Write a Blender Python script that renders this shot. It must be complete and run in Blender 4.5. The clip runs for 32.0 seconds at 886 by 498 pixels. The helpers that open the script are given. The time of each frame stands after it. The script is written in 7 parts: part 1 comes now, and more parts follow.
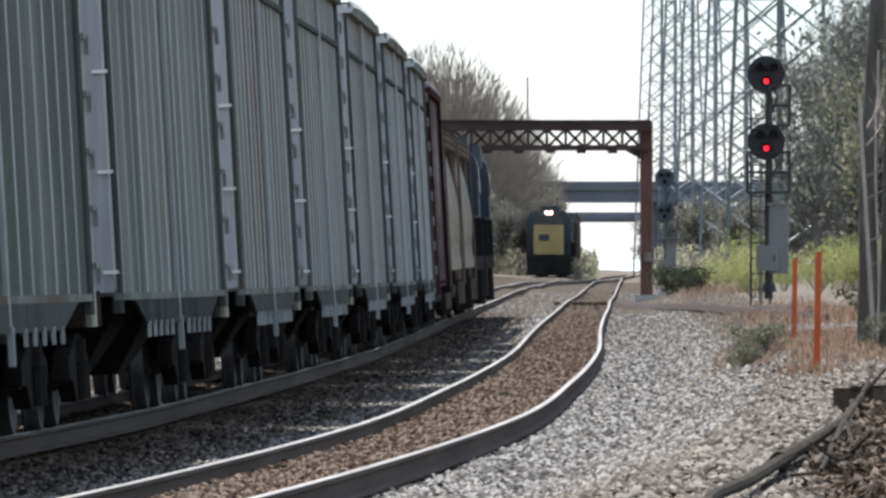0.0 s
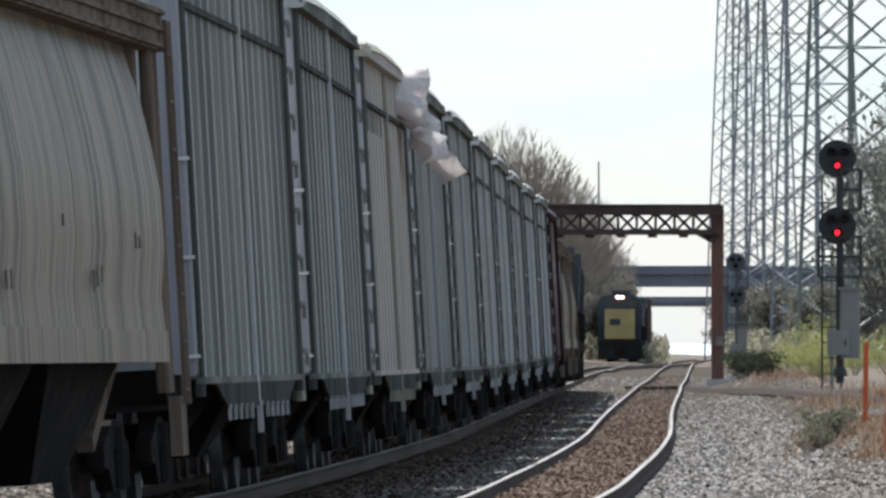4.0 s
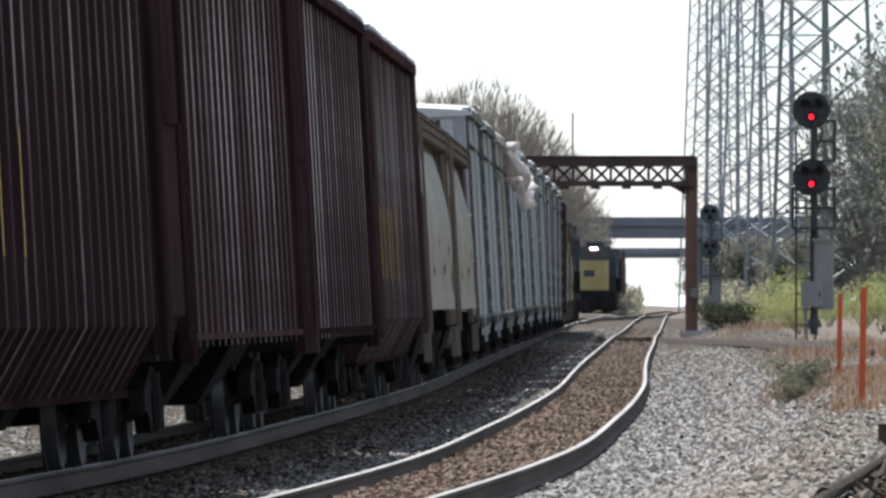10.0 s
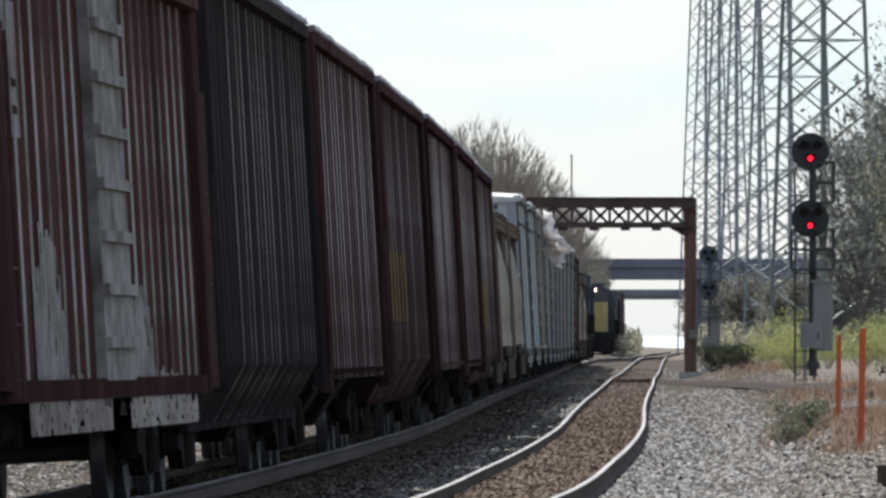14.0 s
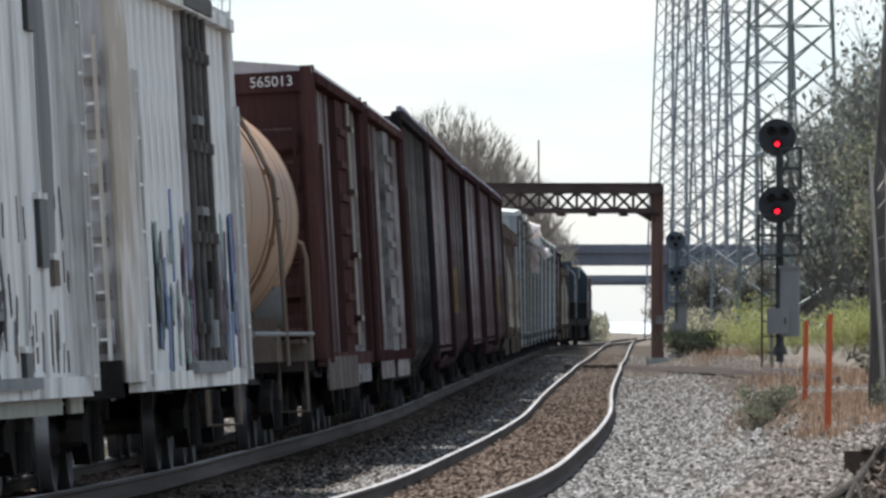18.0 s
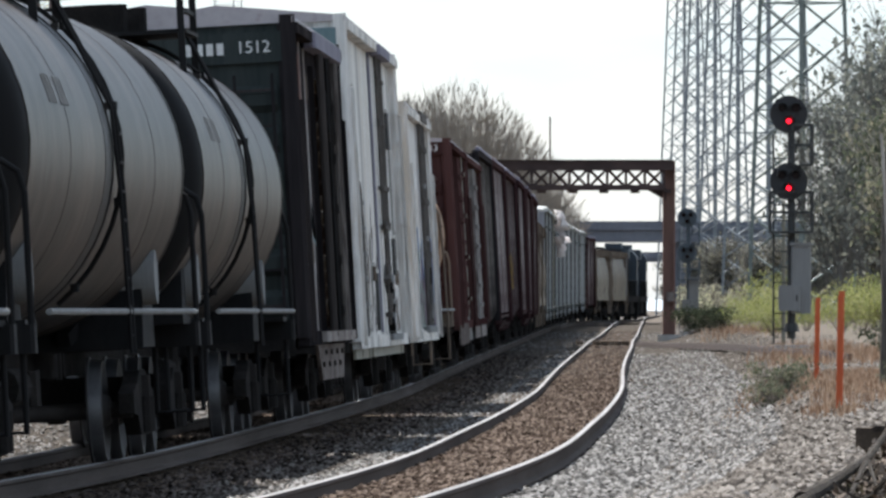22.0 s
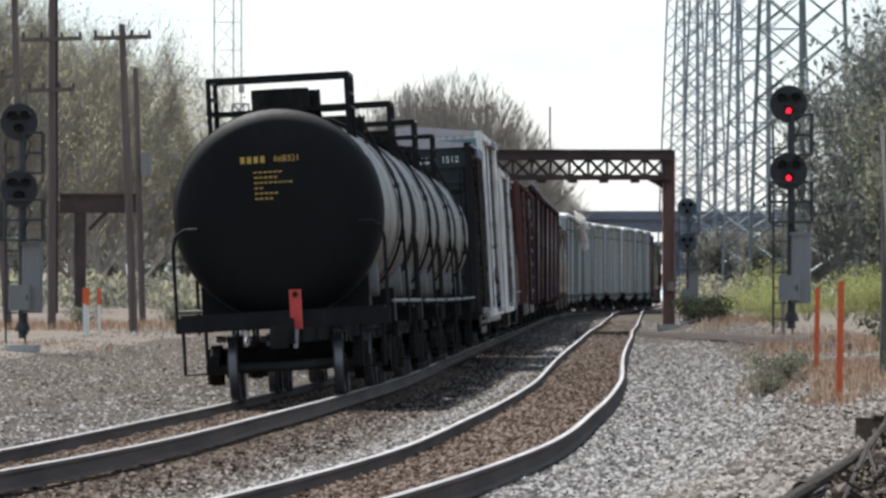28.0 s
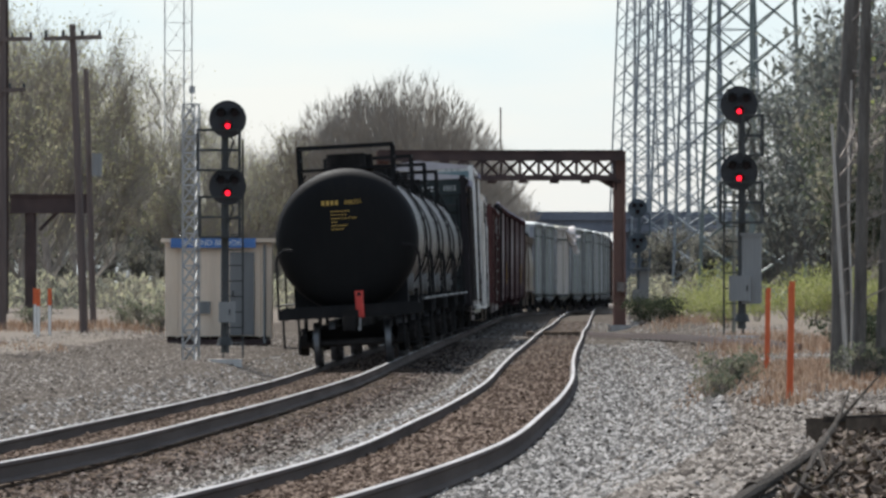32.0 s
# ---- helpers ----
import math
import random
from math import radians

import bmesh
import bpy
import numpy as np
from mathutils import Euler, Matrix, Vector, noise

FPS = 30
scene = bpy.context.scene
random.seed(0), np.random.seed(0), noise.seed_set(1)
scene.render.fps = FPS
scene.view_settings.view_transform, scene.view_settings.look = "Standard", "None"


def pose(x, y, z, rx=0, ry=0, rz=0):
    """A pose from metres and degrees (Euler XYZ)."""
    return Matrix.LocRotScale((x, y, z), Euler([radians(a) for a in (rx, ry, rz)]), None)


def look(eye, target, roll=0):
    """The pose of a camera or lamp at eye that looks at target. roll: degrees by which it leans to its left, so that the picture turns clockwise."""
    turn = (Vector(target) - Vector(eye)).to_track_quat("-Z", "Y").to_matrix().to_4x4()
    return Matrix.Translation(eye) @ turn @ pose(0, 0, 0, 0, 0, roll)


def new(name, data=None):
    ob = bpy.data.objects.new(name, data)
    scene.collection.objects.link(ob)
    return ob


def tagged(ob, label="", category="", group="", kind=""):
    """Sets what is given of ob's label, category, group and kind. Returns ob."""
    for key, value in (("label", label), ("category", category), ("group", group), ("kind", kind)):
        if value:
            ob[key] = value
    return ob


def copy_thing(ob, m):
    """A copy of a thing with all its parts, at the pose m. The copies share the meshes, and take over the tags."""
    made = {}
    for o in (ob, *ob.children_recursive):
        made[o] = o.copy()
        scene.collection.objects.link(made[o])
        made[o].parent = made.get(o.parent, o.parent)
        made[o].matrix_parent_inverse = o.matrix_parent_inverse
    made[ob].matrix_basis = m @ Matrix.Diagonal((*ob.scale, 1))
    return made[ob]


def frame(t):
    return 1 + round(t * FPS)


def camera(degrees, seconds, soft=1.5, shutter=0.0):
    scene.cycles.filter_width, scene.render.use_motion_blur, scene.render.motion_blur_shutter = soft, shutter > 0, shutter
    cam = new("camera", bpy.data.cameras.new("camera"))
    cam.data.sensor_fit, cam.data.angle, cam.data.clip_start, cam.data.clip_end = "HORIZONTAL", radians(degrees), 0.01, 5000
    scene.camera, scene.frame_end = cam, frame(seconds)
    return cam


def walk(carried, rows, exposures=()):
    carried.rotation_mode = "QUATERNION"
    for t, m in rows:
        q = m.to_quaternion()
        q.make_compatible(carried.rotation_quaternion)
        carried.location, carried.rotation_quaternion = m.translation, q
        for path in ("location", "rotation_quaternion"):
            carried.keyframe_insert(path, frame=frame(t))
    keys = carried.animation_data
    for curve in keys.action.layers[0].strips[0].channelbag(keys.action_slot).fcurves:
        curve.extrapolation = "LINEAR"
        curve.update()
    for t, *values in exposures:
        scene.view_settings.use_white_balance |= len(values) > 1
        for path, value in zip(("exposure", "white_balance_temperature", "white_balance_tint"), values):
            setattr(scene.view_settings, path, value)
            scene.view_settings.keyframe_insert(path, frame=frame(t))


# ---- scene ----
cam = camera(4.827, 32.0, soft=2.8)
EYE = (0.0, 0.0, 1.38)
# seconds, yaw to the right, pitch and lean in degrees
PATH = [
    (0, -0.147, 0.111, 0.002), (0.5, -0.122, 0.163, -0.000), (1, -0.140, 0.260, -0.002), (1.5, -0.331, 0.369, -0.000),
    (2, -0.261, 0.507, -0.007), (2.5, -0.294, 0.506, 0.006), (4.5, -0.576, 0.659, 0.005), (5, -0.585, 0.822, 0.005),
    (5.5, -0.655, 0.422, -0.000), (6, -0.521, 0.158, 0.006), (6.5, -0.618, 0.240, -0.003), (7, -0.452, 0.390, -0.000),
    (7.5, -0.684, 0.154, -0.003), (8, -0.656, 0.518, 0.005), (8.5, -0.383, 0.577, 0.003), (9, -0.442, 0.244, -0.009),
    (9.5, -0.448, 0.322, 0.003), (10, -0.393, 0.306, -0.004), (10.5, -0.407, 0.401, -0.006), (11, -0.450, 0.360, 0.003),
    (11.5, -0.267, 0.271, 0.003), (12, -0.334, 0.465, -0.000), (12.5, -0.471, 0.587, -0.003), (13, -0.556, 0.785, -0.007),
    (13.5, -0.406, 0.785, 0.007), (14, -0.387, 0.532, -0.003), (14.5, -0.391, 0.379, 0.007), (15, -0.357, 0.306, 0.002),
    (15.5, -0.404, 0.171, 0.013), (17.5, -0.404, 0.415, 0.004), (18, -0.207, 0.454, 0.002), (18.5, -0.265, 0.343, 0.000),
    (19, -0.388, 0.442, -0.000), (19.5, -0.328, 0.577, -0.003), (20, -0.477, 0.655, -0.001), (20.5, -0.497, 0.665, -0.002),
    (21, -0.402, 0.605, 0.001), (21.5, -0.280, 0.623, 0.005), (22, -0.270, 0.328, 0.006), (22.5, -0.173, 0.375, 0.007),
    (23, -0.031, 0.213, -0.002), (23.5, -0.100, 0.039, 0.005), (24, -0.314, -0.110, 0.004), (24.5, -0.227, 0.034, -0.005),
    (25, -0.188, 0.285, -0.008), (25.5, -0.201, 0.512, -0.002), (26, -0.230, 0.503, -0.003), (26.5, -0.323, 0.571, 0.001),
    (28.5, -0.224, 0.217, -0.002), (29, -0.186, 0.230, -0.002), (29.5, -0.339, 0.262, -0.007), (30, -0.479, 0.170, -0.002),
    (30.5, -0.278, 0.358, 0.002), (31, -0.111, 0.358, 0.009), (31.5, 0.010, 0.290, 0.001), (32, 0.000, 0.275, 0.000),
]
walk(cam, [(t, Matrix.Translation(EYE) @ pose(0, 0, 0, 90 + pitch, 0, -yaw) @ pose(0, 0, 0, 0, 0, lean)) for t, yaw, pitch, lean in PATH],
     exposures=((0, 1.74), (2, 1.58), (4.5, 1.46), (5, 1.34), (5.5, 1.36), (6, 1.62), (7, 1.80), (8, 2.02), (9, 1.66), (10.5, 1.76), (12, 1.80), (13.3, 1.55), (14, 1.48), (15, 1.80), (18, 1.55), (20, 1.42), (22, 1.62), (23.4, 1.80), (24, 2.0), (25, 1.97), (26, 1.40), (28.5, 1.66), (30, 1.68), (31, 1.52), (32, 1.42)))

# ---- world and sun ----
SUN_WAY = Vector((-0.24, 0.55, 0.80)).normalized()
world = bpy.data.worlds.new("sky")
scene.world = world
world.use_nodes = True
wn = world.node_tree.nodes
sky = wn.new("ShaderNodeTexSky")
sky.sky_type = "NISHITA"
sky.sun_disc = False
sky.sun_elevation = math.asin(SUN_WAY.z)
sky.sun_rotation = math.atan2(SUN_WAY.x, SUN_WAY.y)
sky.air_density, sky.dust_density, sky.ozone_density = 1.0, 0.6, 2.0
wn["Background"].inputs["Strength"].default_value = 0.049
haze = wn.new("ShaderNodeMixRGB")
haze.inputs["Fac"].default_value = 0.55
way, spread, cloud, veil = wn.new("ShaderNodeTexCoord"), wn.new("ShaderNodeMapping"), wn.new("ShaderNodeTexNoise"), wn.new("ShaderNodeMixRGB")
spread.inputs["Scale"].default_value = (9, 9, 42)
cloud.inputs["Scale"].default_value, cloud.inputs["Detail"].default_value = 2.2, 5
veil.inputs["Color1"].default_value, veil.inputs["Color2"].default_value = (5.1, 6.75, 8.5, 1), (6.5, 7.1, 8.1, 1)
thin_cloud = wn.new("ShaderNodeMapRange")
thin_cloud.inputs["From Min"].default_value, thin_cloud.inputs["From Max"].default_value = .36, .60
for a, b in ((way.outputs["Generated"], spread.inputs["Vector"]), (spread.outputs["Vector"], cloud.inputs["Vector"]), (cloud.outputs["Fac"], thin_cloud.inputs["Value"]), (thin_cloud.outputs["Result"], veil.inputs["Fac"]), (veil.outputs["Color"], haze.inputs["Color2"])):
    world.node_tree.links.new(a, b)
world.node_tree.links.new(sky.outputs["Color"], haze.inputs["Color1"])
world.node_tree.links.new(haze.outputs["Color"], wn["Background"].inputs["Color"])
sun = new("sun", bpy.data.lights.new("sun", "SUN"))
sun.data.energy, sun.data.angle, sun.data.color = 3.0, radians(0.6), (1.0, 0.97, 0.93)
sun.matrix_world = look((0, 100, 60), Vector((0, 100, 60)) - SUN_WAY)


# ---- materials ----
def ramp(nodes, stops):
    r = nodes.new("ShaderNodeValToRGB")
    els = r.color_ramp.elements
    while len(els) < len(stops):
        els.new(0.5)
    for el, (p, c) in zip(els, stops):
        el.position, el.color = p, (*c, 1)
    return r


def material(name, a, b, c=None, scale=3.0, fine=40.0, rough=0.7, metal=0.0, bump=0.2, stretch=(1, 1, 1), per="", coat=0.0, spec=0.5, thin=0.0, span=1.0):
    """A worn surface: colours a and b (and stains of c) mixed by coarse and fine noise, stretched as given; a small span sets them off sharply."""
    m = bpy.data.materials.new(name)
    m.use_nodes = True
    n, ln = m.node_tree.nodes, m.node_tree.links.new
    bsdf = n["Principled BSDF"]
    tc = n.new("ShaderNodeTexCoord")
    mp = n.new("ShaderNodeMapping")
    mp.inputs["Scale"].default_value = stretch
    ln(tc.outputs["Object"], mp.inputs["Vector"])
    big, small = n.new("ShaderNodeTexNoise"), n.new("ShaderNodeTexNoise")
    for t, s, d in ((big, scale, 5), (small, fine, 3)):
        t.inputs["Scale"].default_value, t.inputs["Detail"].default_value = s, d
        ln(mp.outputs["Vector"], t.inputs["Vector"])
    mix = n.new("ShaderNodeMath")
    mix.operation = "MULTIPLY_ADD"
    mix.inputs[1].default_value = 0.4
    ln(small.outputs["Fac"], mix.inputs[0])
    half = n.new("ShaderNodeMath")
    half.operation = "MULTIPLY_ADD"
    half.inputs[1].default_value, half.inputs[2].default_value = 0.9, -0.15
    ln(big.outputs["Fac"], half.inputs[0])
    ln(half.outputs["Value"], mix.inputs[2])
    fac = mix.outputs["Value"]
    if per:
        if per == "island":
            src = n.new("ShaderNodeNewGeometry").outputs["Random Per Island"]
        else:
            src = n.new("ShaderNodeObjectInfo").outputs["Random"]
        add = n.new("ShaderNodeMath")
        add.operation = "MULTIPLY_ADD"
        add.inputs[1].default_value = 0.9 if per == "island" else 0.35
        ln(src, add.inputs[0])
        sc = n.new("ShaderNodeMath")
        sc.operation = "MULTIPLY_ADD"
        sc.inputs[1].default_value, sc.inputs[2].default_value = (0.35, -0.1) if per == "island" else (0.8, -0.08)
        ln(fac, sc.inputs[0])
        ln(sc.outputs["Value"], add.inputs[2])
        fac = add.outputs["Value"]
    stops = [(0.25, a), (0.72, b)] if c is None else [(0.25, a), (0.6, b), (0.82, c)]
    r = ramp(n, [(.5 + (p - .5) * span, col) for p, col in stops])
    ln(fac, r.inputs["Fac"])
    ln(r.outputs["Color"], bsdf.inputs["Base Color"])
    bsdf.inputs["Metallic"].default_value = metal
    rr = n.new("ShaderNodeMath")
    rr.operation = "MULTIPLY_ADD"
    rr.inputs[1].default_value, rr.inputs[2].default_value = 0.25, rough - 0.12
    ln(small.outputs["Fac"], rr.inputs[0])
    ln(rr.outputs["Value"], bsdf.inputs["Roughness"])
    bsdf.inputs["Specular IOR Level"].default_value = spec
    if coat:
        bsdf.inputs["Coat Weight"].default_value = coat
    if thin:
        tl, ms = n.new("ShaderNodeBsdfTranslucent"), n.new("ShaderNodeMixShader")
        ms.inputs["Fac"].default_value = thin
        ln(r.outputs["Color"], tl.inputs["Color"])
        ln(bsdf.outputs["BSDF"], ms.inputs[1])
        ln(tl.outputs["BSDF"], ms.inputs[2])
        ln(ms.outputs["Shader"], n["Material Output"].inputs["Surface"])
    if bump:
        bp = n.new("ShaderNodeBump")
        bp.inputs["Strength"].default_value, bp.inputs["Distance"].default_value = bump, 0.03
        ln(small.outputs["Fac"], bp.inputs["Height"])
        ln(bp.outputs["Normal"], bsdf.inputs["Normal"])
    return m


def glow(name, colour, strength):
    m = bpy.data.materials.new(name)
    m.use_nodes = True
    b = m.node_tree.nodes["Principled BSDF"]
    b.inputs["Base Color"].default_value = (*colour, 1)
    b.inputs["Emission Color"].default_value = (*colour, 1)
    b.inputs["Emission Strength"].default_value = strength
    return m


STREAK = (1.6, 1.6, 0.12)
GROUND = material("dry_earth", (0.062, 0.04836, 0.0372), (0.1302, 0.1085, 0.0868), (0.093, 0.0868, 0.0527), 0.35, 9, 0.95, bump=0.5, spec=.15)
BED = material("ballast_bed", (0.042, 0.036, 0.031), (0.105, 0.092, 0.08), None, 1.5, 18, 0.95, bump=0.8, spec=0)
STONE = material("grey_stone", (0.03024, 0.02842, 0.02722), (0.121, 0.1149, 0.1089), (0.254, 0.245, 0.2359), 3, 30, 0.9, per="island", bump=0.3, spec=.2)
STONE_TAN = material("tan_stone", (0.04116, 0.03293, 0.02705), (0.1117, 0.09526, 0.08114), (0.2117, 0.1911, 0.1705), 3, 30, 0.9, per="island", bump=0.3, spec=.2)
# ballast colour darkened for the train's cast shadow
STONE_DARK = material("shadow_dark_stone", (0.0198, 0.0165, 0.0143), (0.055, 0.0462, 0.0407), (0.132, 0.11, 0.099), 3, 30, 0.92, per="island", bump=0.3, spec=0)
STONE_RUST = material("rust_stone", (0.034, 0.025, 0.020), (0.090, 0.067, 0.054), (0.175, 0.138, 0.114), 3, 30, 0.92, per="island", bump=0.3, spec=0)
RAIL_SIDE = material("rusty_rail", (0.058, 0.047, 0.041), (0.118, 0.096, 0.084), None, 2, 50, 0.88, 0.0, 0.15, (1, .1, 1), spec=.05)
RAIL_TOP = material("bright_rail_head", (0.13, 0.122, 0.118), (0.26, 0.25, 0.245), None, 2, 60, 0.55, 0.7, 0.05, (1, .05, 1))
WOOD_TIE = material("creosote_timber", (0.05, 0.04, 0.03), (0.16, 0.125, 0.10), None, 2, 25, 0.92, per="object", stretch=(.3, 3, 3), spec=0)
CONCRETE = material("concrete", (0.30, 0.29, 0.27), (0.48, 0.46, 0.43), (0.28, 0.25, 0.20), 1.2, 22, 0.9)
# bluish grey: distance haze is mixed into the bridges' concrete
CONCRETE_DARK = material("haze_blue_concrete", (0.09945, 0.1094, 0.1353), (0.179, 0.1949, 0.2288), None, 0.3, 4, 0.9)
BLACK = material("black_paint", (0.0085, 0.0085, 0.009), (0.018, 0.0175, 0.0175), (0.042, 0.037, 0.033), 1.0, 14, 0.7, stretch=STREAK, bump=0.06, spec=.08)
TANK_BLACK = material("worn_tank_paint", (0.013, 0.0115, 0.0105), (0.038, 0.032, 0.028), (0.075, 0.060, 0.050), 0.7, 12, 0.42, stretch=(.4, 2.0, .3), bump=0.04, spec=.14, span=.55)
# dark colour for the painted shadow band, the strap and its bolts
TANK_BAND = material("dark_tank_band", (0.010, 0.009, 0.009), (0.026, 0.022, 0.020), None, 1.5, 14, 0.55, stretch=(.4, 2.5, .4), bump=0.04, spec=.4)
# darker copy of the tank colour: the heads' shade is put in
TANK_END = material("shaded_tank_end", (0.0045, 0.0045, 0.005), (0.0092, 0.009, 0.009), (0.017, 0.015, 0.0135), 0.8, 12, 0.66, stretch=(1, 1, .3), bump=0.05, spec=.10)
UNDER = material("grimy_steel", (0.011, 0.0105, 0.0102), (0.026, 0.0235, 0.022), (0.058, 0.049, 0.043), 2.5, 30, 0.9, 0.0, 0.2, spec=.02)
WHEEL = material("wheel_steel", (0.018, 0.016, 0.0155), (0.045, 0.039, 0.036), None, 4, 40, 0.7, 0.0, 0.1, spec=.3)
TREAD = material("wheel_tread", (0.10, 0.10, 0.105), (0.19, 0.19, 0.195), None, 4, 40, 0.5, 0.8, 0.05)
GREY_CAR = material("grey_hopper_paint", (0.114, 0.12, 0.108), (0.222, 0.228, 0.2064), (0.144, 0.1176, 0.0984), 0.8, 12, 0.9, per="object", stretch=(1.1, 1.1, .12), bump=0.06, spec=0, span=0.6)
# paler than the grey sides: lit rib edges are put into this colour
GREY_RIB = material("grey_lit_rib_paint", (0.2788, 0.2911, 0.287), (0.4592, 0.4715, 0.4633), (0.328, 0.2993, 0.2747), 1.1, 16, 0.8, per="object", stretch=STREAK, bump=0.06, spec=0)
PALE_CAR = material("pale_hopper_paint", (0.3, 0.275, 0.252), (0.44, 0.408, 0.38), (0.33, 0.27, 0.22), 0.9, 14, 0.85, stretch=STREAK, bump=0.06, spec=0, span=0.6)
BROWN_CAR = material("oxide_brown_paint", (0.02339, 0.01304, 0.01394), (0.05036, 0.02698, 0.02788), (0.07644, 0.04946, 0.04676), 0.8, 14, 0.85, per="object", stretch=STREAK, bump=0.08, spec=0, span=0.6)
# paler than the brown sides: worn paint plus painted rib highlights
BROWN_RIB = material("oxide_brown_lit_rib", (0.062, 0.038, 0.039), (0.16, 0.125, 0.12), (0.42, 0.385, 0.365), 1.3, 20, 0.85, per="object", stretch=STREAK, bump=0.08, spec=0)
DARK_CAR = material("soot_dark_paint", (0.016, 0.0145, 0.0155), (0.031, 0.0275, 0.0285), (0.05, 0.043, 0.0415), 0.8, 14, 0.85, per="object", stretch=STREAK, bump=0.08, spec=0, span=0.6)
# light caught along the dark cars' ribs is painted in here
DARK_RIB = material("soot_dark_lit_rib", (0.024, 0.022, 0.0215), (0.085, 0.075, 0.070), (0.36, 0.33, 0.30), 1.3, 22, 0.85, per="object", stretch=STREAK, bump=0.08, spec=0)
RED_CAR = material("faded_red_paint", (0.038, 0.0195, 0.019), (0.076, 0.039, 0.037), (0.112, 0.074, 0.068), 0.8, 12, 0.85, per="object", stretch=STREAK, bump=0.06, spec=0, span=.7)
WHITE_CAR = material("weathered_white_paint", (0.25, 0.236, 0.212), (0.72, 0.70, 0.665), (0.45, 0.40, 0.34), 0.8, 22, 0.48, stretch=(.9, 1.2, .06), bump=0.03, spec=0.06, span=0.5)
# grime plus the shadows between the ribs, put into the body colour
GRIMY_SHADED_WHITE = material("grimy_shaded_white_paint", (0.1238, 0.1142, 0.11), (0.495, 0.4743, 0.4607), (0.275, 0.2269, 0.1925), 1.5, 11, 0.8, stretch=(.9, .9, .12), bump=0.06, spec=.1, span=0.6)
WHITE_TRIM = material("scuffed_white_trim", (0.1008, 0.0864, 0.0792), (0.2736, 0.2628, 0.2484), (0.36, 0.3528, 0.342), 2.0, 9, 0.85, bump=0.1, spec=0)
CREAM_CAR = material("cream_hopper_paint", (0.06048, 0.04536, 0.03192), (0.215, 0.1747, 0.1277), (0.121, 0.08904, 0.06216), 2.2, 9, 0.45, stretch=(.5, 2.0, .05), bump=0.03, spec=0.06, span=0.42)
CREAM_STAIN = material("worn_stencil_grey", (0.06, 0.055, 0.052), (0.13, 0.118, 0.105), None, 4, 25, 0.8, bump=0, spec=.1)
TAN_FRAME = material("tan_grimed_paint", (0.07, 0.056, 0.045), (0.19, 0.155, 0.125), (0.09, 0.07, 0.056), 1.5, 14, 0.9, stretch=STREAK, spec=0)
TAN_CAR = material("tan_tank_paint", (0.23, 0.135, 0.078), (0.34, 0.205, 0.122), (0.19, 0.115, 0.07), 0.8, 10, 0.65, stretch=STREAK, bump=0.05, spec=.2, span=0.6)
PALE_STRIP = material("pale_grimed_corner_plate", (0.17, 0.16, 0.125), (0.32, 0.305, 0.25), (0.2, 0.17, 0.13), 1.2, 12, 0.75, per="object", stretch=STREAK, bump=0.06, spec=.15)
SMEAR = material("grey_wiped_smear", (0.10, 0.10, 0.095), (0.22, 0.215, 0.20), None, 2.0, 14, 0.7, stretch=(1, 1, .1), bump=0, spec=.2)
# leaf colour greyed and lightened to take in the haze over far brush
HAZY_BRUSH = material("grey_brown_brush_leaves", (0.095, 0.093, 0.085), (0.18, 0.174, 0.155), (0.235, 0.23, 0.175), 0.4, 5, 0.9, per="island", bump=0, spec=.05, thin=.4)
# haze is painted in as this pale blue-grey
RIDGE = material("painted_haze_woods", (0.45, 0.50, 0.54), (0.58, 0.63, 0.66), None, 0.05, .6, 0.95, bump=0, spec=0)
END_SHEET = material("pale_grey_end_sheet", (0.22, 0.225, 0.25), (0.36, 0.365, 0.39), (0.24, 0.20, 0.18), 1.2, 12, 0.75, per="object", stretch=STREAK, bump=0.05, spec=.1)
DARK_TWIG = material("dark_woodland_twigs", (0.09, 0.087, 0.081), (0.195, 0.1875, 0.1725), None, 0.3, 6, 0.95, bump=0, spec=.1)
# blue-grey tint paints distance haze over the far signal
HAZED_STEEL = material("haze_tinted_steel", (0.07, 0.085, 0.10), (0.12, 0.14, 0.155), None, 2, 20, 0.8, spec=.1)
WOODS_LEAF = material("dull_grey_green_foliage", (0.087, 0.0957, 0.087), (0.1668, 0.1769, 0.1566), (0.232, 0.2392, 0.1958), 0.4, 5, 0.9, per="island", bump=0, spec=.05, thin=.35)
WEED = material("dull_weeds", (0.035, 0.028, 0.019), (0.10, 0.078, 0.055), (0.15, 0.135, 0.075), 0.5, 6, 0.9, per="island", bump=0, spec=.05, thin=.3)
TRUNK_GREY = material("rough_grey_bark", (0.055, 0.048, 0.043), (0.15, 0.135, 0.12), (0.25, 0.23, 0.205), 2, 18, 0.95, stretch=(5, 5, .6), bump=0.8, spec=.1)
TEAL = material("teal_end_paint", (0.104, 0.1625, 0.1755), (0.182, 0.247, 0.26), None, 1, 12, 0.8, stretch=STREAK, spec=.15)
GREEN_END = material("dark_green_end_paint", (0.022, 0.028, 0.028), (0.055, 0.064, 0.062), None, 1, 12, 0.85, stretch=STREAK, spec=0)
ROOF = material("galvanised_roof", (0.26, 0.24, 0.25), (0.42, 0.39, 0.40), (0.20, 0.15, 0.14), 0.7, 10, 0.6, 0.3)
RIB_DOOR = material("rust_stained_tan_door", (0.040, 0.021, 0.013), (0.14, 0.098, 0.064), (0.27, 0.225, 0.175), 2.6, 16, 0.85, per="object", stretch=(2, 1, 1), bump=0.08, spec=.05, span=.6)
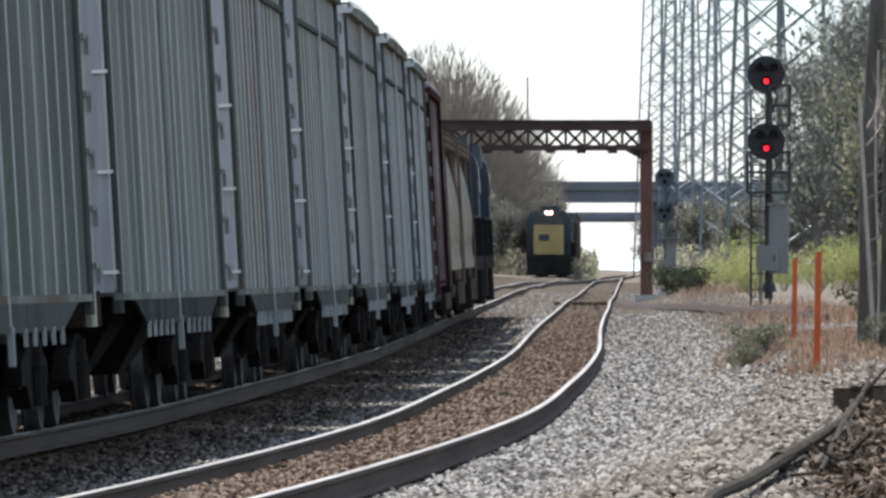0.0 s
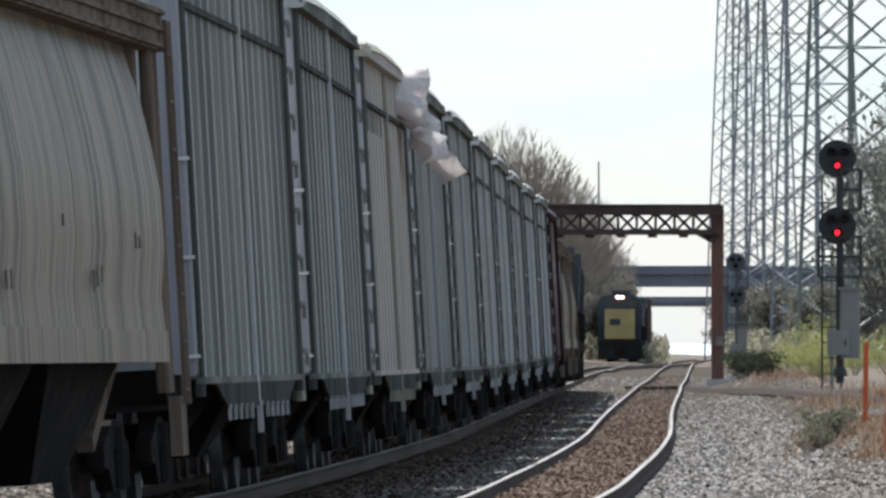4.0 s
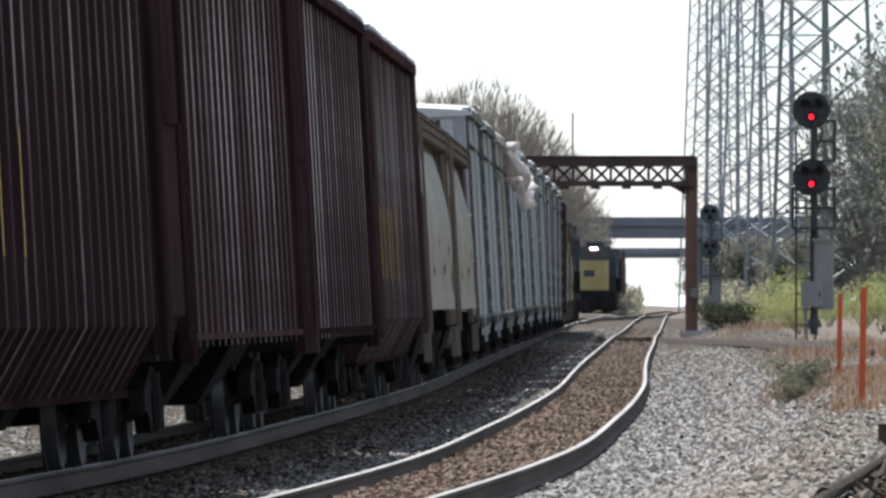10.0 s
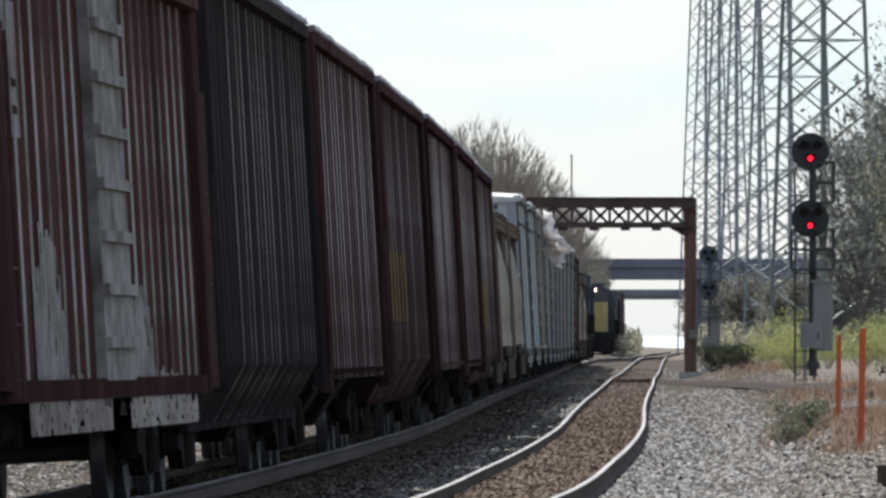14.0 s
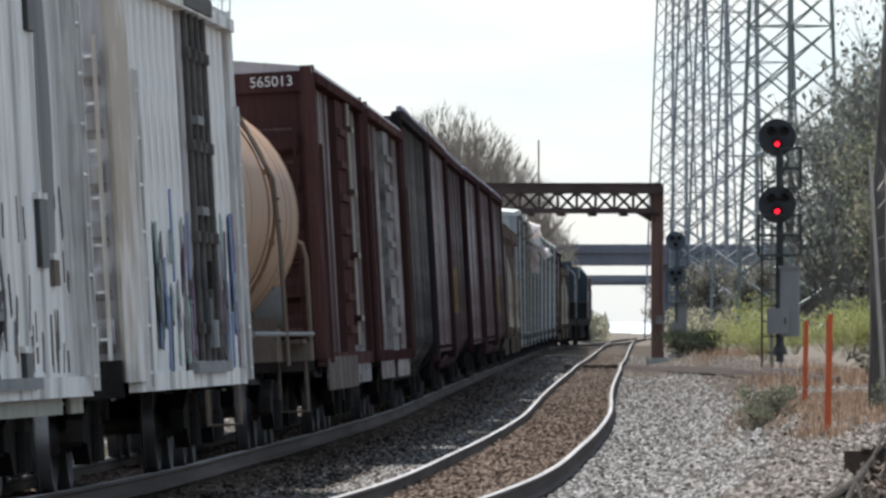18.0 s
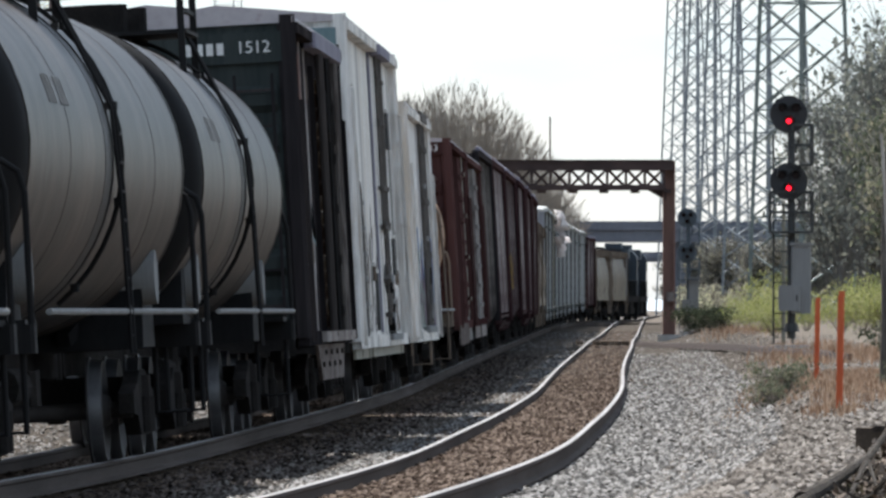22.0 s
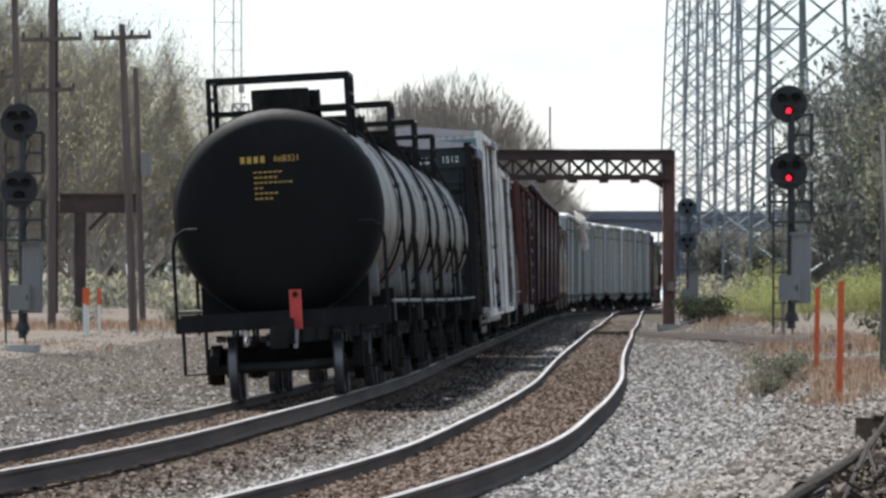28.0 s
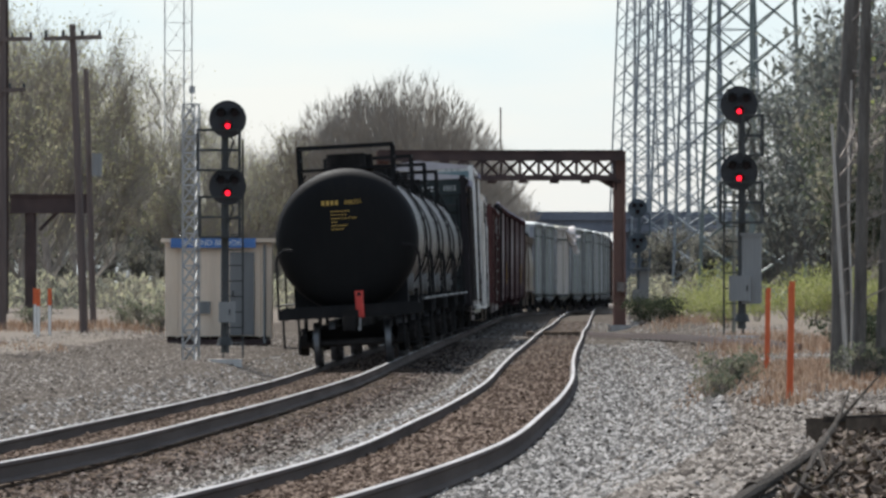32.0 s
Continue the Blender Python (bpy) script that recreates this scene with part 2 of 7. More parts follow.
WORN_EDGE = material("worn_rib_edge", (0.12, 0.085, 0.08), (0.36, 0.33, 0.31), (0.48, 0.46, 0.44), 3.0, 12, 0.85, per="object", stretch=(2, 2, .3), bump=0.05, spec=0)
GREY_SKIRT = material("dark_grimed_grey", (0.05, 0.052, 0.05), (0.10, 0.105, 0.10), (0.07, 0.06, 0.052), 1.0, 14, 0.9, per="object", stretch=STREAK, bump=0.05, spec=0)
PINK_SILL = material("grimed_pale_sill", (0.12, 0.10, 0.090), (0.26, 0.228, 0.208), (0.35, 0.325, 0.305), 1.6, 12, 0.9, per="object", bump=0.06, spec=0, span=.6)
# shade and sky tint on sheet metal are put into this lilac
LILAC = material("lilac_shade_paint", (0.15, 0.145, 0.185), (0.25, 0.24, 0.285), (0.17, 0.10, 0.09), 1.2, 12, 0.75, per="object", stretch=STREAK, bump=0.05, spec=.1)
GRIME = material("grime_streaks", (0.09, 0.08, 0.075), (0.24, 0.22, 0.21), None, 4, 20, 0.9, per="object", bump=0, spec=0)
YELLOW = material("stencil_yellow", (0.405, 0.252, 0.054), (0.54, 0.342, 0.072), None, 6, 40, 0.7)
OFF_WHITE = material("stencil_white", (0.55, 0.55, 0.53), (0.72, 0.72, 0.70), None, 6, 40, 0.7)
INK = material("stencil_black", (0.02, 0.02, 0.02), (0.05, 0.05, 0.05), None, 6, 40, 0.7)
SIGNAL_BLACK = material("signal_black", (0.010, 0.010, 0.012), (0.022, 0.022, 0.024), None, 3, 30, 0.6)
DARK_STEEL = material("dark_steel", (0.025, 0.027, 0.026), (0.06, 0.06, 0.058), None, 3, 30, 0.6, 0.3)
GREY_BOX = material("grey_cabinet_paint", (0.171, 0.171, 0.1665), (0.243, 0.243, 0.2358), None, 1.5, 20, 0.8, stretch=STREAK, spec=.15)
BEIGE = material("beige_metal_siding", (0.598, 0.481, 0.364), (0.754, 0.6175, 0.481), (0.494, 0.39, 0.2925), 1.2, 14, 0.8, stretch=STREAK, spec=.1)
BLUE_SIGN = material("blue_sign_paint", (0.05, 0.13, 0.33), (0.08, 0.19, 0.43), None, 3, 30, 0.55)
RUST = material("rusty_steel", (0.10, 0.055, 0.045), (0.21, 0.12, 0.095), (0.12, 0.07, 0.06), 1.2, 20, 0.85, 0.2, stretch=STREAK)
RUST_DARK = material("dark_rusty_steel", (0.035, 0.024, 0.023), (0.085, 0.055, 0.05), None, 1.2, 20, 0.85, 0.2)
GALV = material("galvanised_lattice", (0.10, 0.125, 0.115), (0.19, 0.22, 0.205), None, 2, 20, 0.6, 0.2)
GALV_PALE = material("bright_galvanised_steel", (0.28, 0.28, 0.28), (0.42, 0.42, 0.41), None, 2, 20, 0.6, 0.2)
# paler copy of the lattice steel, with haze put into its colour
GALV_FAR = material("haze_paled_lattice", (0.15, 0.17, 0.185), (0.25, 0.275, 0.29), None, 2, 20, 0.7, 0.1)
ORANGE = material("orange_paint", (0.4836, 0.0702, 0.0156), (0.585, 0.117, 0.0312), None, 4, 30, 0.6)
POLE_WOOD = material("weathered_pole_wood", (0.07, 0.052, 0.048), (0.15, 0.115, 0.10), None, 2, 30, 0.9, stretch=(4, 4, .2))
BARK = material("grey_bark", (0.1656, 0.138, 0.1173), (0.3588, 0.3104, 0.269), None, 3, 30, 0.95, stretch=(3, 3, .5), bump=0.5, spec=.2)
BARK_PALE = material("pale_bark", (0.28, 0.25, 0.22), (0.46, 0.42, 0.37), None, 3, 30, 0.9, stretch=(3, 3, .5), bump=0.4)
# paler than TWIG: haze of the far woods is put into it
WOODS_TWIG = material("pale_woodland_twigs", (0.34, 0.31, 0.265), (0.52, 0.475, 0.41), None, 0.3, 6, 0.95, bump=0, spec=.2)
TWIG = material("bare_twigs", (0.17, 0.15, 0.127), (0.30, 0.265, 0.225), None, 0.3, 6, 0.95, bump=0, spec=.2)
LEAF_SPRING = material("spring_leaves", (0.204, 0.2016, 0.114), (0.336, 0.324, 0.186), (0.408, 0.384, 0.252), 0.25, 4, 0.8, per="island", bump=0, spec=.1, thin=.5)
LEAF_BRIGHT = material("bright_shrub_leaves", (0.17, 0.1955, 0.051), (0.289, 0.306, 0.1105), (0.374, 0.374, 0.17), 0.4, 5, 0.8, per="island", bump=0, thin=.45)
LEAF_DARK = material("evergreen_needles", (0.07225, 0.085, 0.05525), (0.1445, 0.1573, 0.1062), (0.2125, 0.1997, 0.1445), 0.4, 5, 0.85, per="island", bump=0, spec=.2, thin=.45)
LEAF_DEEP = material("deep_green_leaves", (0.025, 0.034, 0.020), (0.06, 0.07, 0.042), None, 0.4, 5, 0.85, per="island", bump=0, spec=.1, thin=.3)
BRUSH = material("tangled_brush", (0.15, 0.14, 0.11), (0.30, 0.285, 0.22), (0.37, 0.365, 0.24), 0.3, 4, 0.9, per="island", bump=0, spec=.2, thin=.4)
STRAW = material("dry_grass", (0.15, 0.092, 0.060), (0.29, 0.187, 0.130), (0.37, 0.275, 0.20), 0.5, 6, 0.9, per="island", bump=0, spec=.1, thin=.35)
LITTER = material("leaf_litter", (0.03, 0.022, 0.017), (0.09, 0.066, 0.05), (0.19, 0.15, 0.12), 3, 20, 0.95, per="island", bump=0, spec=.15)
LOG = material("dark_dead_wood", (0.014, 0.011, 0.0085), (0.045, 0.037, 0.030), (0.12, 0.104, 0.086), 2, 25, 0.95, stretch=(2, 2, 2), bump=0.8, spec=.1)
PLASTIC = material("torn_plastic_film", (0.62, 0.58, 0.56), (0.84, 0.80, 0.78), (0.58, 0.44, 0.37), 2.5, 14, 0.35, bump=0.3, thin=.45)
LOCO_BLUE = material("faded_blue_paint", (0.01125, 0.02025, 0.0315), (0.0225, 0.036, 0.0495), None, 0.8, 12, 0.6, stretch=STREAK)
LOCO_YELLOW = material("faded_yellow_paint", (0.2499, 0.1963, 0.0714), (0.3451, 0.2797, 0.119), None, 1.5, 12, 0.6)
GLASS = material("dark_window_glass", (0.012, 0.014, 0.016), (0.03, 0.034, 0.038), None, 1, 10, 0.15, bump=0)
RED_LIGHT = glow("red_signal_lens", (1.0, 0.01, 0.03), 1.15)
LENS_OFF = material("unlit_lens", (0.012, 0.004, 0.004), (0.02, 0.006, 0.006), None, 3, 20, 0.4, bump=0, spec=.2)
HEADLIGHT = glow("headlight", (1.0, 0.62, 0.55), 2.2)
REFLECTOR = material("red_marker", (0.45, 0.03, 0.02), (0.62, 0.05, 0.035), None, 5, 30, 0.45)


# ---- mesh helpers ----
class Shape:
    """Gathers corners and faces of one mesh."""

    def __init__(self):
        self.v, self.f = [], []

    def add(self, verts, faces):
        k = len(self.v)
        self.v += [tuple(p) for p in verts]
        self.f += [tuple(i + k for i in q) for q in faces]
        return self

    def box(self, c, s, m=None, cut=0.0):
        x, y, z = (q / 2 for q in s)
        if cut:
            k = min(cut, x * .45, y * .45)
            ring = [(-x + k, -y), (x - k, -y), (x, -y + k), (x, y - k), (x - k, y), (-x + k, y), (-x, y - k), (-x, -y + k)]
            ps = [Vector((a, b, e)) for e in (-z, z) for a, b in ring]
            fs = [tuple(range(7, -1, -1)), tuple(range(8, 16))] + [(i, (i + 1) % 8, 8 + (i + 1) % 8, 8 + i) for i in range(8)]
        else:
            ps = [Vector((a, b, e)) for e in (-z, z) for a, b in ((-x, -y), (x, -y), (x, y), (-x, y))]
            fs = [(3, 2, 1, 0), (4, 5, 6, 7)] + [(i, (i + 1) % 4, 4 + (i + 1) % 4, 4 + i) for i in range(4)]
        return self.add([(m @ p if m else p) + Vector(c) for p in ps], fs)

    def beam(self, a, b, w, h=None):
        a, b = Vector(a), Vector(b)
        d = b - a
        m = d.to_track_quat("Y", "Z").to_matrix()
        return self.box((a + b) / 2, (w, d.length, h or w), m)

    def tube(self, a, b, r0, r1=None, n=10, caps=True):
        a, b = Vector(a), Vector(b)
        r1 = r0 if r1 is None else r1
        m = (b - a).to_track_quat("Z", "Y").to_matrix()
        ring = [Vector((math.cos(i * 2 * math.pi / n), math.sin(i * 2 * math.pi / n), 0)) for i in range(n)]
        ps = [a + m @ (q * r0) for q in ring] + [b + m @ (q * r1) for q in ring]
        fs = [(i, (i + 1) % n, n + (i + 1) % n, n + i) for i in range(n)]
        if caps:
            fs += [tuple(range(n - 1, -1, -1)), tuple(range(n, 2 * n))]
        return self.add(ps, fs)

    def pipe(self, pts, r, n=8):
        """One bent tube through the points, in one skin."""
        pts = [Vector(p) for p in pts]
        k = len(self.v)
        for i, p in enumerate(pts):
            d = (pts[min(i + 1, len(pts) - 1)] - pts[max(i - 1, 0)]).normalized()
            u = d.cross(Vector((0, 1, 0)) if abs(d.y) < .8 else Vector((1, 0, 0))).normalized()
            v = d.cross(u)
            self.v += [tuple(p + (u * math.cos(a * 2 * math.pi / n) + v * math.sin(a * 2 * math.pi / n)) * r) for a in range(n)]
        for i in range(len(pts) - 1):
            self.f += [(k + i * n + j, k + i * n + (j + 1) % n, k + (i + 1) * n + (j + 1) % n, k + (i + 1) * n + j) for j in range(n)]
        self.f += [tuple(k + j for j in range(n - 1, -1, -1)), tuple(k + (len(pts) - 1) * n + j for j in range(n))]
        return self

    def spike(self, a, b, r):
        """A fine three-sided twig that runs out to a point."""
        a, b = Vector(a), Vector(b)
        u = (b - a).orthogonal().normalized() * r
        v = (b - a).normalized().cross(u)
        return self.add([a + u, a - u * .5 + v * .87, a - u * .5 - v * .87, b], [(0, 1, 3), (1, 2, 3), (2, 0, 3)])

    def along_y(self, profile, ys, shrink=None):
        """A closed outline (x, z) carried through the stations ys; shrink scales it at each station about z0."""
        n = len(profile)
        ps = []
        for i, y in enumerate(ys):
            k, z0 = (1, 0) if shrink is None else shrink[i]
            ps += [(x * k, y, z0 + (z - z0) * k) for x, z in profile]
        fs = []
        for i in range(len(ys) - 1):
            fs += [(i * n + j, i * n + (j + 1) % n, (i + 1) * n + (j + 1) % n, (i + 1) * n + j) for j in range(n)]
        fs += [tuple(range(n - 1, -1, -1)), tuple((len(ys) - 1) * n + j for j in range(n))]
        return self.add(ps, fs)

    def along_x(self, profile, x0, x1):
        """A closed outline (y, z) from x0 to x1."""
        n = len(profile)
        ps = [(x, y, z) for x in (x0, x1) for y, z in profile]
        fs = [(j, (j + 1) % n, n + (j + 1) % n, n + j) for j in range(n)] + [tuple(range(n - 1, -1, -1)), tuple(range(n, 2 * n))]
        return self.add(ps, fs)

    def mesh(self, name, smooth=False):
        me = bpy.data.meshes.new(name)
        me.from_pydata(self.v, [], self.f)
        me.update()
        if smooth:
            me.shade_smooth()
            me.set_sharp_from_angle(angle=radians(38))
        return me


def part(name, shape, mat, parent=None, label="", at=None, smooth=False):
    """Links a shape (or a ready mesh) as one mesh object, under its parent where there is one."""
    me = shape if isinstance(shape, bpy.types.Mesh) else shape.mesh(name, smooth)
    if mat and not me.materials:
        me.materials.append(mat)
    ob = new(name, me)
    ob.parent = parent
    if at is not None:
        ob.matrix_basis = at if isinstance(at, Matrix) else Matrix.Translation(at)
    return tagged(ob, label)


def thing(name, label, category, at=None, group="", kind=""):
    ob = new(name)
    ob.empty_display_size = 0.3
    if at is not None:
        ob.matrix_basis = at if isinstance(at, Matrix) else Matrix.Translation(at)
    return tagged(ob, label, category, group, kind)


def lettering(body, size, mat, parent, m, name="lettering", depth=0.004):
    """Raised characters of the built-in font; m places their centre, x along the line and z out of the face."""
    cu = bpy.data.curves.new(name, "FONT")
    cu.body, cu.size, cu.align_x, cu.align_y, cu.extrude = body, size, "CENTER", "CENTER", depth
    ob = bpy.data.objects.new(name, cu)
    me = bpy.data.meshes.new_from_object(ob)
    bpy.data.objects.remove(ob)
    return part(name, me, mat, parent, at=m)


# ---- the line of the tracks ----
KNOTS = [50.4, 72, 96, 126, 168, 228, 312, 400, 480, 545, 588, 620, 654, 690, 740, 840, 1080]
REACH = [-5.83, -4.50, -3.39, -2.63, -1.82, -1.02, 0.19, 1.15, 2.25, 3.4, 4.3, 5.7, 7.8, 9.4, 10.7, 13.0, 17.6]
SLOPES = list(np.gradient(np.array(REACH), np.array(KNOTS)))
GAUGE = 1.505


def east(y):
    """x of the centre of the train's track at y."""
    if y <= KNOTS[0]:
        return REACH[0] + (y - KNOTS[0]) * SLOPES[0] - GAUGE / 2
    if y >= KNOTS[-1]:
        return REACH[-1] + (y - KNOTS[-1]) * SLOPES[-1] - GAUGE / 2
    i = next(k for k in range(len(KNOTS) - 1) if KNOTS[k + 1] >= y)
    h = KNOTS[i + 1] - KNOTS[i]
    t = (y - KNOTS[i]) / h
    return ((2 * t**3 - 3 * t**2 + 1) * REACH[i] + (t**3 - 2 * t**2 + t) * h * SLOPES[i]
            + (3 * t**2 - 2 * t**3) * REACH[i + 1] + (t**3 - t**2) * h * SLOPES[i + 1]) - GAUGE / 2


def ease(a, b, v):
    t = min(1, max(0, (v - a) / (b - a)))
    return t * t * (3 - 2 * t)


def main_line(y):
    """x of the centre of the empty track, which runs on straight past the signal bridge."""
    k = ease(340, 440, y)
    near = east(min(y, 440)) + 3.85 + 0.75 * ease(250, 560, y)
    return near * (1 - k) + (4.28 + 0.0155 * (y - 373)) * k


def apart(y):
    """From the centre of the way the train takes to that of the empty track, which it joins over a crossover."""
    return max(0.0, main_line(y) - east(y)) if y < 735 else 0.0


def old_line(y):
    """x of the track on which the other train waits."""
    return (main_line(y) if y < 735 else east(y)) - 4.1


def rise(y):
    """Height of the rails' centre at y."""
    return 0.25 * ease(180, 340, y) + 0.40 * ease(340, 640, y) + 0.2 * ease(620, 800, y)


def sag(y):
    """By how much the train's track lies lower than the empty one."""
    return 0.025 * (1 - ease(140, 320, y))


def cant(y):
    """By how much the right rail lies higher than the left."""
    return 0.085 * (1 - ease(270, 400, y))


def land(x, y):
    """Height of the ground."""
    left, right = east(y), east(y) + apart(y)
    base = rise(y) - 0.21
    if x > right:
        d = x - right
        return base + cant(y) * 0.3 * (1 - ease(1.5, 2.6, d)) + (0.62 - 0.25 * ease(300, 520, y)) * ease(1.5, 4.0, d) + 0.5 * ease(9, 30, d)
    if x < left:
        d = left - x
        return base - sag(y) * (1 - ease(1.5, 2.6, d)) - cant(y) * 0.4 * (1 - ease(1.3, 2.2, d)) + 0.28 * ease(1.4, 3.0, d) + 0.22 * ease(4, 9, d) + 0.3 * ease(12, 40, d)
    return base - sag(y) * (1 - ease(1.0, 2.2, x - left))


def place(px, ppm, z=None):
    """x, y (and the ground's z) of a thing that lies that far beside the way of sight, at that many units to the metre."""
    y = 18600.0 / ppm
    x = (px - 784.0) / ppm
    return (x, y, land(x, y) if z is None else z)


# ---- ground ----
def build_ground():
    xs = sorted(set([-2500, -900, -400, -200, -120, -80, -60, -45] + [-34 + 2 * i for i in range(10)] + [round(-14 + .4 * i, 2) for i in range(66)]
                    + [12.5 + i * 1.5 for i in range(12)] + [34, 42, 55, 80, 120, 200, 400, 900, 2500]))
    ys = sorted(set([-2500, -600, -300, -150, -60, -20] + list(range(0, 60, 6)) + list(range(60, 240, 2)) + list(range(240, 420, 5)) + list(range(420, 900, 12))
                    + [960, 1050, 1200, 1500, 2000, 3000, 4800]))
    s = Shape()
    for y in ys:
        for x in xs:
            far = min(1, max(abs(x) / 60, y / 900))
            s.v.append((x, y, land(x, y) + 0.03 * noise.noise((x * .6, y * .25, 0)) + 0.3 * far * noise.noise((x * .02, y * .02, 3))))
    w = len(xs)
    s.f = [(j * w + i, j * w + i + 1, (j + 1) * w + i + 1, (j + 1) * w + i) for j in range(len(ys) - 1) for i in range(w - 1)]
    me = s.mesh("ground", True)
    me.materials.append(GROUND)
    me.materials.append(BED)
    for p in me.polygons:
        c = p.center
        if -9 < c.x - east(c.y) - apart(c.y) / 2 < 6.5 and 0 < c.y < 700:
            p.material_index = 1
    tagged(part("ground", me, None), "dry earth with gravel beside the railway", "ground", kind="structure")


build_ground()


def sweep(profile, line, side, ys):
    """A closed outline (x, z) along one rail of a track whose centre runs along the given line."""
    s = Shape()
    n = len(profile)
    for y in ys:
        mid, low = line(y), sag(y) if line is east else 0
        s.v += [(mid + side * GAUGE + x, y, rise(y) - low + cant(y) * side + z) for x, z in profile]
    for i in range(len(ys) - 1):
        s.f += [(i * n + j, i * n + (j + 1) % n, (i + 1) * n + (j + 1) % n, (i + 1) * n + j) for j in range(n)]
    s.f += [tuple(range(n)), tuple((len(ys) - 1) * n + j for j in range(n - 1, -1, -1))]
    return s


def build_track(label, line, y0=20, y1=1085):
    t = thing("railway_track", label, "railway track", kind="structure")
    ys = [y for y in [20 + 2.5 * i for i in range(90)] + [245 + 6 * i for i in range(140)] if y0 <= y <= y1]
    web = [(-.075, -.172), (.075, -.172), (.075, -.16), (.014, -.14), (.014, -.05), (.036, -.035), (.036, -.005), (-.036, -.005), (-.036, -.035), (-.014, -.05), (-.014, -.14), (-.075, -.16)]
    head = [(-.030, -.005), (.030, -.005), (.026, 0), (-.026, 0)]
    for side in (-.5, .5):
        r = part("rail", sweep(web, line, side, ys), RAIL_SIDE, t, "steel rail with a rusty web")
        part("rail_head", sweep(head, line, side, ys), RAIL_TOP, r, "bright worn running surface")
    return t


tracks = [build_track("curved main track that the freight train runs on", east), build_track("empty curved main track with bright rails", main_line, y1=725)]
build_track("far straight track on which another train waits", old_line, y0=530)


# ---- railway cars: local x to the right, y forward, z from the rail top ----
def wheel_mesh():
    """One wheel with flange, tread, plate and hub, its flange towards -x."""
    s = Shape()
    n = 28
    prof = [(-.075, .10), (-.075, .485), (-.055, .485), (-.05, .458), (.06, .450), (.062, .40), (.02, .34), (.02, .16), (.11, .12), (.11, 0.0)]
    for k, (x, r) in enumerate(prof):
        s.v += [(x, r * math.cos(a * 2 * math.pi / n), r * math.sin(a * 2 * math.pi / n)) for a in range(n)]
    for k in range(len(prof) - 1):
        s.f += [(k * n + j, k * n + (j + 1) % n, (k + 1) * n + (j + 1) % n, (k + 1) * n + j) for j in range(n)]
    me = s.mesh("wheel", True)
    me.materials.append(WHEEL)
    me.materials.append(TREAD)
    for p in me.polygons:
        if 2 * n <= p.index < 5 * n and p.index // n != 4:
            p.material_index = 1
    return me


WHEEL_MESH = wheel_mesh()
AXLE_MESH = Shape().tube((-1.05, 0, 0), (1.05, 0, 0), .08, .08, 10).mesh("axle", True)
FRAME_MESH = Shape().along_x([(-1.15, .42), (-1.15, .60), (-.7, .68), (-.3, .80), (.3, .80), (.7, .68), (1.15, .60), (1.15, .42), (.75, .40), (.45, .22), (-.45, .22), (-.75, .40)], -.07, .07).mesh("side_frame")
SPRING_MESH = Shape().tube((0, 0, .24), (0, 0, .56), .09, .09, 10).mesh("spring")
BOLSTER_MESH = Shape().box((0, 0, .62), (2.3, .34, .26), cut=.06).mesh("bolster")


def running_gear(car, length, inset=2.1, sill=.95, width=2.9):
    """Trucks, centre sill, couplers, brake gear under a car."""
    for y in (-length / 2 + inset, length / 2 - inset):
        for d in (-.9, .9):
            ax = part("axle", AXLE_MESH, WHEEL, car, at=(0, y + d, .457))
            part("wheel", WHEEL_MESH, None, ax, "steel wheel with a bright worn tread", at=(.7525, 0, 0))
            part("wheel", WHEEL_MESH, None, ax, "steel wheel with a bright worn tread", at=pose(-.7525, 0, 0, 0, 0, 180))
        bo = part("bolster", BOLSTER_MESH, UNDER, car, at=(0, y, 0))
        for sx in (-1, 1):
            sf = part("side_frame", FRAME_MESH, UNDER, car, at=(sx * 1.02, y, 0))
            for dy in (-.16, .16):
                part("spring", SPRING_MESH, UNDER, sf, at=(sx * .06, dy, 0))
    part("centre_sill", Shape().box((0, 0, sill), (.34, length - .3, .36)), UNDER, car)
    cp = Shape().box((0, 0, 0), (.14, .55, .16)).box((.03, .32, 0), (.26, .24, .30), cut=.06).mesh("coupler")
    for s in (-1, 1):
        part("coupler", cp, UNDER, car, at=Matrix.Translation((0, s * (length / 2 + .05), .86)) @ pose(0, 0, 0, 0, 0, 0 if s > 0 else 180))
    g = part("brake_cylinder", Shape().tube((.55, -1.2, .72), (.55, .1, .72), .17, .17, 10), UNDER, car)
    part("brake_rod", Shape().beam((.3, -3.6, .62), (.45, -1.2, .66), .05), UNDER, g)
    part("brake_valve", Shape().box((.5, 1.4, .7), (.3, .5, .3), cut=.05), UNDER, car)


def ladder(car, x, y, z0, z1, mat, along="y", wide=.42):
    s = Shape()
    d = Vector((0, wide / 2, 0)) if along == "y" else Vector((wide / 2, 0, 0))
    p = Vector((x, y, 0))
    for k in (-1, 1):
        s.beam(p + d * k + Vector((0, 0, z0)), p + d * k + Vector((0, 0, z1)), .035)
    la = part("ladder", s, mat, car)
    rung = Shape().beam(-d, d, .026).mesh("rung")
    for i in range(int((z1 - z0) / .4) + 1):
        part("rung", rung, mat, la, at=p + Vector((0, 0, z0 + .12 + i * .4)))


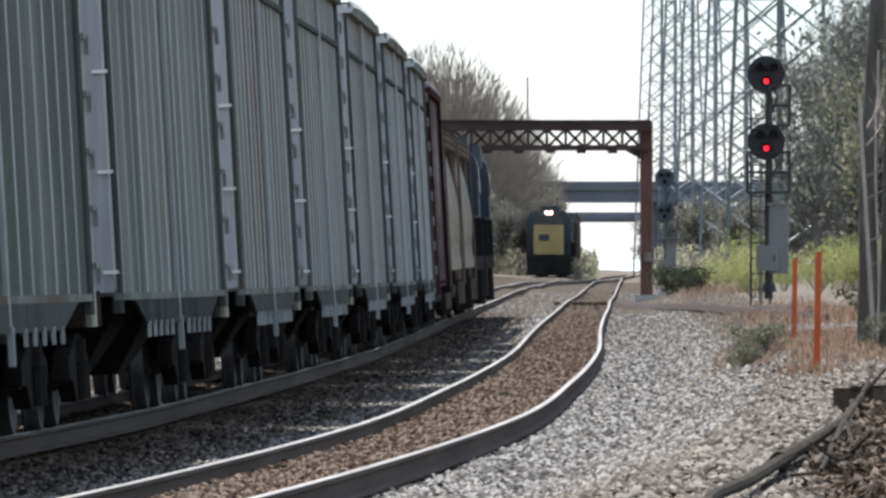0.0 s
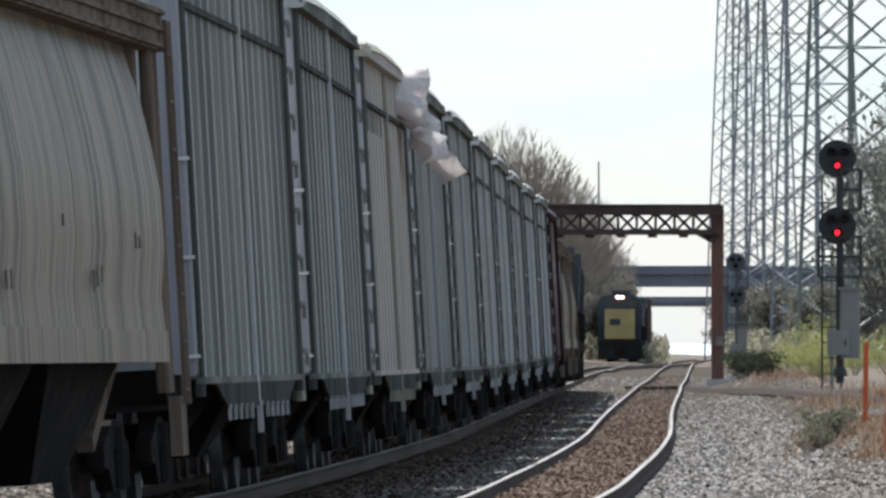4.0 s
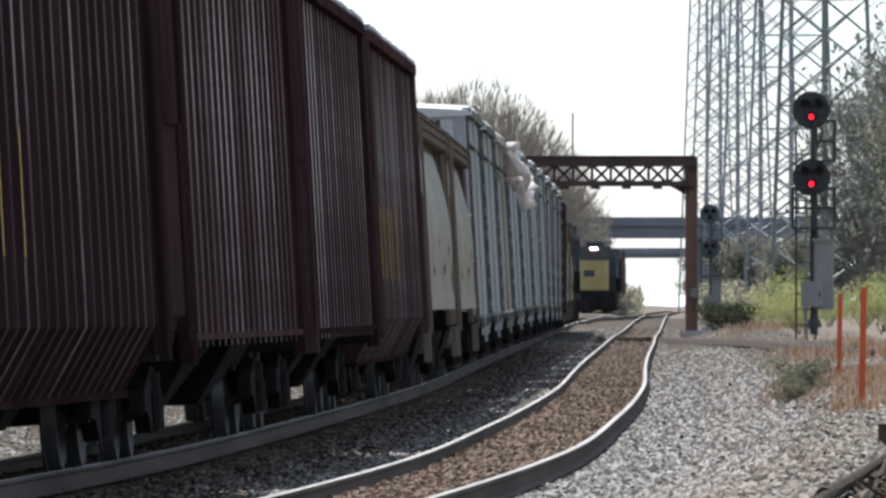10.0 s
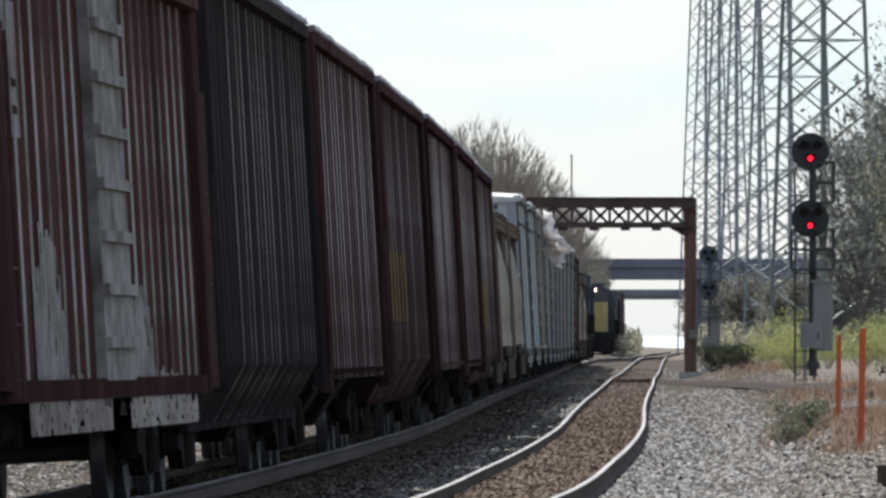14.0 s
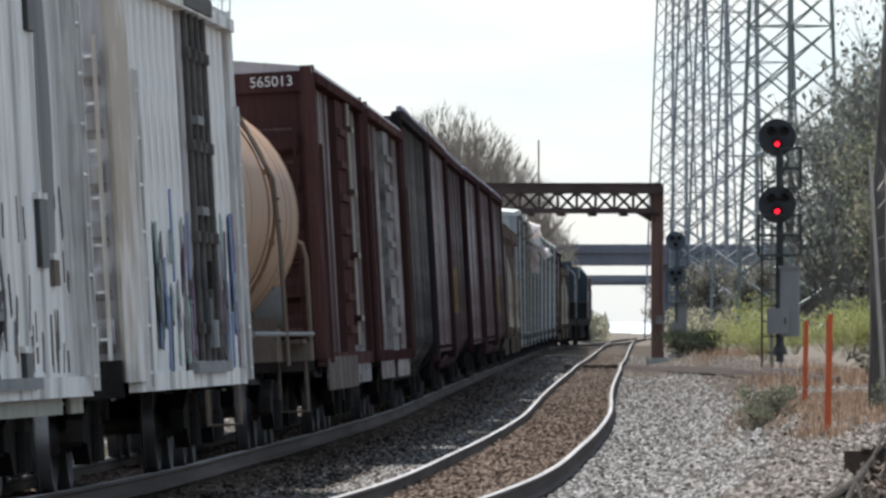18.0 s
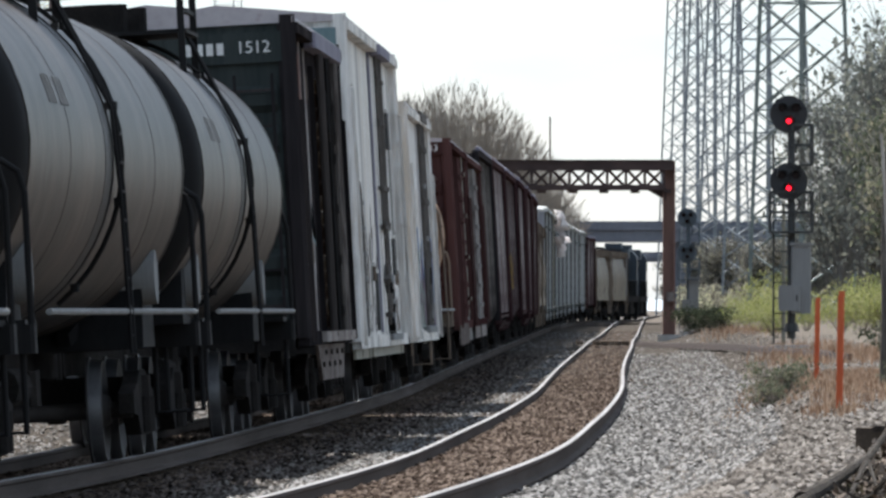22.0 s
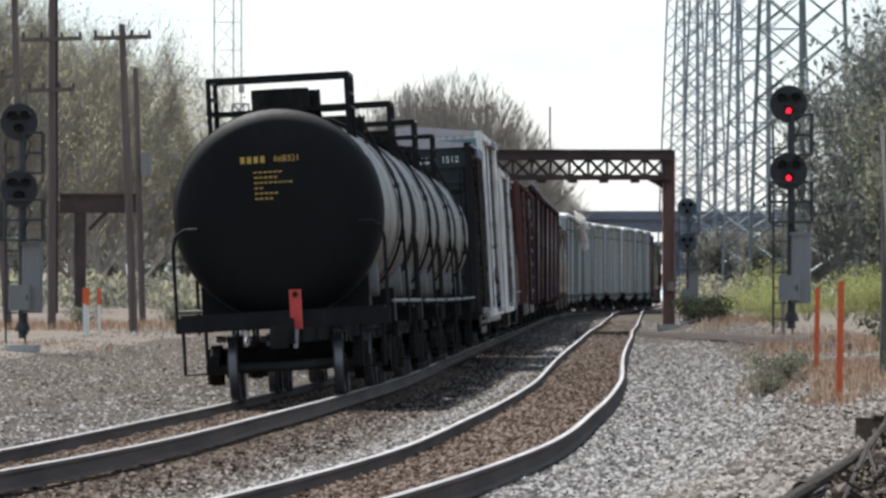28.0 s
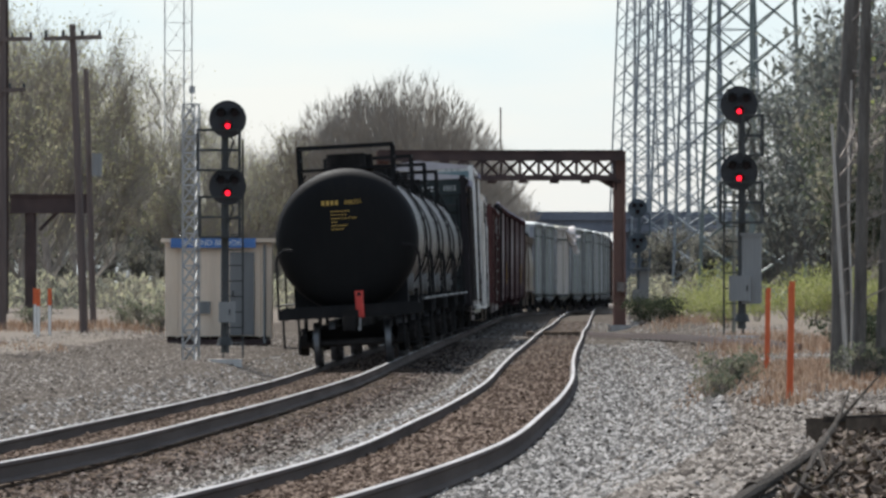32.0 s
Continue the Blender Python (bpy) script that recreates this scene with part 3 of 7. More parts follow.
def hopper(name, label, L, paint, rib_paint, top=4.55, floor=1.02, ribs=11, band=True, belly=0.0, teeth=True, roof=True, group=""):
    """A tall ribbed hopper car. belly: how far the lower side slants in."""
    car = thing(name, label, "freight car", group=group)
    b = L - (2.8 if roof else 1.7)
    w = 1.50
    y0, y1 = -b / 2, b / 2
    lo = floor - (0.55 if belly else 0)
    prof = [(-w, floor), (-w + belly, lo), (w - belly, lo), (w, floor), (w, top), (-w, top)] if belly else [(-w, floor), (w, floor), (w, top), (-w, top)]
    part("body", Shape().along_y(prof, [y0, y1]), paint, car)
    frame_paint = paint
    if belly:
        rs = Shape().add([(w, -.018, top - .1), (w, .018, top - .1), (w + .012, .018, top - .1), (w + .012, -.018, top - .1),
                          (w, -.018, floor), (w, .018, floor), (w + .012, .018, floor), (w + .012, -.018, floor),
                          (w - belly, -.018, lo), (w - belly, .018, lo), (w + .012 - belly, .018, lo), (w + .012 - belly, -.018, lo)],
                         [(3, 2, 1, 0), (0, 1, 5, 4), (1, 2, 6, 5), (2, 3, 7, 6), (3, 0, 4, 7), (4, 5, 9, 8), (5, 6, 10, 9), (6, 7, 11, 10), (7, 4, 8, 11), (8, 9, 10, 11)])
    else:
        drop = .10 if teeth and not roof else -.02
        t0, t1, o1 = (.03, .02, w + .011) if roof else (.03, .02, w + .012)
        rs = Shape().add([(w, -t0, top - .08), (w, t0, top - .08), (o1, t1, top - .08), (o1, -t1, top - .08),
                          (w, -t0, floor - drop), (w, t0, floor - drop), (o1, t1, floor - drop), (o1, -t1, floor - drop)],
                         [(3, 2, 1, 0), (0, 1, 5, 4), (1, 2, 6, 5), (2, 3, 7, 6), (3, 0, 4, 7), (4, 5, 6, 7)])
    rm = rs.mesh("rib")
    n = int(b * ribs / 10)
    for i in range(n):
        y = y0 + .32 + (b - .64) * (i + .5) / n
        part("rib", rm, rib_paint, car, at=(0, y, 0))
        part("rib", rm, rib_paint, car, at=pose(0, y, 0, 0, 0, 180))
    for s in (-1, 1):
        part("top_chord", Shape().box((s * (w + .02), 0, top), (.16, b + .06, .14), cut=.03), frame_paint, car)
        part("side_sill", Shape().box((s * (w + (.01 if not belly else -belly)), 0, (floor if not belly else lo) - .01), (.07, b, .06)), frame_paint, car)
        if band:
            # band darkened to paint in the shadow gap below it
            part("upper_band", Shape().box((s * (w + .02), 0, top - .62), (.05, b, .06)), GREY_SKIRT, car, "grimed horizontal band that also paints the shadow gap")
            # dark plates paint the shaded recesses between the pale car's ribs
            slot = Shape().box((s * (w + .003), 0, top - .80), (.012, .10, .26)).mesh("slot")
            if paint is PALE_CAR:
                for i in range(9):
                    part("slot", slot, INK, car, at=(0, y0 + .9 + i * .62, 0))
        for e in (-1, 1):
            part("corner_post", Shape().box((s * (w + .0), e * (b / 2 - .05), (top + floor) / 2 - .1), (.16, .2, top - floor + .3) if not roof else (.10, .09, top - floor + .1), cut=.02), frame_paint if not roof else GREY_SKIRT, car)
    if roof:
        rf = Shape().along_y([(-w - .12, top + .02), (w + .12, top + .02), (w + .06, top + .12), (.45, top + .24), (-.45, top + .24), (-w - .06, top + .12)], [y0 - .1, y0 + .9, y0 + b * .3, y1 - b * .3, y1 - .9, y1 + .1])
        dip = (-.10, 0, .05, .05, 0, -.10)
        rf.v = [(x, y, z + dip[k // 6]) for k, (x, y, z) in enumerate(rf.v)]
        part("roof", rf, rib_paint, car, "pale weathered roof")
        for s in (-1, 1):
            part("skirt", Shape().add([(s * (w + .02), -b * .40, floor - .04), (s * (w + .02), b * .40, floor - .04), (s * (w + .02), b * .30, floor - .26), (s * (w + .02), -b * .30, floor - .26),
                                       (s * (w + .05), -b * .40, floor - .04), (s * (w + .05), b * .40, floor - .04), (s * (w + .05), b * .30, floor - .26), (s * (w + .05), -b * .30, floor - .26)],
                                      [(0, 1, 2, 3), (7, 6, 5, 4), (0, 4, 5, 1), (1, 5, 6, 2), (2, 6, 7, 3), (3, 7, 4, 0)]), GREY_SKIRT, car)
            part("mid_rib", Shape().box((s * (w + .03), 0, (top + floor) / 2 - .15), (.06, .07, top - floor + .25), cut=.02).box((s * (w + .05), 0, floor - .36), (.05, .08, .30)), rib_paint, car)
        tooth = Shape().box((w + .05, 0, floor - .30), (.03, .05, .14)).mesh("tooth")
        for i in range(12):
            if i not in (5, 6):
                part("tooth", tooth, rib_paint, car, at=(0, -b * .29 + b * .58 * i / 11, 0))
        hs = Shape().tube((0, 0, 0), (0, 0, .10), .36, .36, 12).mesh("hatch", True)
        for i in range(6):
            part("hatch", hs, paint, car, at=(0, y0 + b * (i + .5) / 6, top + .28))
    else:
        hp, rows = Shape(), 41
        for i in range(rows):
            y = y0 + .1 + (b - .2) * i / (rows - 1)
            hp.v += [(x, y, top - .06 + .22 * (1 - (x / 1.5) ** 2) * abs(noise.noise((x * 1.4, y * .8, L))) + .05 * noise.noise((x * 4, y * 3, 5))) for x in (-1.46, -.9, -.3, .3, .9, 1.46)]
        hp.f = [(i * 6 + k, i * 6 + k + 1, i * 6 + k + 7, i * 6 + k + 6) for i in range(rows - 1) for k in range(5)]
        part("load", hp, UNDER, car, "dark heaped load")
        for s in (-1, 1):
            lip = Shape().pipe([(s * (w + .05), y0 + b * i / 30, top + .09 + random.uniform(0, .035)) for i in range(31)], .055, 5)
            part("worn_lip", lip, LILAC, car, "dented top lip in pale lilac")
    for e in (-1, 1):
        part("end_sheet", Shape().along_x([(e * (b / 2 - .02), floor), (e * (b / 2 + .06), floor + .2), (e * (b / 2 + .06), top - .2), (e * (b / 2), top)][::e], -w, w), GREY_RIB if roof else paint, car)
        if roof:
            for s in (-1, 1):
                part("end_stripe", Shape().box((s * (w - .13), e * (b / 2 + .068), (top + floor) / 2), (.22, .03, top - floor - .06), cut=.01), END_SHEET, car, "pale grey end corner sheet")
                if e > 0:
                    plate = part("ladder_plate", Shape().box((s * (w - .01), b / 2 + .20, (top + floor) / 2 - .15), (.09, .30, top - floor + .2), cut=.03), PALE_STRIP, car, "pale grimed ladder plate at the car's end")
                    bracket = Shape().box((s * (w + .05), 0, 0), (.05, .26, .05)).box((s * (w + .07), .10, -.07), (.04, .05, .16)).mesh("bracket")
                    for k in range(8):
                        part("bracket", bracket, GREY_BOX, plate, at=(0, b / 2 + .20, floor + .25 + k * .47))
                for k in range(3):
                    part("grab_iron", Shape().beam((s * (w + .03), e * (b / 2 + .11), 1.30 + k * .85), (s * (w - .10), e * (b / 2 + .11), 1.30 + k * .85), .03), OFF_WHITE, car)
        part("end_sill", Shape().box((0, e * (b / 2 + .75), 1.0), (2.8, .3, .3)), UNDER, car)
        part("end_deck", Shape().box((0, e * (b / 2 + .45), 1.14), (2.6, .8, .06)), UNDER, car)
        if not roof:
            ladder(car, w + .06, e * (b / 2 + .12), 1.0, 2.9, paint)
            for s in (-1, 1):
                part("corner_panel", Shape().box((s * (w - .02), e * (b / 2 + .14), (top + 2.9) / 2), (.10, .44, top - 2.9), cut=.03), paint, car, "plain end panel above the ladder")
        for s in (-1, 1):
            part("slope_stay", Shape().beam((s * .9, e * (b / 2 - 3.4), .75), (s * 1.2, e * (b / 2 - .4), 1.5), .16), UNDER, car)
    for y in (-b * .16, b * .16):
        part("hopper_chute", Shape().add([(-1.3, y - 1.5, floor), (1.3, y - 1.5, floor), (1.3, y + 1.5, floor), (-1.3, y + 1.5, floor), (-.8, y - .4, .38), (.8, y - .4, .38), (.8, y + .4, .38), (-.8, y + .4, .38)],
                                         [(0, 1, 5, 4), (1, 2, 6, 5), (2, 3, 7, 6), (3, 0, 4, 7), (7, 6, 5, 4)]), UNDER, car)
    running_gear(car, L)
    return car


def curved_hopper(label, L, group=""):
    """A covered hopper with smooth bulging sides on two bays of outlet gates."""
    car = thing("covered_hopper_car", label, "freight car", group=group)
    b = L - 1.4
    y0, y1 = -b / 2, b / 2
    right = [(1.55, 1.46), (1.53, 1.80), (1.575, 2.2), (1.565, 2.65), (1.51, 3.05), (1.43, 3.45), (1.30, 3.95)]
    prof = right + [(.6, 4.22), (-.6, 4.22)] + [(-x, z) for x, z in right[::-1]]
    part("body", Shape().along_y(prof, [y0 + 1.4, y1 - 1.4]), CREAM_CAR, car, smooth=True)
    n = 8
    for i in range(n + 1):
        y = y0 + 1.4 + (b - 2.8) * i / n
        k = Shape()
        for (xa, za), (xb, zb) in zip(right[:-1], right[1:]):
            k.beam((xa - .006, y, za), (xb - .006, y, zb), .03, .016)
        part("seam", k, CREAM_CAR, car)
    for s in (-1, 1):
        part("side_sill", Shape().box((s * 1.53, 0, 1.38), (.08, b - 2.8, .26), cut=.02), CREAM_CAR, car, "pale side sill")
        tp = Shape().box((s * 1.46, 0, 4.02), (.16, b, .36))
        for k in range(3):
            tp.box((s * 1.55, 0, 3.88 + .14 * k), (.05, b, .035))
        part("top_fascia", tp, TAN_FRAME, car, "grimy top fascia with lengthwise rails")
        for e in (-1, 1):
            part("end_post", Shape().box((s * 1.44, e * (b / 2 - .45), 2.55), (.10, .62, 3.1), cut=.04), TAN_FRAME, car, "grimy tan end post")
            part("step", Shape().box((s * 1.5, e * (b / 2 - .1), .72), (.1, .55, .5)), TAN_FRAME, car)
            part("slope_sheet", Shape().beam((s * 1.0, e * (b / 2 - 3.2), .62), (s * 1.15, e * (b / 2 + .1), 2.0), .14), TAN_FRAME, car)
    rng = random.Random(3)
    for q, (y, z, n) in enumerate(((-5.4, 1.85, 2), (-1.0, 2.3, 1), (1.2, 1.9, 3), (5.0, 2.2, 2))):
        for k in range(n):
            part("stencil_mark", Shape().box((1.578, y + k * .34, z + rng.uniform(-.03, .03)), (.008, .08, rng.uniform(.08, .18))), CREAM_STAIN, car, "worn dark stencil bar")
    part("running_board", Shape().box((0, 0, 4.36), (.9, b, .05)), UNDER, car)
    hr = Shape()
    for s in (-1, 1):
        hr.beam((s * 1.3, y0 + .4, 4.40), (s * 1.3, y1 - 2.4, 4.40), .035)
        for i in range(16):
            y = y0 + .4 + (b - 2.8) * i / 15
            hr.beam((s * 1.3, y, 4.05), (s * 1.3, y, 4.40), .035)
    part("roof_rail", hr, UNDER, car)
    hm = Shape().box((0, 0, 0), (.7, .8, .16), cut=.1).mesh("hatch")
    for i in range(5):
        part("hatch", hm, UNDER, car, at=(0, y0 + b * (i + .5) / 5, 4.30))
    for y in (-b * .19, b * .19):
        part("hopper_chute", Shape().add([(-1.35, y - 3.3, 1.5), (1.35, y - 3.3, 1.5), (1.35, y + 3.3, 1.5), (-1.35, y + 3.3, 1.5), (-.9, y - 1.2, .34), (.9, y - 1.2, .34), (.9, y + 1.2, .34), (-.9, y + 1.2, .34)],
                                         [(0, 1, 5, 4), (1, 2, 6, 5), (2, 3, 7, 6), (3, 0, 4, 7), (7, 6, 5, 4)]), UNDER, car)
    for e in (-1, 1):
        part("bulkhead", Shape().along_x([(e * (b / 2 - 1.45), 1.5), (e * (b / 2 - 1.35), 1.5), (e * (b / 2 - 1.05), 4.0), (e * (b / 2 - 1.45), 4.0)][::e], -1.4, 1.4), TAN_FRAME, car, "grimy tan end bulkhead")
        part("end_roof", Shape().box((0, e * (b / 2 - .7), 4.02), (2.9, 1.4, .12)), TAN_FRAME, car)
        part("end_sill", Shape().box((0, e * (b / 2 + .3), 1.05), (2.8, .5, .3)), UNDER, car)
        ladder(car, 1.58, e * (b / 2 - .05), .9, 4.1, TAN_FRAME)
    running_gear(car, L)
    return car


def boxcar(label, L, paint, rib_paint, top=4.5, floor=1.05, door="", end_paint=None, trim=None, number="", marks=None, lower=0.0, ribbed=True, skirt=True, door_wide=3.0, door_paint=None, spacing=1.0, door_posts=True, edge=None, skip=None, deep=.018, wide=.025):
    car = thing("boxcar", label, "freight car")
    b = L - 2.2
    w = 1.52
    y0, y1 = -b / 2, b / 2
    end_paint = end_paint or paint
    part("body", Shape().box((0, 0, (top + floor) / 2), (2 * w, b - .1, top - floor)), paint, car)
    part("roof", Shape().along_y([(-w - .1, top - .04), (w + .1, top - .04), (w + .1, top + .03), (0, top + .24), (-w - .1, top + .03)], [y0 - .06, y1 + .06]), ROOF, car, "weathered metal roof")
    rib = Shape().add([(w, -wide, top - .15), (w, wide, top - .15), (w + deep, wide * .56, top - .15), (w + deep, -wide * .56, top - .15), (w, -wide, floor), (w, wide, floor), (w + deep, wide * .56, floor), (w + deep, -wide * .56, floor)],
                      [(3, 2, 1, 0), (0, 1, 5, 4), (1, 2, 6, 5), (2, 3, 7, 6), (3, 0, 4, 7), (4, 5, 6, 7)]).mesh("side_post")
    n = int(b / spacing)
    if ribbed:
        for i in range(n):
            y = y0 + .3 + (b - .6) * (i + .5) / n
            if not (skip and skip[0] < y < skip[1]) and (abs(y) > door_wide / 2 + .3 or not door):
                part("side_post", rib, edge or rib_paint, car, at=(0, y, 0))
            if not (skip and skip[0] < y < skip[1]) and (abs(y) > door_wide / 2 + .3 or not door):
                part("side_post", rib, edge or rib_paint, car, at=pose(0, y, 0, 0, 0, 180))
    for s in (-1, 1):
        part("eave", Shape().box((s * (w + .07), 0, top - .1), (.16, b, .12)), trim or rib_paint, car)
        part("side_sill", Shape().box((s * (w + .03), 0, floor - .06), (.12, b, .16)), rib_paint, car)
        if skirt and s > -2:
            for e in (-1, 1):
                part("sill_plate", Shape().add([(s * (w + .02), e * b * .04, floor), (s * (w + .02), e * b * .47, floor), (s * (w + .02), e * b * .45, floor - .30), (s * (w + .02), e * b * .06, floor - .40),
                                                (s * (w + .06), e * b * .04, floor), (s * (w + .06), e * b * .47, floor), (s * (w + .06), e * b * .45, floor - .30), (s * (w + .06), e * b * .06, floor - .40)],
                                               [(0, 1, 2, 3), (7, 6, 5, 4), (0, 4, 5, 1), (1, 5, 6, 2), (2, 6, 7, 3), (3, 7, 4, 0)]), trim or rib_paint, car)
        if door:
            d = part("door", Shape().box((s * (w + .05), 0, (top + floor) / 2 - .1), (.09, door_wide, top - floor - .2)), door_paint or paint, car, "pale sliding plug door" if door_paint else "sliding side door")
            rr = Shape()
            for k in range(7):
                rr.box((s * (w + .11), 0, floor + .3 + k * (top - floor - .9) / 6), (.07, door_wide - .1, .09))
            part("door_rib", rr, door_paint or rib_paint, d)
            for e in (-1, 1) if door_posts else ():
                rod = Shape().box((s * (w + .12), e * (door_wide / 2 - .15), (top + floor) / 2 - .1), (.10, .34, top - floor - .25), cut=.03)
                dp = part("door_post", rod, trim or rib_paint, car, "scuffed pale door post" if trim else "")
                for k in range(4):
                    part("bracket", Shape().box((s * (w + .17), e * (door_wide / 2 - .15), floor + .5 + k * .85), (.08, .5, .07)), trim or rib_paint, dp)
                part("lock_rod", Shape().tube((s * (w + .17), e * .55, floor), (s * (w + .17), e * .55, top - .2), .03, .03, 8), rib_paint, d)
    for e in (-1, 1):
        part("end_wall", Shape().box((0, e * (b / 2 - .02), (top + floor) / 2), (2 * w + .02, .06, top - floor)), end_paint, car)
        cor = Shape()
        for k in range(6):
            z = floor + .35 + k * (top - floor - 1.0) / 5.5
            cor.along_x([(e * (b / 2), z - .16), (e * (b / 2 + .10), z - .07), (e * (b / 2 + .10), z + .07), (e * (b / 2), z + .16)][::e], -w + .12, w - .12)
        part("end_corrugation", cor, end_paint, car)
        part("end_sill", Shape().box((0, e * (b / 2 + .12), floor - .02), (2.9, .34, .32)), UNDER, car)
        for s in (-1, 1):
            part("corner_post", Shape().box((s * (w + .02), e * (b / 2 - .03), (top + floor) / 2), (.2, .2, top - floor + .1), cut=.04), rib_paint, car)
        ladder(car, w + .14, e * (b / 2 - .3), floor - .1, top - .9, rib_paint)
        ladder(car, 1.15, e * (b / 2 + .14), floor - .2, top - .6, rib_paint, "x")
    running_gear(car, L)
    if number:
        right = w - .14
        wide = .105 * len(number)
        six = len(number) > 5
        zn = top - (.13 if six else .30)
        shift = .06 if six else 0
        part("number_panel", Shape().box((right - .55, y0 - .05, zn), (1.3, .06, .24 if six else .34), cut=.0), end_paint, car)
        lettering(number, .175 if six else .19, OFF_WHITE, car, pose(right - wide / 2 + shift, y0 - .086, zn, 90, 0, 0), "number")
        bars = Shape()
        for k in range(4 if len(number) < 6 else 3):
            bars.box((right - wide - .16 - k * .115, y0 - .084, zn), (.075, .012, .13))
        part("owner_mark", bars, OFF_WHITE, car, "plain white bars")
    return car


def tank_car(label, L, paint, end_paint, r=1.50, zc=2.62, cage=True, number="", straps=2, dome_y=0.0):
    car = thing("tank_car", label, "tank car", group="tank cars at the tail of the train" if cage else "")
    b = L - 1.7
    y0, y1 = -b / 2, b / 2
    ring = [(r * math.cos(a * math.pi / 24), zc + r * math.sin(a * math.pi / 24)) for a in range(48)]
    steps = [(.62, .0), (.76, .03), (.87, .09), (.945, .18), (.985, .29), (1, .42)]
    ys = [y0 + d for k, d in steps] + [y1 - d for k, d in steps[::-1]]
    sh = [(k, zc) for k, d in steps] + [(k, zc) for k, d in steps[::-1]]
    s = Shape()
    s.along_y(ring, ys[5:7], sh[5:7])
    part("tank_shell", s, paint, car, smooth=True)
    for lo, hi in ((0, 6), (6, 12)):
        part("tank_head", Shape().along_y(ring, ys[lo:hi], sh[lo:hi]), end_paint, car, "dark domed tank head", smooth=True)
    hoop = lambda k, y, h: Shape().along_y([(x * k, zc + (z - zc) * k) for x, z in ring], [y - h, y + h])
    if cage:
        # shadow beside the ladder, painted as a dark hoop
        part("grime_band", hoop(1.003, -.45, .30), TANK_BAND, car, "dark band that paints in the shadow by the ladder", smooth=True)
    for f in (.25, .78):
        part("weld_seam", hoop(1.0025, y0 + b * f, .02), paint, car, smooth=True)
    for y in (-.05,):
        band = part("strap", hoop(1.010, y, .03), TANK_BAND if cage else paint, car, smooth=True)
        bolt = Shape().box((0, 0, 0), (.06, .11, .06)).mesh("bolt")
        for a in range(2, 23, 4):
            q = a * math.pi / 24
            part("bolt", bolt, TANK_BAND if cage else paint, band, at=(r * 1.02 * math.cos(q), y, zc + r * 1.02 * math.sin(q)))
    pipe = Shape().pipe([(r * 1.035 * math.cos(a * math.pi / 24), .30, zc + r * 1.035 * math.sin(a * math.pi / 24)) for a in range(-7, 21)], .022)
    conduit = part("conduit", pipe, BLACK if cage else paint, car, "thin pipe bent over the shell", smooth=True)
    clamp = Shape().box((0, 0, 0), (.07, .14, .07), cut=.015).mesh("clamp")
    for a in range(-6, 20, 4):
        q = a * math.pi / 24
        part("clamp", clamp, BLACK if cage else paint, conduit, at=(r * 1.035 * math.cos(q), .30, zc + r * 1.035 * math.sin(q)))
    frame_mat = BLACK if cage else TAN_FRAME
    for e in (-1, 1):
        # rim highlight made as a raised hoop in the paler shell colour
        part("head_rim", hoop(1.006, e * (b / 2 - .44), .03), paint, car, "rim hoop in shell paint that stands for the head's highlight", smooth=True)
        part("brake_reservoir", Shape().tube((.95, e * (b / 2 - 1.9), 1.62), (1.32, e * (b / 2 - 1.9), 1.62), .26, .24, 16), GREY_BOX, car, "pale round air reservoir", smooth=True)
    part("dome", Shape().tube((0, dome_y - .3, zc + r - .1), (0, dome_y - .3, zc + r + .34), .42, .42, 16), UNDER, car)
    part("valve_box", Shape().box((.15, dome_y + .6, zc + r + .12), (.8, .55, .4), cut=.05), UNDER, car)
    if cage:
        c = Shape()
        zt = zc + r + .50
        for y in (dome_y - 1.15, dome_y + 1.15):
            for x in (-1.0, 1.0):
                zl = zc + math.sqrt(r * r - x * x) - .03
                c.beam((x, y, zl), (x, y, zt), .07)
                c.beam((x, y + .16, zl), (x, y + .16, zt - .05), .045)
            c.beam((-1.0, y, zt), (1.0, y, zt), .06)
        for x in (-1.0, 1.0):
            c.beam((x, dome_y - 1.15, zt), (x, dome_y + 1.15, zt), .06)
            c.beam((x, dome_y - 1.15, zt - .26), (x, dome_y + 1.15, zt - .26), .04)
        part("safety_cage", c, BLACK, car, "black handrail cage round the dome")
        part("platform", Shape().box((0, dome_y, zc + r + .02), (2.1, 2.2, .04)), frame_mat, car)
    for sx in (-1, 1):
        side = [Vector((sx * x, 0, z)) for x, z in ((1.58, .95), (1.56, 2.3), (1.52, 3.0), (1.24, 3.6), (1.0, 4.1))]
        lad = part("side_ladder", Shape().pipe([p + Vector((0, -.17, 0)) for p in side], .018), frame_mat, car, "bent ladder up the tank's side")
        part("stile", Shape().pipe([p + Vector((0, .17, 0)) for p in side], .018), frame_mat, lad)
        rung = Shape().beam((0, -.17, 0), (0, .17, 0), .022).mesh("rung")
        for k in range(8):
            part("rung", rung, BLACK, lad, at=(sx * 1.565, 0, 1.1 + k * .24))
        part("side_rail", Shape().tube((sx * 1.56, y0 + .6, 1.30), (sx * 1.56, y1 - .6, 1.30), .026, .026, 8), GREY_BOX, car, "pale grab rail along the sill")
        for e in (-1, 1):
            sd = Shape().along_x([(e * (b / 2 - 2.3), 1.0), (e * (b / 2 - .9), 1.0), (e * (b / 2 - 1.2), 1.9), (e * (b / 2 - 2.0), 1.9)][::e], sx * .7 - .5, sx * .7 + .5)
            part("saddle", sd, frame_mat, car)
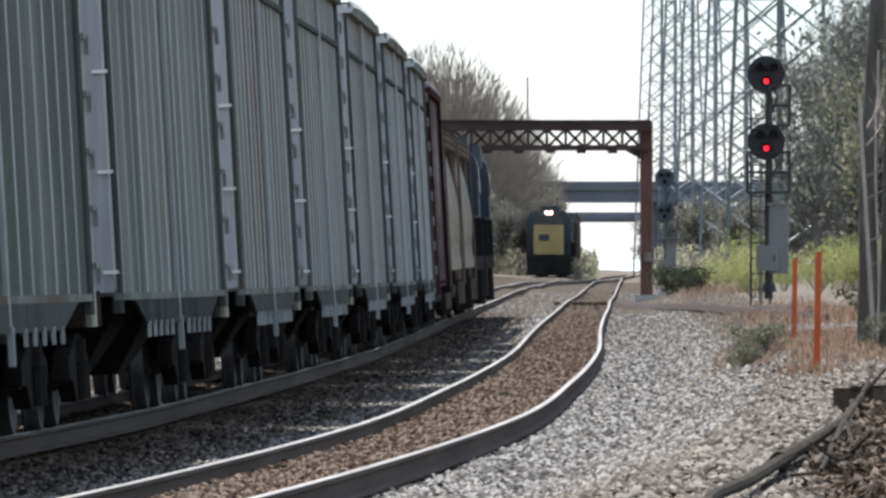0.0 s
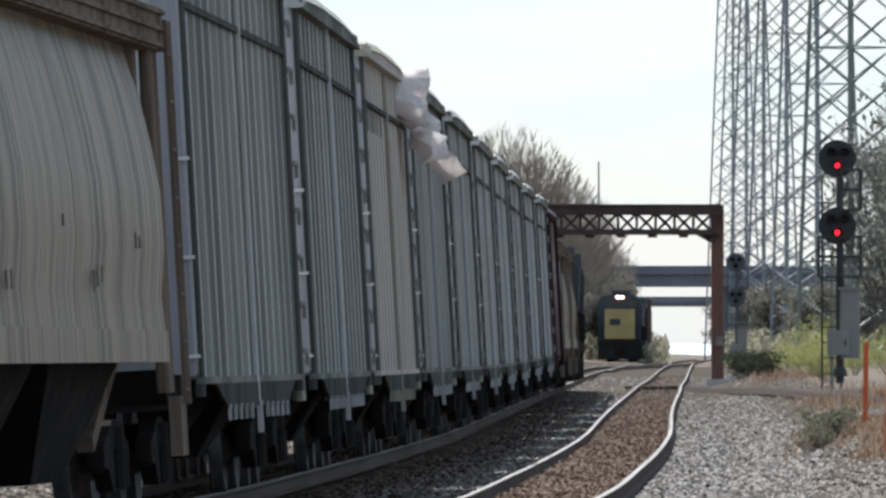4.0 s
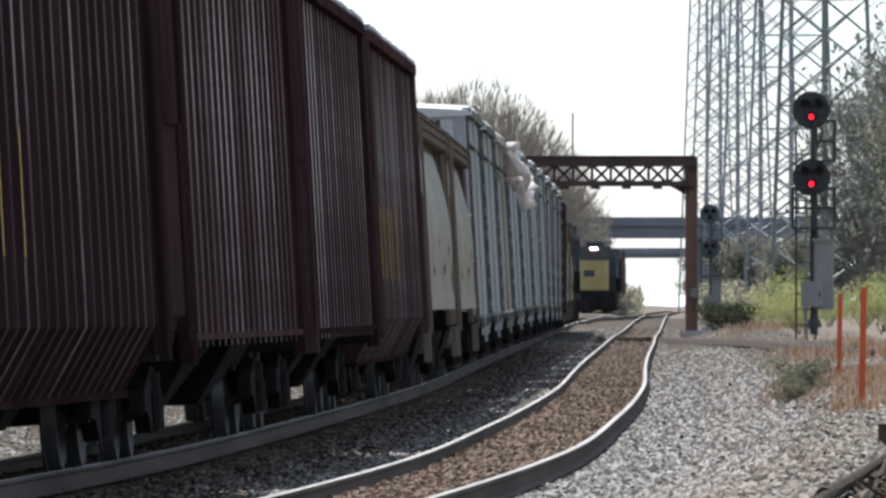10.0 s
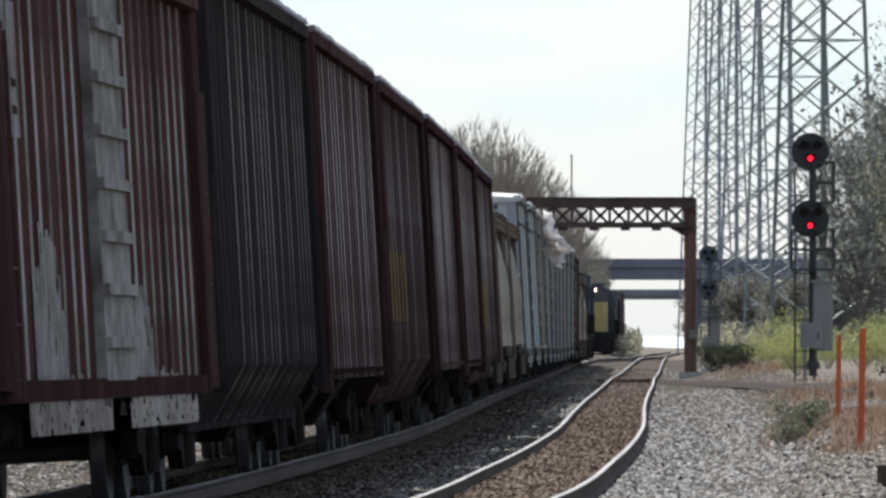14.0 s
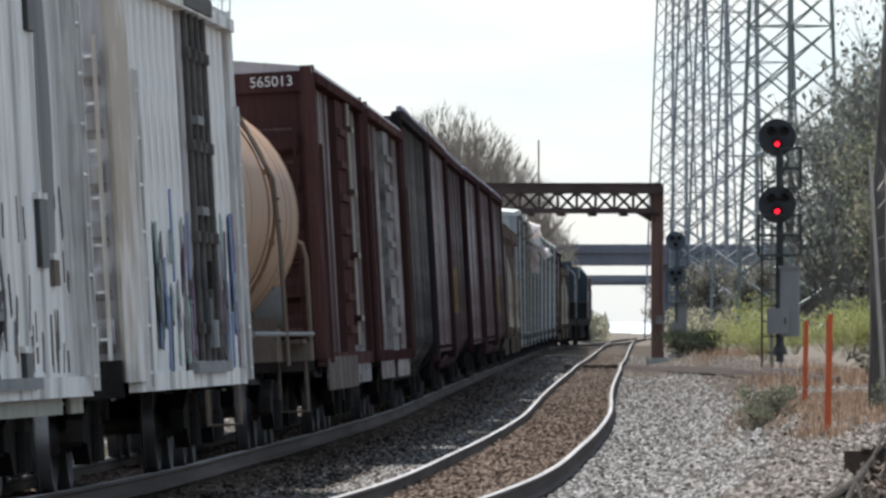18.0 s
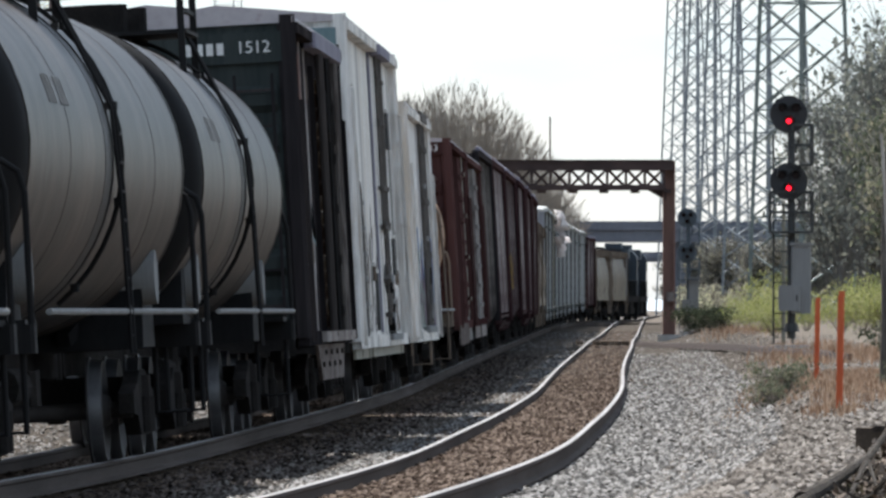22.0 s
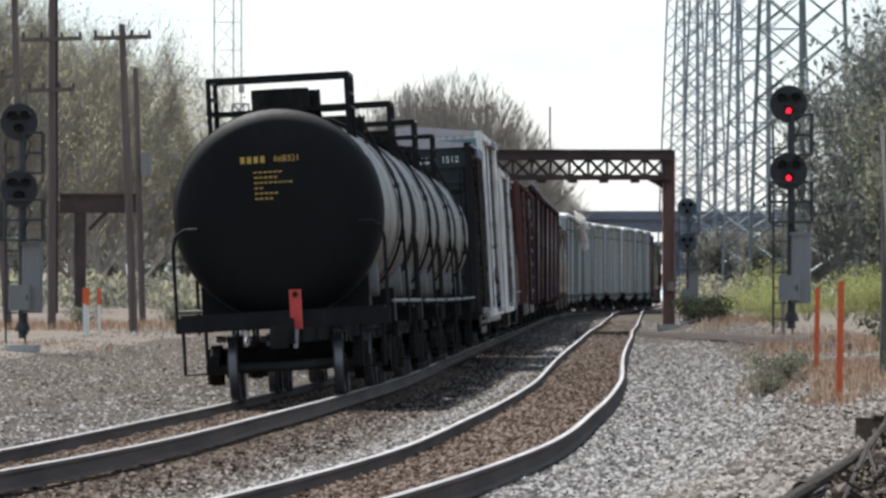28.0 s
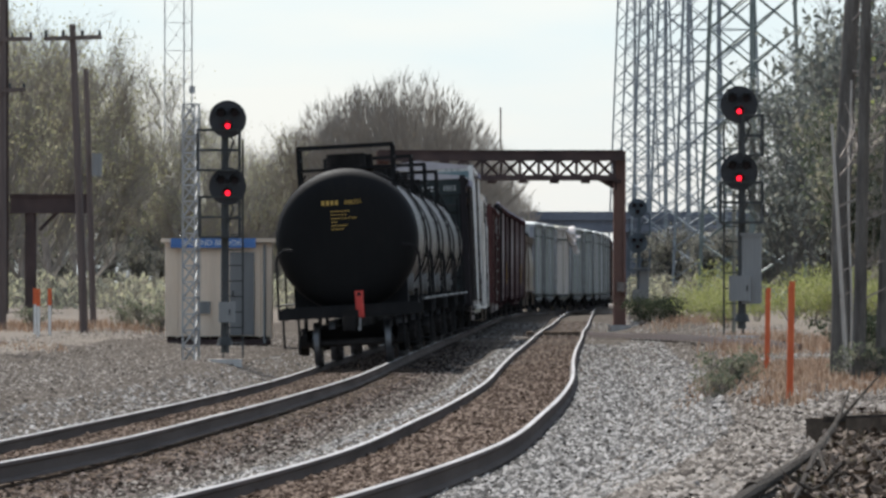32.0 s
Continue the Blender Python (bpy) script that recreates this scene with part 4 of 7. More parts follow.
            part("stub_sill_brace", Shape().beam((sx * .5, e * (b / 2 - 2.4), 1.1), (sx * 1.2, e * (b / 2 - .4), 2.0), .12), frame_mat, car)
            ye = e * (b / 2 + .3)
            hoop_rail = [(sx * 1.5, ye, 1.05), (sx * 1.5, ye, 2.20), (sx * 1.46, ye, 2.36), (sx * 1.34, ye, 2.45), (sx * 1.15, ye, 2.45)]
            part("grab_iron", Shape().pipe(hoop_rail, .026), frame_mat, car, "bent hand rail at the tank's end")
            part("end_step", Shape().pipe([(sx * 1.42, ye, 1.0), (sx * 1.42, ye, .40), (sx * 1.1, ye, .40), (sx * 1.1, ye, 1.0)], .026), frame_mat, car, "hanging foot step")
    for e in (-1, 1):
        part("end_sill", Shape().box((0, e * (b / 2 + .28), 1.10), (3.05, .26, .22), cut=.03), frame_mat, car)
        part("end_platform", Shape().box((0, e * (b / 2 - .2), 1.22), (2.9, 1.0, .05)), frame_mat, car)
    part("outlet_valve", Shape().tube((0, 0, .45), (0, 0, 1.2), .16, .22, 10).tube((-.3, 0, .5), (.3, 0, .5), .1, .1, 8), UNDER, car)
    running_gear(car, L, 2.0)
    if number:
        lettering(number, .125, YELLOW, car, pose(.17, y0 - .008, zc + .78, 90, 0, 0), "number")
        bars = Shape()
        for k in range(4):
            bars.box((-.46 + k * .095, y0 - .006, zc + .78), (.06, .012, .095))
        part("owner_mark", bars, YELLOW, car, "plain yellow bars")
        st = Shape()
        for k, (wd, x) in enumerate(((.44, -.10), (.36, -.14), (.60, -.02), (.20, -.22), (.40, -.12), (.32, -.16))):
            st = Shape()
            for q in range(int(wd / .07)):
                st.box((x - wd / 2 + .035 + q * .07, y0 - .006, zc + .60 - .075 * k), (.048, .012, .020))
            part("stencil_line", st, YELLOW, car, "small worn yellow stencil line")
    return car


def locomotive(label, cab_end=1, lit=False, name="locomotive", nose=None):
    """A six-axle road engine; cab_end: +1 has its cab ahead, -1 behind."""
    car = thing(name, label, "locomotive")
    L = 21.0
    e = cab_end
    part("frame", Shape().box((0, 0, 1.35), (3.0, L - 1.4, .4), cut=.1), UNDER, car)
    part("long_hood", Shape().along_y([(-.95, 1.55), (.95, 1.55), (.95, 4.0), (.7, 4.35), (-.7, 4.35), (-.95, 4.0)], sorted([e * -9.4, e * 4.9])), LOCO_BLUE, car)
    part("radiator", Shape().box((0, e * -7.6, 4.15), (3.0, 3.0, .6), cut=.2), LOCO_BLUE, car)
    part("cab", Shape().along_y([(-1.5, 1.55), (1.5, 1.55), (1.5, 4.0), (1.05, 4.55), (-1.05, 4.55), (-1.5, 4.0)], sorted([e * 4.9, e * 7.6])), LOCO_BLUE, car)
    part("nose", Shape().box((0, e * 8.6, 2.62), (2.0, 2.0, 2.0), cut=.25), nose or LOCO_BLUE, car, "yellow nose panel" if nose else "")
    for x in (-.66, .66):
        part("windscreen", Shape().box((x, e * 7.62, 3.98), (.85, .05, .5)), GLASS, car)
    part("nose_door", Shape().box((.35, e * 9.62, 2.5), (.5, .05, 1.5), cut=.0), nose or LOCO_BLUE, car)
    part("nose_mark", Shape().box((-.3, e * 9.61, 2.75), (.7, .03, .42)), LOCO_BLUE if nose else BLACK, car, "dark plain lettering block")
    part("roof_box", Shape().box((0, e * 6.2, 4.7), (1.1, 1.4, .34), cut=.1), LOCO_BLUE, car)
    part("snow_plough", Shape().add([(x, e * yy, z) for yy in (9.75, 10.25) for x, z in ((-1.45, 1.2), (1.45, 1.2), (1.35, .25), (-1.35, .25))], [(0, 1, 2, 3), (7, 6, 5, 4), (0, 4, 5, 1), (1, 5, 6, 2), (2, 6, 7, 3), (3, 7, 4, 0)]), BLACK, car)
    for s in (-1, 1):
        part("side_window", Shape().box((s * 1.51, e * 6.4, 3.5), (.05, 1.5, .7)), GLASS, car)
        rail = Shape()
        for k in range(12):
            rail.beam((s * 1.5, -9.6 + k * 1.55, 1.5), (s * 1.5, -9.6 + k * 1.55, 2.5), .05)
        rail.beam((s * 1.5, -9.6, 2.5), (s * 1.5, 7.4, 2.5), .05)
        part("handrail", rail, BLACK, car)
        part("fuel_tank", Shape().box((s * .8, 0, .8), (1.2, 5.5, .8), cut=.15), UNDER, car)
    for k in (-1, 1):
        part("pilot", Shape().box((0, k * (L / 2 - .8), .78), (2.9, .3, 1.1), cut=.08), BLACK, car)
        for x in (-1.2, 1.2):
            part("end_handrail", Shape().beam((x, k * (L / 2 - .75), 1.3), (x, k * (L / 2 - .75), 2.5), .06), BLACK, car)
        tr = Shape().box((0, k * 6.6, .62), (2.5, 4.4, .35), cut=.1)
        for dy in (-1.7, 0, 1.7):
            for x in (-.7525, .7525):
                tr.tube((x - .065, k * 6.6 + dy, .51), (x + .065, k * 6.6 + dy, .51), .508, .508, 20)
        part("truck", tr, UNDER, car)
        part("coupler", Shape().box((0, k * (L / 2 - .3), .86), (.3, .7, .32), cut=.08), UNDER, car)
    if lit:
        hl = Shape()
        for x in (-.14, .14):
            hl.tube((x, e * 7.62, 4.42), (x, e * 7.74, 4.42), .12, .12, 14)
        part("headlight", hl, HEADLIGHT, car, "bright headlight")
    vents = Shape()
    for s in (-1, 1):
        for k in range(10):
            vents.box((s * .97, e * (-8.8 + k * .9), 3.2), (.05, .6, 1.0))
    part("hood_door", vents, BLACK, car)
    return car


# ---- the train: each car with the stretch of the train that it takes up, metres ahead of the tail ----
CARS = []


def couple(car, a, b):
    CARS.append((car, a, b))
    return car


def long(a, b):
    return (b - a) - .3


def blotch(x, y, z, wide, high, rng):
    """A thin ragged-edged skin of worn paint on a car's right side, with gaps in it."""
    s = Shape()
    n, m = max(6, int(wide / .11)), 9
    for i in range(n):
        u = (i + .5) / n
        tall = high * (.55 + .45 * math.sin(math.pi * min(1, max(0, u * 1.1))) ** .5) * rng.uniform(.7, 1.08)
        for k in range(m):
            if noise.noise((i * .45, k * .8, y)) > .42:
                continue
            a, b = z + tall * k / m, z + tall * (k + 1) / m
            q0, q1 = y - wide / 2 + wide * i / n, y - wide / 2 + wide * (i + 1) / n
            s.add([(x, q0, a), (x, q1, a), (x, q1, b), (x, q0, b), (x + .006, q0, a), (x + .006, q1, a), (x + .006, q1, b), (x + .006, q0, b)],
                  [(3, 2, 1, 0), (4, 5, 6, 7), (0, 1, 5, 4), (1, 2, 6, 5), (2, 3, 7, 6), (3, 0, 4, 7)])
    return s


def corrugated_door(car):
    """A double plug door in two pressed columns with a lock rod between, and the pale plate under it."""
    w = 1.52
    door = part("door", Shape().box((w + .02, 1.62, 2.62), (.08, 4.5, 3.1)), DARK_CAR, car, "rust-stained double plug door")
    rng = random.Random(17)
    panel = Shape().along_y([(0, -.086), (.035, -.06), (.05, .0), (.035, .055), (0, .085)], [-.98, .98])
    panel = panel.mesh("door_panel")
    for col in (.45, 2.78):
        for k in range(17):
            part("door_panel", panel, RIB_DOOR, door, at=pose(w + .06, col + rng.uniform(-.03, .03), 1.18 + k * .172, 0, rng.uniform(-3, 3), 0))
    for y, r, m in ((1.62, .045, UNDER), (-.62, .05, DARK_RIB), (3.9, .05, DARK_RIB), (1.35, .02, BLACK), (1.9, .02, BLACK)):
        part("lock_rod", Shape().tube((w + .14, y, 1.0), (w + .14, y, 4.3), r, r, 8), m, door)
    for y in (.7, 2.5):
        hook = Shape().tube((w + .14, y, 3.9), (w + .16, y, 3.4), .018, .018, 6).tube((w + .16, y, 3.4), (w + .15, y + .25, 3.3), .018, .018, 6)
        part("door_handle", hook, BLACK, door)
    for k in range(5):
        part("latch", Shape().box((w + .16, 1.62 + rng.uniform(-.15, .15), 1.3 + k * .6), (.08, .2, .12), cut=.02), UNDER, door)
    part("door_track", Shape().box((w + .10, 1.6, 4.42), (.16, 8.2, .18), cut=.03), LILAC, car, "grimed track over the door in a lilac shade tone")
    part("door_rail", Shape().box((w + .10, 1.3, 1.0), (.16, 8.6, .12), cut=.03), PINK_SILL, car, "scuffed pale rail under the door")
    plate = Shape().add([(x, y, z) for x in (w + .02, w + .06) for y, z in ((-3.6, .95), (4.8, .95), (4.0, .50), (-2.6, .50))],
                        [(3, 2, 1, 0), (4, 5, 6, 7), (0, 1, 5, 4), (1, 2, 6, 5), (2, 3, 7, 6), (3, 0, 4, 7)])
    sill = part("sill_plate", plate, PINK_SILL, car, "scuffed pale sill plate with bolt heads")
    bolt = Shape().box((w + .07, 0, 0), (.03, .10, .06)).mesh("bolt")
    for k in range(8):
        part("bolt", bolt, UNDER, sill, at=(0, -2.4 + k * .85, .68 + .14 * (k % 2)))
    for k in range(16):
        y = rng.choice((-5.8, -4.5, -3.2, -1.9, 4.9, 6.3))
        h = rng.uniform(.2, .7)
        part("worn_patch", Shape().box((w + .004, y + rng.uniform(-.35, .35), rng.uniform(1.4, 4.0)), (.012, rng.uniform(.15, .5), h)), rng.choice((TAN_FRAME, RUST, WHITE_TRIM)), car, "faded patch of old paint")
    part("cloth_scrap", Shape().add([(w + .08, -3.7, 2.55), (w + .10, -3.55, 2.2), (w + .09, -3.1, 2.05), (w + .05, -3.3, 2.3), (w + .06, -3.7, 2.55), (w + .07, -3.5, 2.1)], [(0, 1, 2, 3), (3, 2, 5, 4)]), TEAL, car, "small torn teal scrap")


def plug_door(car, ya, yb, z0, z1):
    """A plug door with lock rods, cranks and a runner rail on a car's right side."""
    w = 1.52
    mid = (ya + yb) / 2
    door = part("door", Shape().box((w + .02, mid, (z0 + z1) / 2), (.07, yb - ya, z1 - z0), cut=.02), GRIMY_SHADED_WHITE, car, "grimy white plug door")
    for y in (ya + .1, mid - .4, mid + .4, yb - .1):
        rod = part("lock_rod", Shape().tube((w + .10, y, z0 + .1), (w + .10, y, z1 - .05), .03, .03, 8), CREAM_STAIN, door, "dark lock rod")
        for k in range(4):
            part("rod_guide", Shape().box((w + .11, y, z0 + .4 + k * .85), (.08, .14, .10), cut=.015), CREAM_STAIN, rod)
    for z in (z0 + 1.5, z0 + 2.35):
        part("crossbar", Shape().box((w + .10, mid, z), (.06, .95, .08)), GREY_BOX, door)
    for k, (y, z) in enumerate(((mid - .5, .55), (mid + .3, .35), (mid, .9))):
        part("crank_box", Shape().box((w + .10, y, z0 + z), (.12, .42, .26), cut=.03), (INK, GREY_BOX, UNDER)[k], door)
    part("runner_rail", Shape().box((w + .09, mid, z0 + .04), (.12, (yb - ya) * 1.7, .10), cut=.02), GREY_BOX, car, "pale runner rail below the door")
    part("top_track", Shape().box((w + .10, mid, z1 + .05), (.14, (yb - ya) * 1.35, .16), cut=.03), CREAM_STAIN, car, "dark door track under the eave")


def reefer_side(car, y0):
    """What sits on the smooth white side of the refrigerator car: door gear, vents, marks, pipes, grime."""
    w = 1.52
    for z, n in ((2.40, 4), (1.92, 5)):
        for i in range(n):
            ow = part("owner_mark", Shape().box((w + .006, -6.0 + i * (1.7 / n), z), (.012, .05, .36)), INK, car, "faded dark bars")
            part("mark_bar", Shape().box((w + .006, -5.84 + i * (1.7 / n), z + .12 - .24 * (i % 2)), (.012, .14, .05)), INK, ow)
    rng = random.Random(9)
    for i in range(90):
        y, h = rng.uniform(-4.0, 10.2), rng.uniform(.10, .5)
        m = GRIME if i % 3 else TAN_FRAME
        part("grime_streak", Shape().box((w + .003, y, 1.0 + h / 2 + rng.random() ** 2 * 1.3), (.006, rng.uniform(.03, .13), h), Euler((rng.uniform(-.5, .5), 0, 0)).to_matrix()), m, car)
    for y, z, a, b in ((8.9, 3.0, .55, 1.25), (-2.3, 1.8, .30, .55)):
        n = 22
        ring = [(y + a * math.cos(2 * math.pi * k / n), z + b * math.sin(2 * math.pi * k / n) * (1 + .06 * math.sin(5 * k))) for k in range(n)]
        part("smear", Shape().along_x(ring, w + .001, w + .005), SMEAR, car, "wiped grey smear")
    for y, z, a, b, m in ((7.95, 3.90, .62, .52, DARK_STEEL), (8.03, 2.08, .60, .52, DARK_STEEL), (-.8, 1.42, .32, .78, DARK_STEEL), (-1.8, 1.80, .42, .20, TAN_FRAME), (8.9, 1.78, .40, .20, TAN_FRAME), (6.3, 1.05, .5, .22, DARK_STEEL)):
        v = part("vent_plate", Shape().box((w + .02, y, z), (.05, a, b), cut=.01), m, car, "dark vent plate" if m is DARK_STEEL else "rust-stained bracket")
        part("vent_frame", Shape().box((w + .015, y, z + b / 2 + .03), (.06, a + .12, .05)), WHITE_CAR, v)
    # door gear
    part("door_edge", Shape().box((w + .02, .62, 2.95), (.03, .26, 3.9), cut=.02), LILAC, car, "door edge post with shade put into its lilac")
    door = part("door", Shape().box((w + .015, 2.6, 2.95), (.05, 3.5, 3.95), cut=.01), WHITE_CAR, car, "white plug door with lock rods")
    for y, za in ((1.45, 2.45), (1.95, 1.1), (3.0, 1.1), (3.6, 2.45)):
        rod = part("lock_rod", Shape().tube((w + .09, y, za), (w + .09, y, 4.85), .024, .024, 8), CREAM_STAIN, door, "dark lock rod")
        for z in (2.5, 3.0, 3.9, 4.5):
            part("rod_guide", Shape().box((w + .10, y, z), (.06, .14, .07), cut=.015), CREAM_STAIN, rod)
    for z in (2.46, 3.0):
        part("crossbar", Shape().box((w + .09, 2.6, z), (.06, 2.3, .07)), CREAM_STAIN, door)
    for k in range(9):
        part("crank_box", Shape().box((w + .09, rng.uniform(1.9, 3.6), 1.05 + k * .095), (.10, rng.uniform(.25, .7), .07), Euler((rng.uniform(-.5, .5), 0, 0)).to_matrix(), cut=.015), (UNDER, GREY_BOX, CREAM_STAIN)[k % 3], door)
    part("runner_rail", Shape().box((w + .09, 3.9, .93), (.12, 4.6, .09), cut=.02), GREY_BOX, car, "pale runner rail below the door")
    part("top_track", Shape().box((w + .12, 2.9, 4.90), (.16, 4.6, .14), cut=.03), LILAC, car, "grimed door track under the eave in a lilac shade tone")
    # skirt plates with gaps between
    for ya, yb in ((y0 + .1, -8.6), (-7.9, -5.7), (-5.2, -4.6), (-3.7, 9.0), (9.7, -y0 - .1)):
        part("skirt_plate", Shape().box((w - .01, (ya + yb) / 2, .82), (.05, yb - ya, .28), cut=.02), PALE_STRIP, car, "grimed pale skirt plate")
    pipe = Shape().tube((w + .08, -7.95, .95), (w + .08, -7.95, 2.8), .028, .028, 8).tube((w + .08, -7.95, 2.8), (w + .08, -8.25, 2.95), .028, .028, 8).tube((w + .08, -7.45, 1.0), (w + .08, -7.45, 2.5), .02, .02, 6)
    run = part("drain_pipe", pipe, CREAM_STAIN, car, "thin dark drain pipe")
    for k in range(6):
        part("pipe_clamp", Shape().box((w + .09, -7.72, 1.05 + k * .33), (.06, .62, .05)), GREY_BOX, run)
    part("number_panel", Shape().box((.95, y0 - .06, 4.66), (1.1, .05, .5)), TEAL, car, "teal number panel")
    lettering("793", .2, OFF_WHITE, car, pose(1.15, y0 - .09, 4.6, 90, 0, 0), "number")


def build_train():
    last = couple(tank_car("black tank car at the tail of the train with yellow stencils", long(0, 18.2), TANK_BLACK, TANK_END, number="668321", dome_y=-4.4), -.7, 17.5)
    end = -long(0, 18.2) / 2 + .45
    part("tail_marker", Shape().box((.20, end - .1, 1.25), (.17, .10, .56), cut=.03), REFLECTOR, last, "red end-of-train marker")
    part("tail_marker_foot", Shape().beam((.20, end - .1, 1.07), (.17, end - .1, .70), .06), GALV_PALE, last)
    part("tail_lamp", Shape().tube((.20, end - .155, 1.46), (.20, end - .17, 1.46), .045, .045, 12), LENS_OFF, last)
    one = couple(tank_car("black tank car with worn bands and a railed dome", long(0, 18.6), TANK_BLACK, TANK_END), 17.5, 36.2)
    for k in range(6):
        q = radians(17)
        part("owner_mark", Shape().box((0, 0, 0), (.006, .13, .24), Euler((0, -q, 0)).to_matrix()), GREY_BOX, one, "faded pale letter bar", at=(1.503 * math.cos(q), -5.4 + k * .27 + (.25 if k > 2 else 0), 2.62 + 1.503 * math.sin(q)))
    loop = [(1.506 * math.cos(q), -7.2 + .16 * math.cos(a), 2.62 + 1.506 * math.sin(q)) for a in [k * math.pi / 6 for k in range(11)] for q in [radians(24) + .14 * math.sin(a)]]
    part("chalk_mark", Shape().pipe(loop, .008, 5), GREY_BOX, last, "pale chalk loop on the shell")
    for a in (36.2, 54.9):
        couple(copy_thing(one, Matrix()), a, a + 18.7)
    plank = couple(boxcar("dark grey boxcar with a rust-stained corrugated door and ribbed end", long(73.6, 89.6), DARK_CAR, DARK_CAR, 4.55, end_paint=GREEN_END, number="1512", spacing=1.3, edge=WORN_EDGE, skirt=False, skip=(-1.0, 4.2)), 73.6, 89.6)
    corrugated_door(plank)
    reefer = couple(boxcar("tall white refrigerator boxcar with rust streaks and a teal end", long(90.3, 114.5), WHITE_CAR, WHITE_CAR, 5.03, .95, ribbed=False, skirt=False, trim=WHITE_CAR), 90.3, 114.5)
    reefer_side(reefer, -(long(90.3, 114.5) - 2.2) / 2)
    box = couple(boxcar("grimy white ribbed boxcar with faded colour scrawls low on its side", long(117.2, 135), GRIMY_SHADED_WHITE, WHITE_CAR, 4.45, .95, spacing=.92, trim=WHITE_CAR, skirt=False, edge=WHITE_CAR, skip=(.2, 3.4), deep=.05, wide=.26), 117.2, 135)
    plug_door(box, .3, 3.3, .95, 4.35)
    scrawl = [material("faded_blue_scrawl", (.07, .12, .26), (.18, .25, .38), None, 4, 20, .7), material("faded_purple_scrawl", (.13, .06, .11), (.24, .15, .2), None, 4, 20, .7),
              material("faded_green_scrawl", (.13, .2, .17), (.26, .32, .29), None, 4, 20, .7)]
    scrawl.append(GRIME)
    for i in range(150):
        y = random.uniform(-4.6, 7.2)
        part("scrawl", Shape().box((1.530 + random.choice((0, .046)), y, random.uniform(1.15, 2.3)), (.012, random.uniform(.10, .34), random.uniform(.2, .9)), Euler((random.uniform(-.4, .4), 0, 0)).to_matrix()), scrawl[i % 4], box)
    couple(tank_car("tan round-bodied tank car with a railed end platform", long(135, 154), TAN_CAR, TAN_CAR, 1.46, 2.70, cage=False, straps=2), 135, 154)
    for a, b, n in ((154, 174, "565013"), (174, 195.6, "")):
        red = couple(boxcar("faded red ribbed boxcar with scuffed white door posts", long(a, b), RED_CAR, RED_CAR, 4.47, door="y", trim=None, number=n, door_wide=2.7, door_paint=None if n else WHITE_TRIM, spacing=.85, door_posts=False, edge=BROWN_RIB if n else WORN_EDGE, skirt=False), a, b)
        rng = random.Random(int(a))
        if n:
            for y, wide, m in ((2.2, .16, RED_CAR), (2.95, .80, PALE_STRIP)):
                post = part("door_post", Shape().box((1.59, y, 2.75), (.09, wide, 3.2), cut=.03), m, red, "scuffed pale door plate" if wide > .5 else "")
                for k in range(4):
                    part("bracket", Shape().box((1.65, y, 1.5 + k * .82), (.08, wide + .12, .07)), PALE_STRIP if wide > .5 else RED_CAR, post)
            part("sill_plate", Shape().box((1.60, -3.2, .82), (.04, 10.6, .40), cut=.01), PINK_SILL, red, "scuffed pale sill plate")
        else:
            for k, (py, w) in enumerate(((-7.95, .62), (-7.15, .62))):
                pl = part("owner_mark", Shape().box((1.53, py, 3.35), (.014, w, 1.0)), WHITE_TRIM, red, "pale lettering panel, unreadable")
                for q in range(4 - 2 * k):
                    part("letter_bar", Shape().box((1.54, py - .05, 3.05 + q * .2), (.012, w * .5, .06)), RED_CAR, pl)
        for y, wide, high in ((4.6, 1.4, .5), (7.2, .7, .4)) if n else ((-5.2, 2.6, 1.25), (3.2, 2.0, .95)):
            part("bare_patch", blotch(1.531, y, 1.0, wide, high, rng), WHITE_TRIM, red, "scuffed patch of bare whitish paint")
        for e in (1,) if n else (-1, 1):
            part("pale_sill", blotch(1.592, e * 4.4, .66, 7.0, .46, rng), PINK_SILL if a > 170 else WHITE_TRIM, red, "scuffed pale sill plate")
    dark = couple(hopper("open_hopper_car", "dark sooty ribbed open hopper car with slanted lower sides", long(195.6, 217.6), DARK_CAR, DARK_RIB, 4.78, 1.15, 12.6, False, .34, roof=False, group="ribbed hopper cars"), 195.6, 217.9)
    brown = couple(hopper("open_hopper_car", "rust-brown ribbed open hopper car with straight sides", long(217.9, 238.9), BROWN_CAR, BROWN_RIB, 4.80, 1.05, 10, False, 0, roof=False, group="ribbed hopper cars"), 217.9, 239.2)
    maroon = couple(hopper("open_hopper_car", "maroon ribbed open hopper car with slanted lower sides", long(239.2, 262), BROWN_CAR, BROWN_RIB, 4.78, 1.15, 12.6, False, .34, roof=False, group="ribbed hopper cars"), 239.2, 262)
    for k in range(6):
        part("rib_mark", Shape().box((1.516, -9.2 + k * 1.6, 2.15), (.008, .05, .95)), YELLOW, maroon, "yellow stripe on a rib")
    couple(copy_thing(brown, Matrix()), 262, 285)
    couple(copy_thing(brown, Matrix()), 285, 306.3)
    couple(copy_thing(maroon, Matrix()), 306.3, 328.2)
    cream = couple(curved_hopper("cream covered hopper car with smooth bulging sides", long(328.2, 348), "cream covered hopper cars"), 328.2, 348.1)
    couple(copy_thing(cream, Matrix()), 348.1, 368)
    grey = couple(hopper("grey_hopper_car", "blue-grey ribbed covered hopper car with a numbered end", long(368, 386), GREY_CAR, GREY_RIB, 4.95, 1.10, 9.6, True, 0, group="grey hopper cars"), 368, 386)
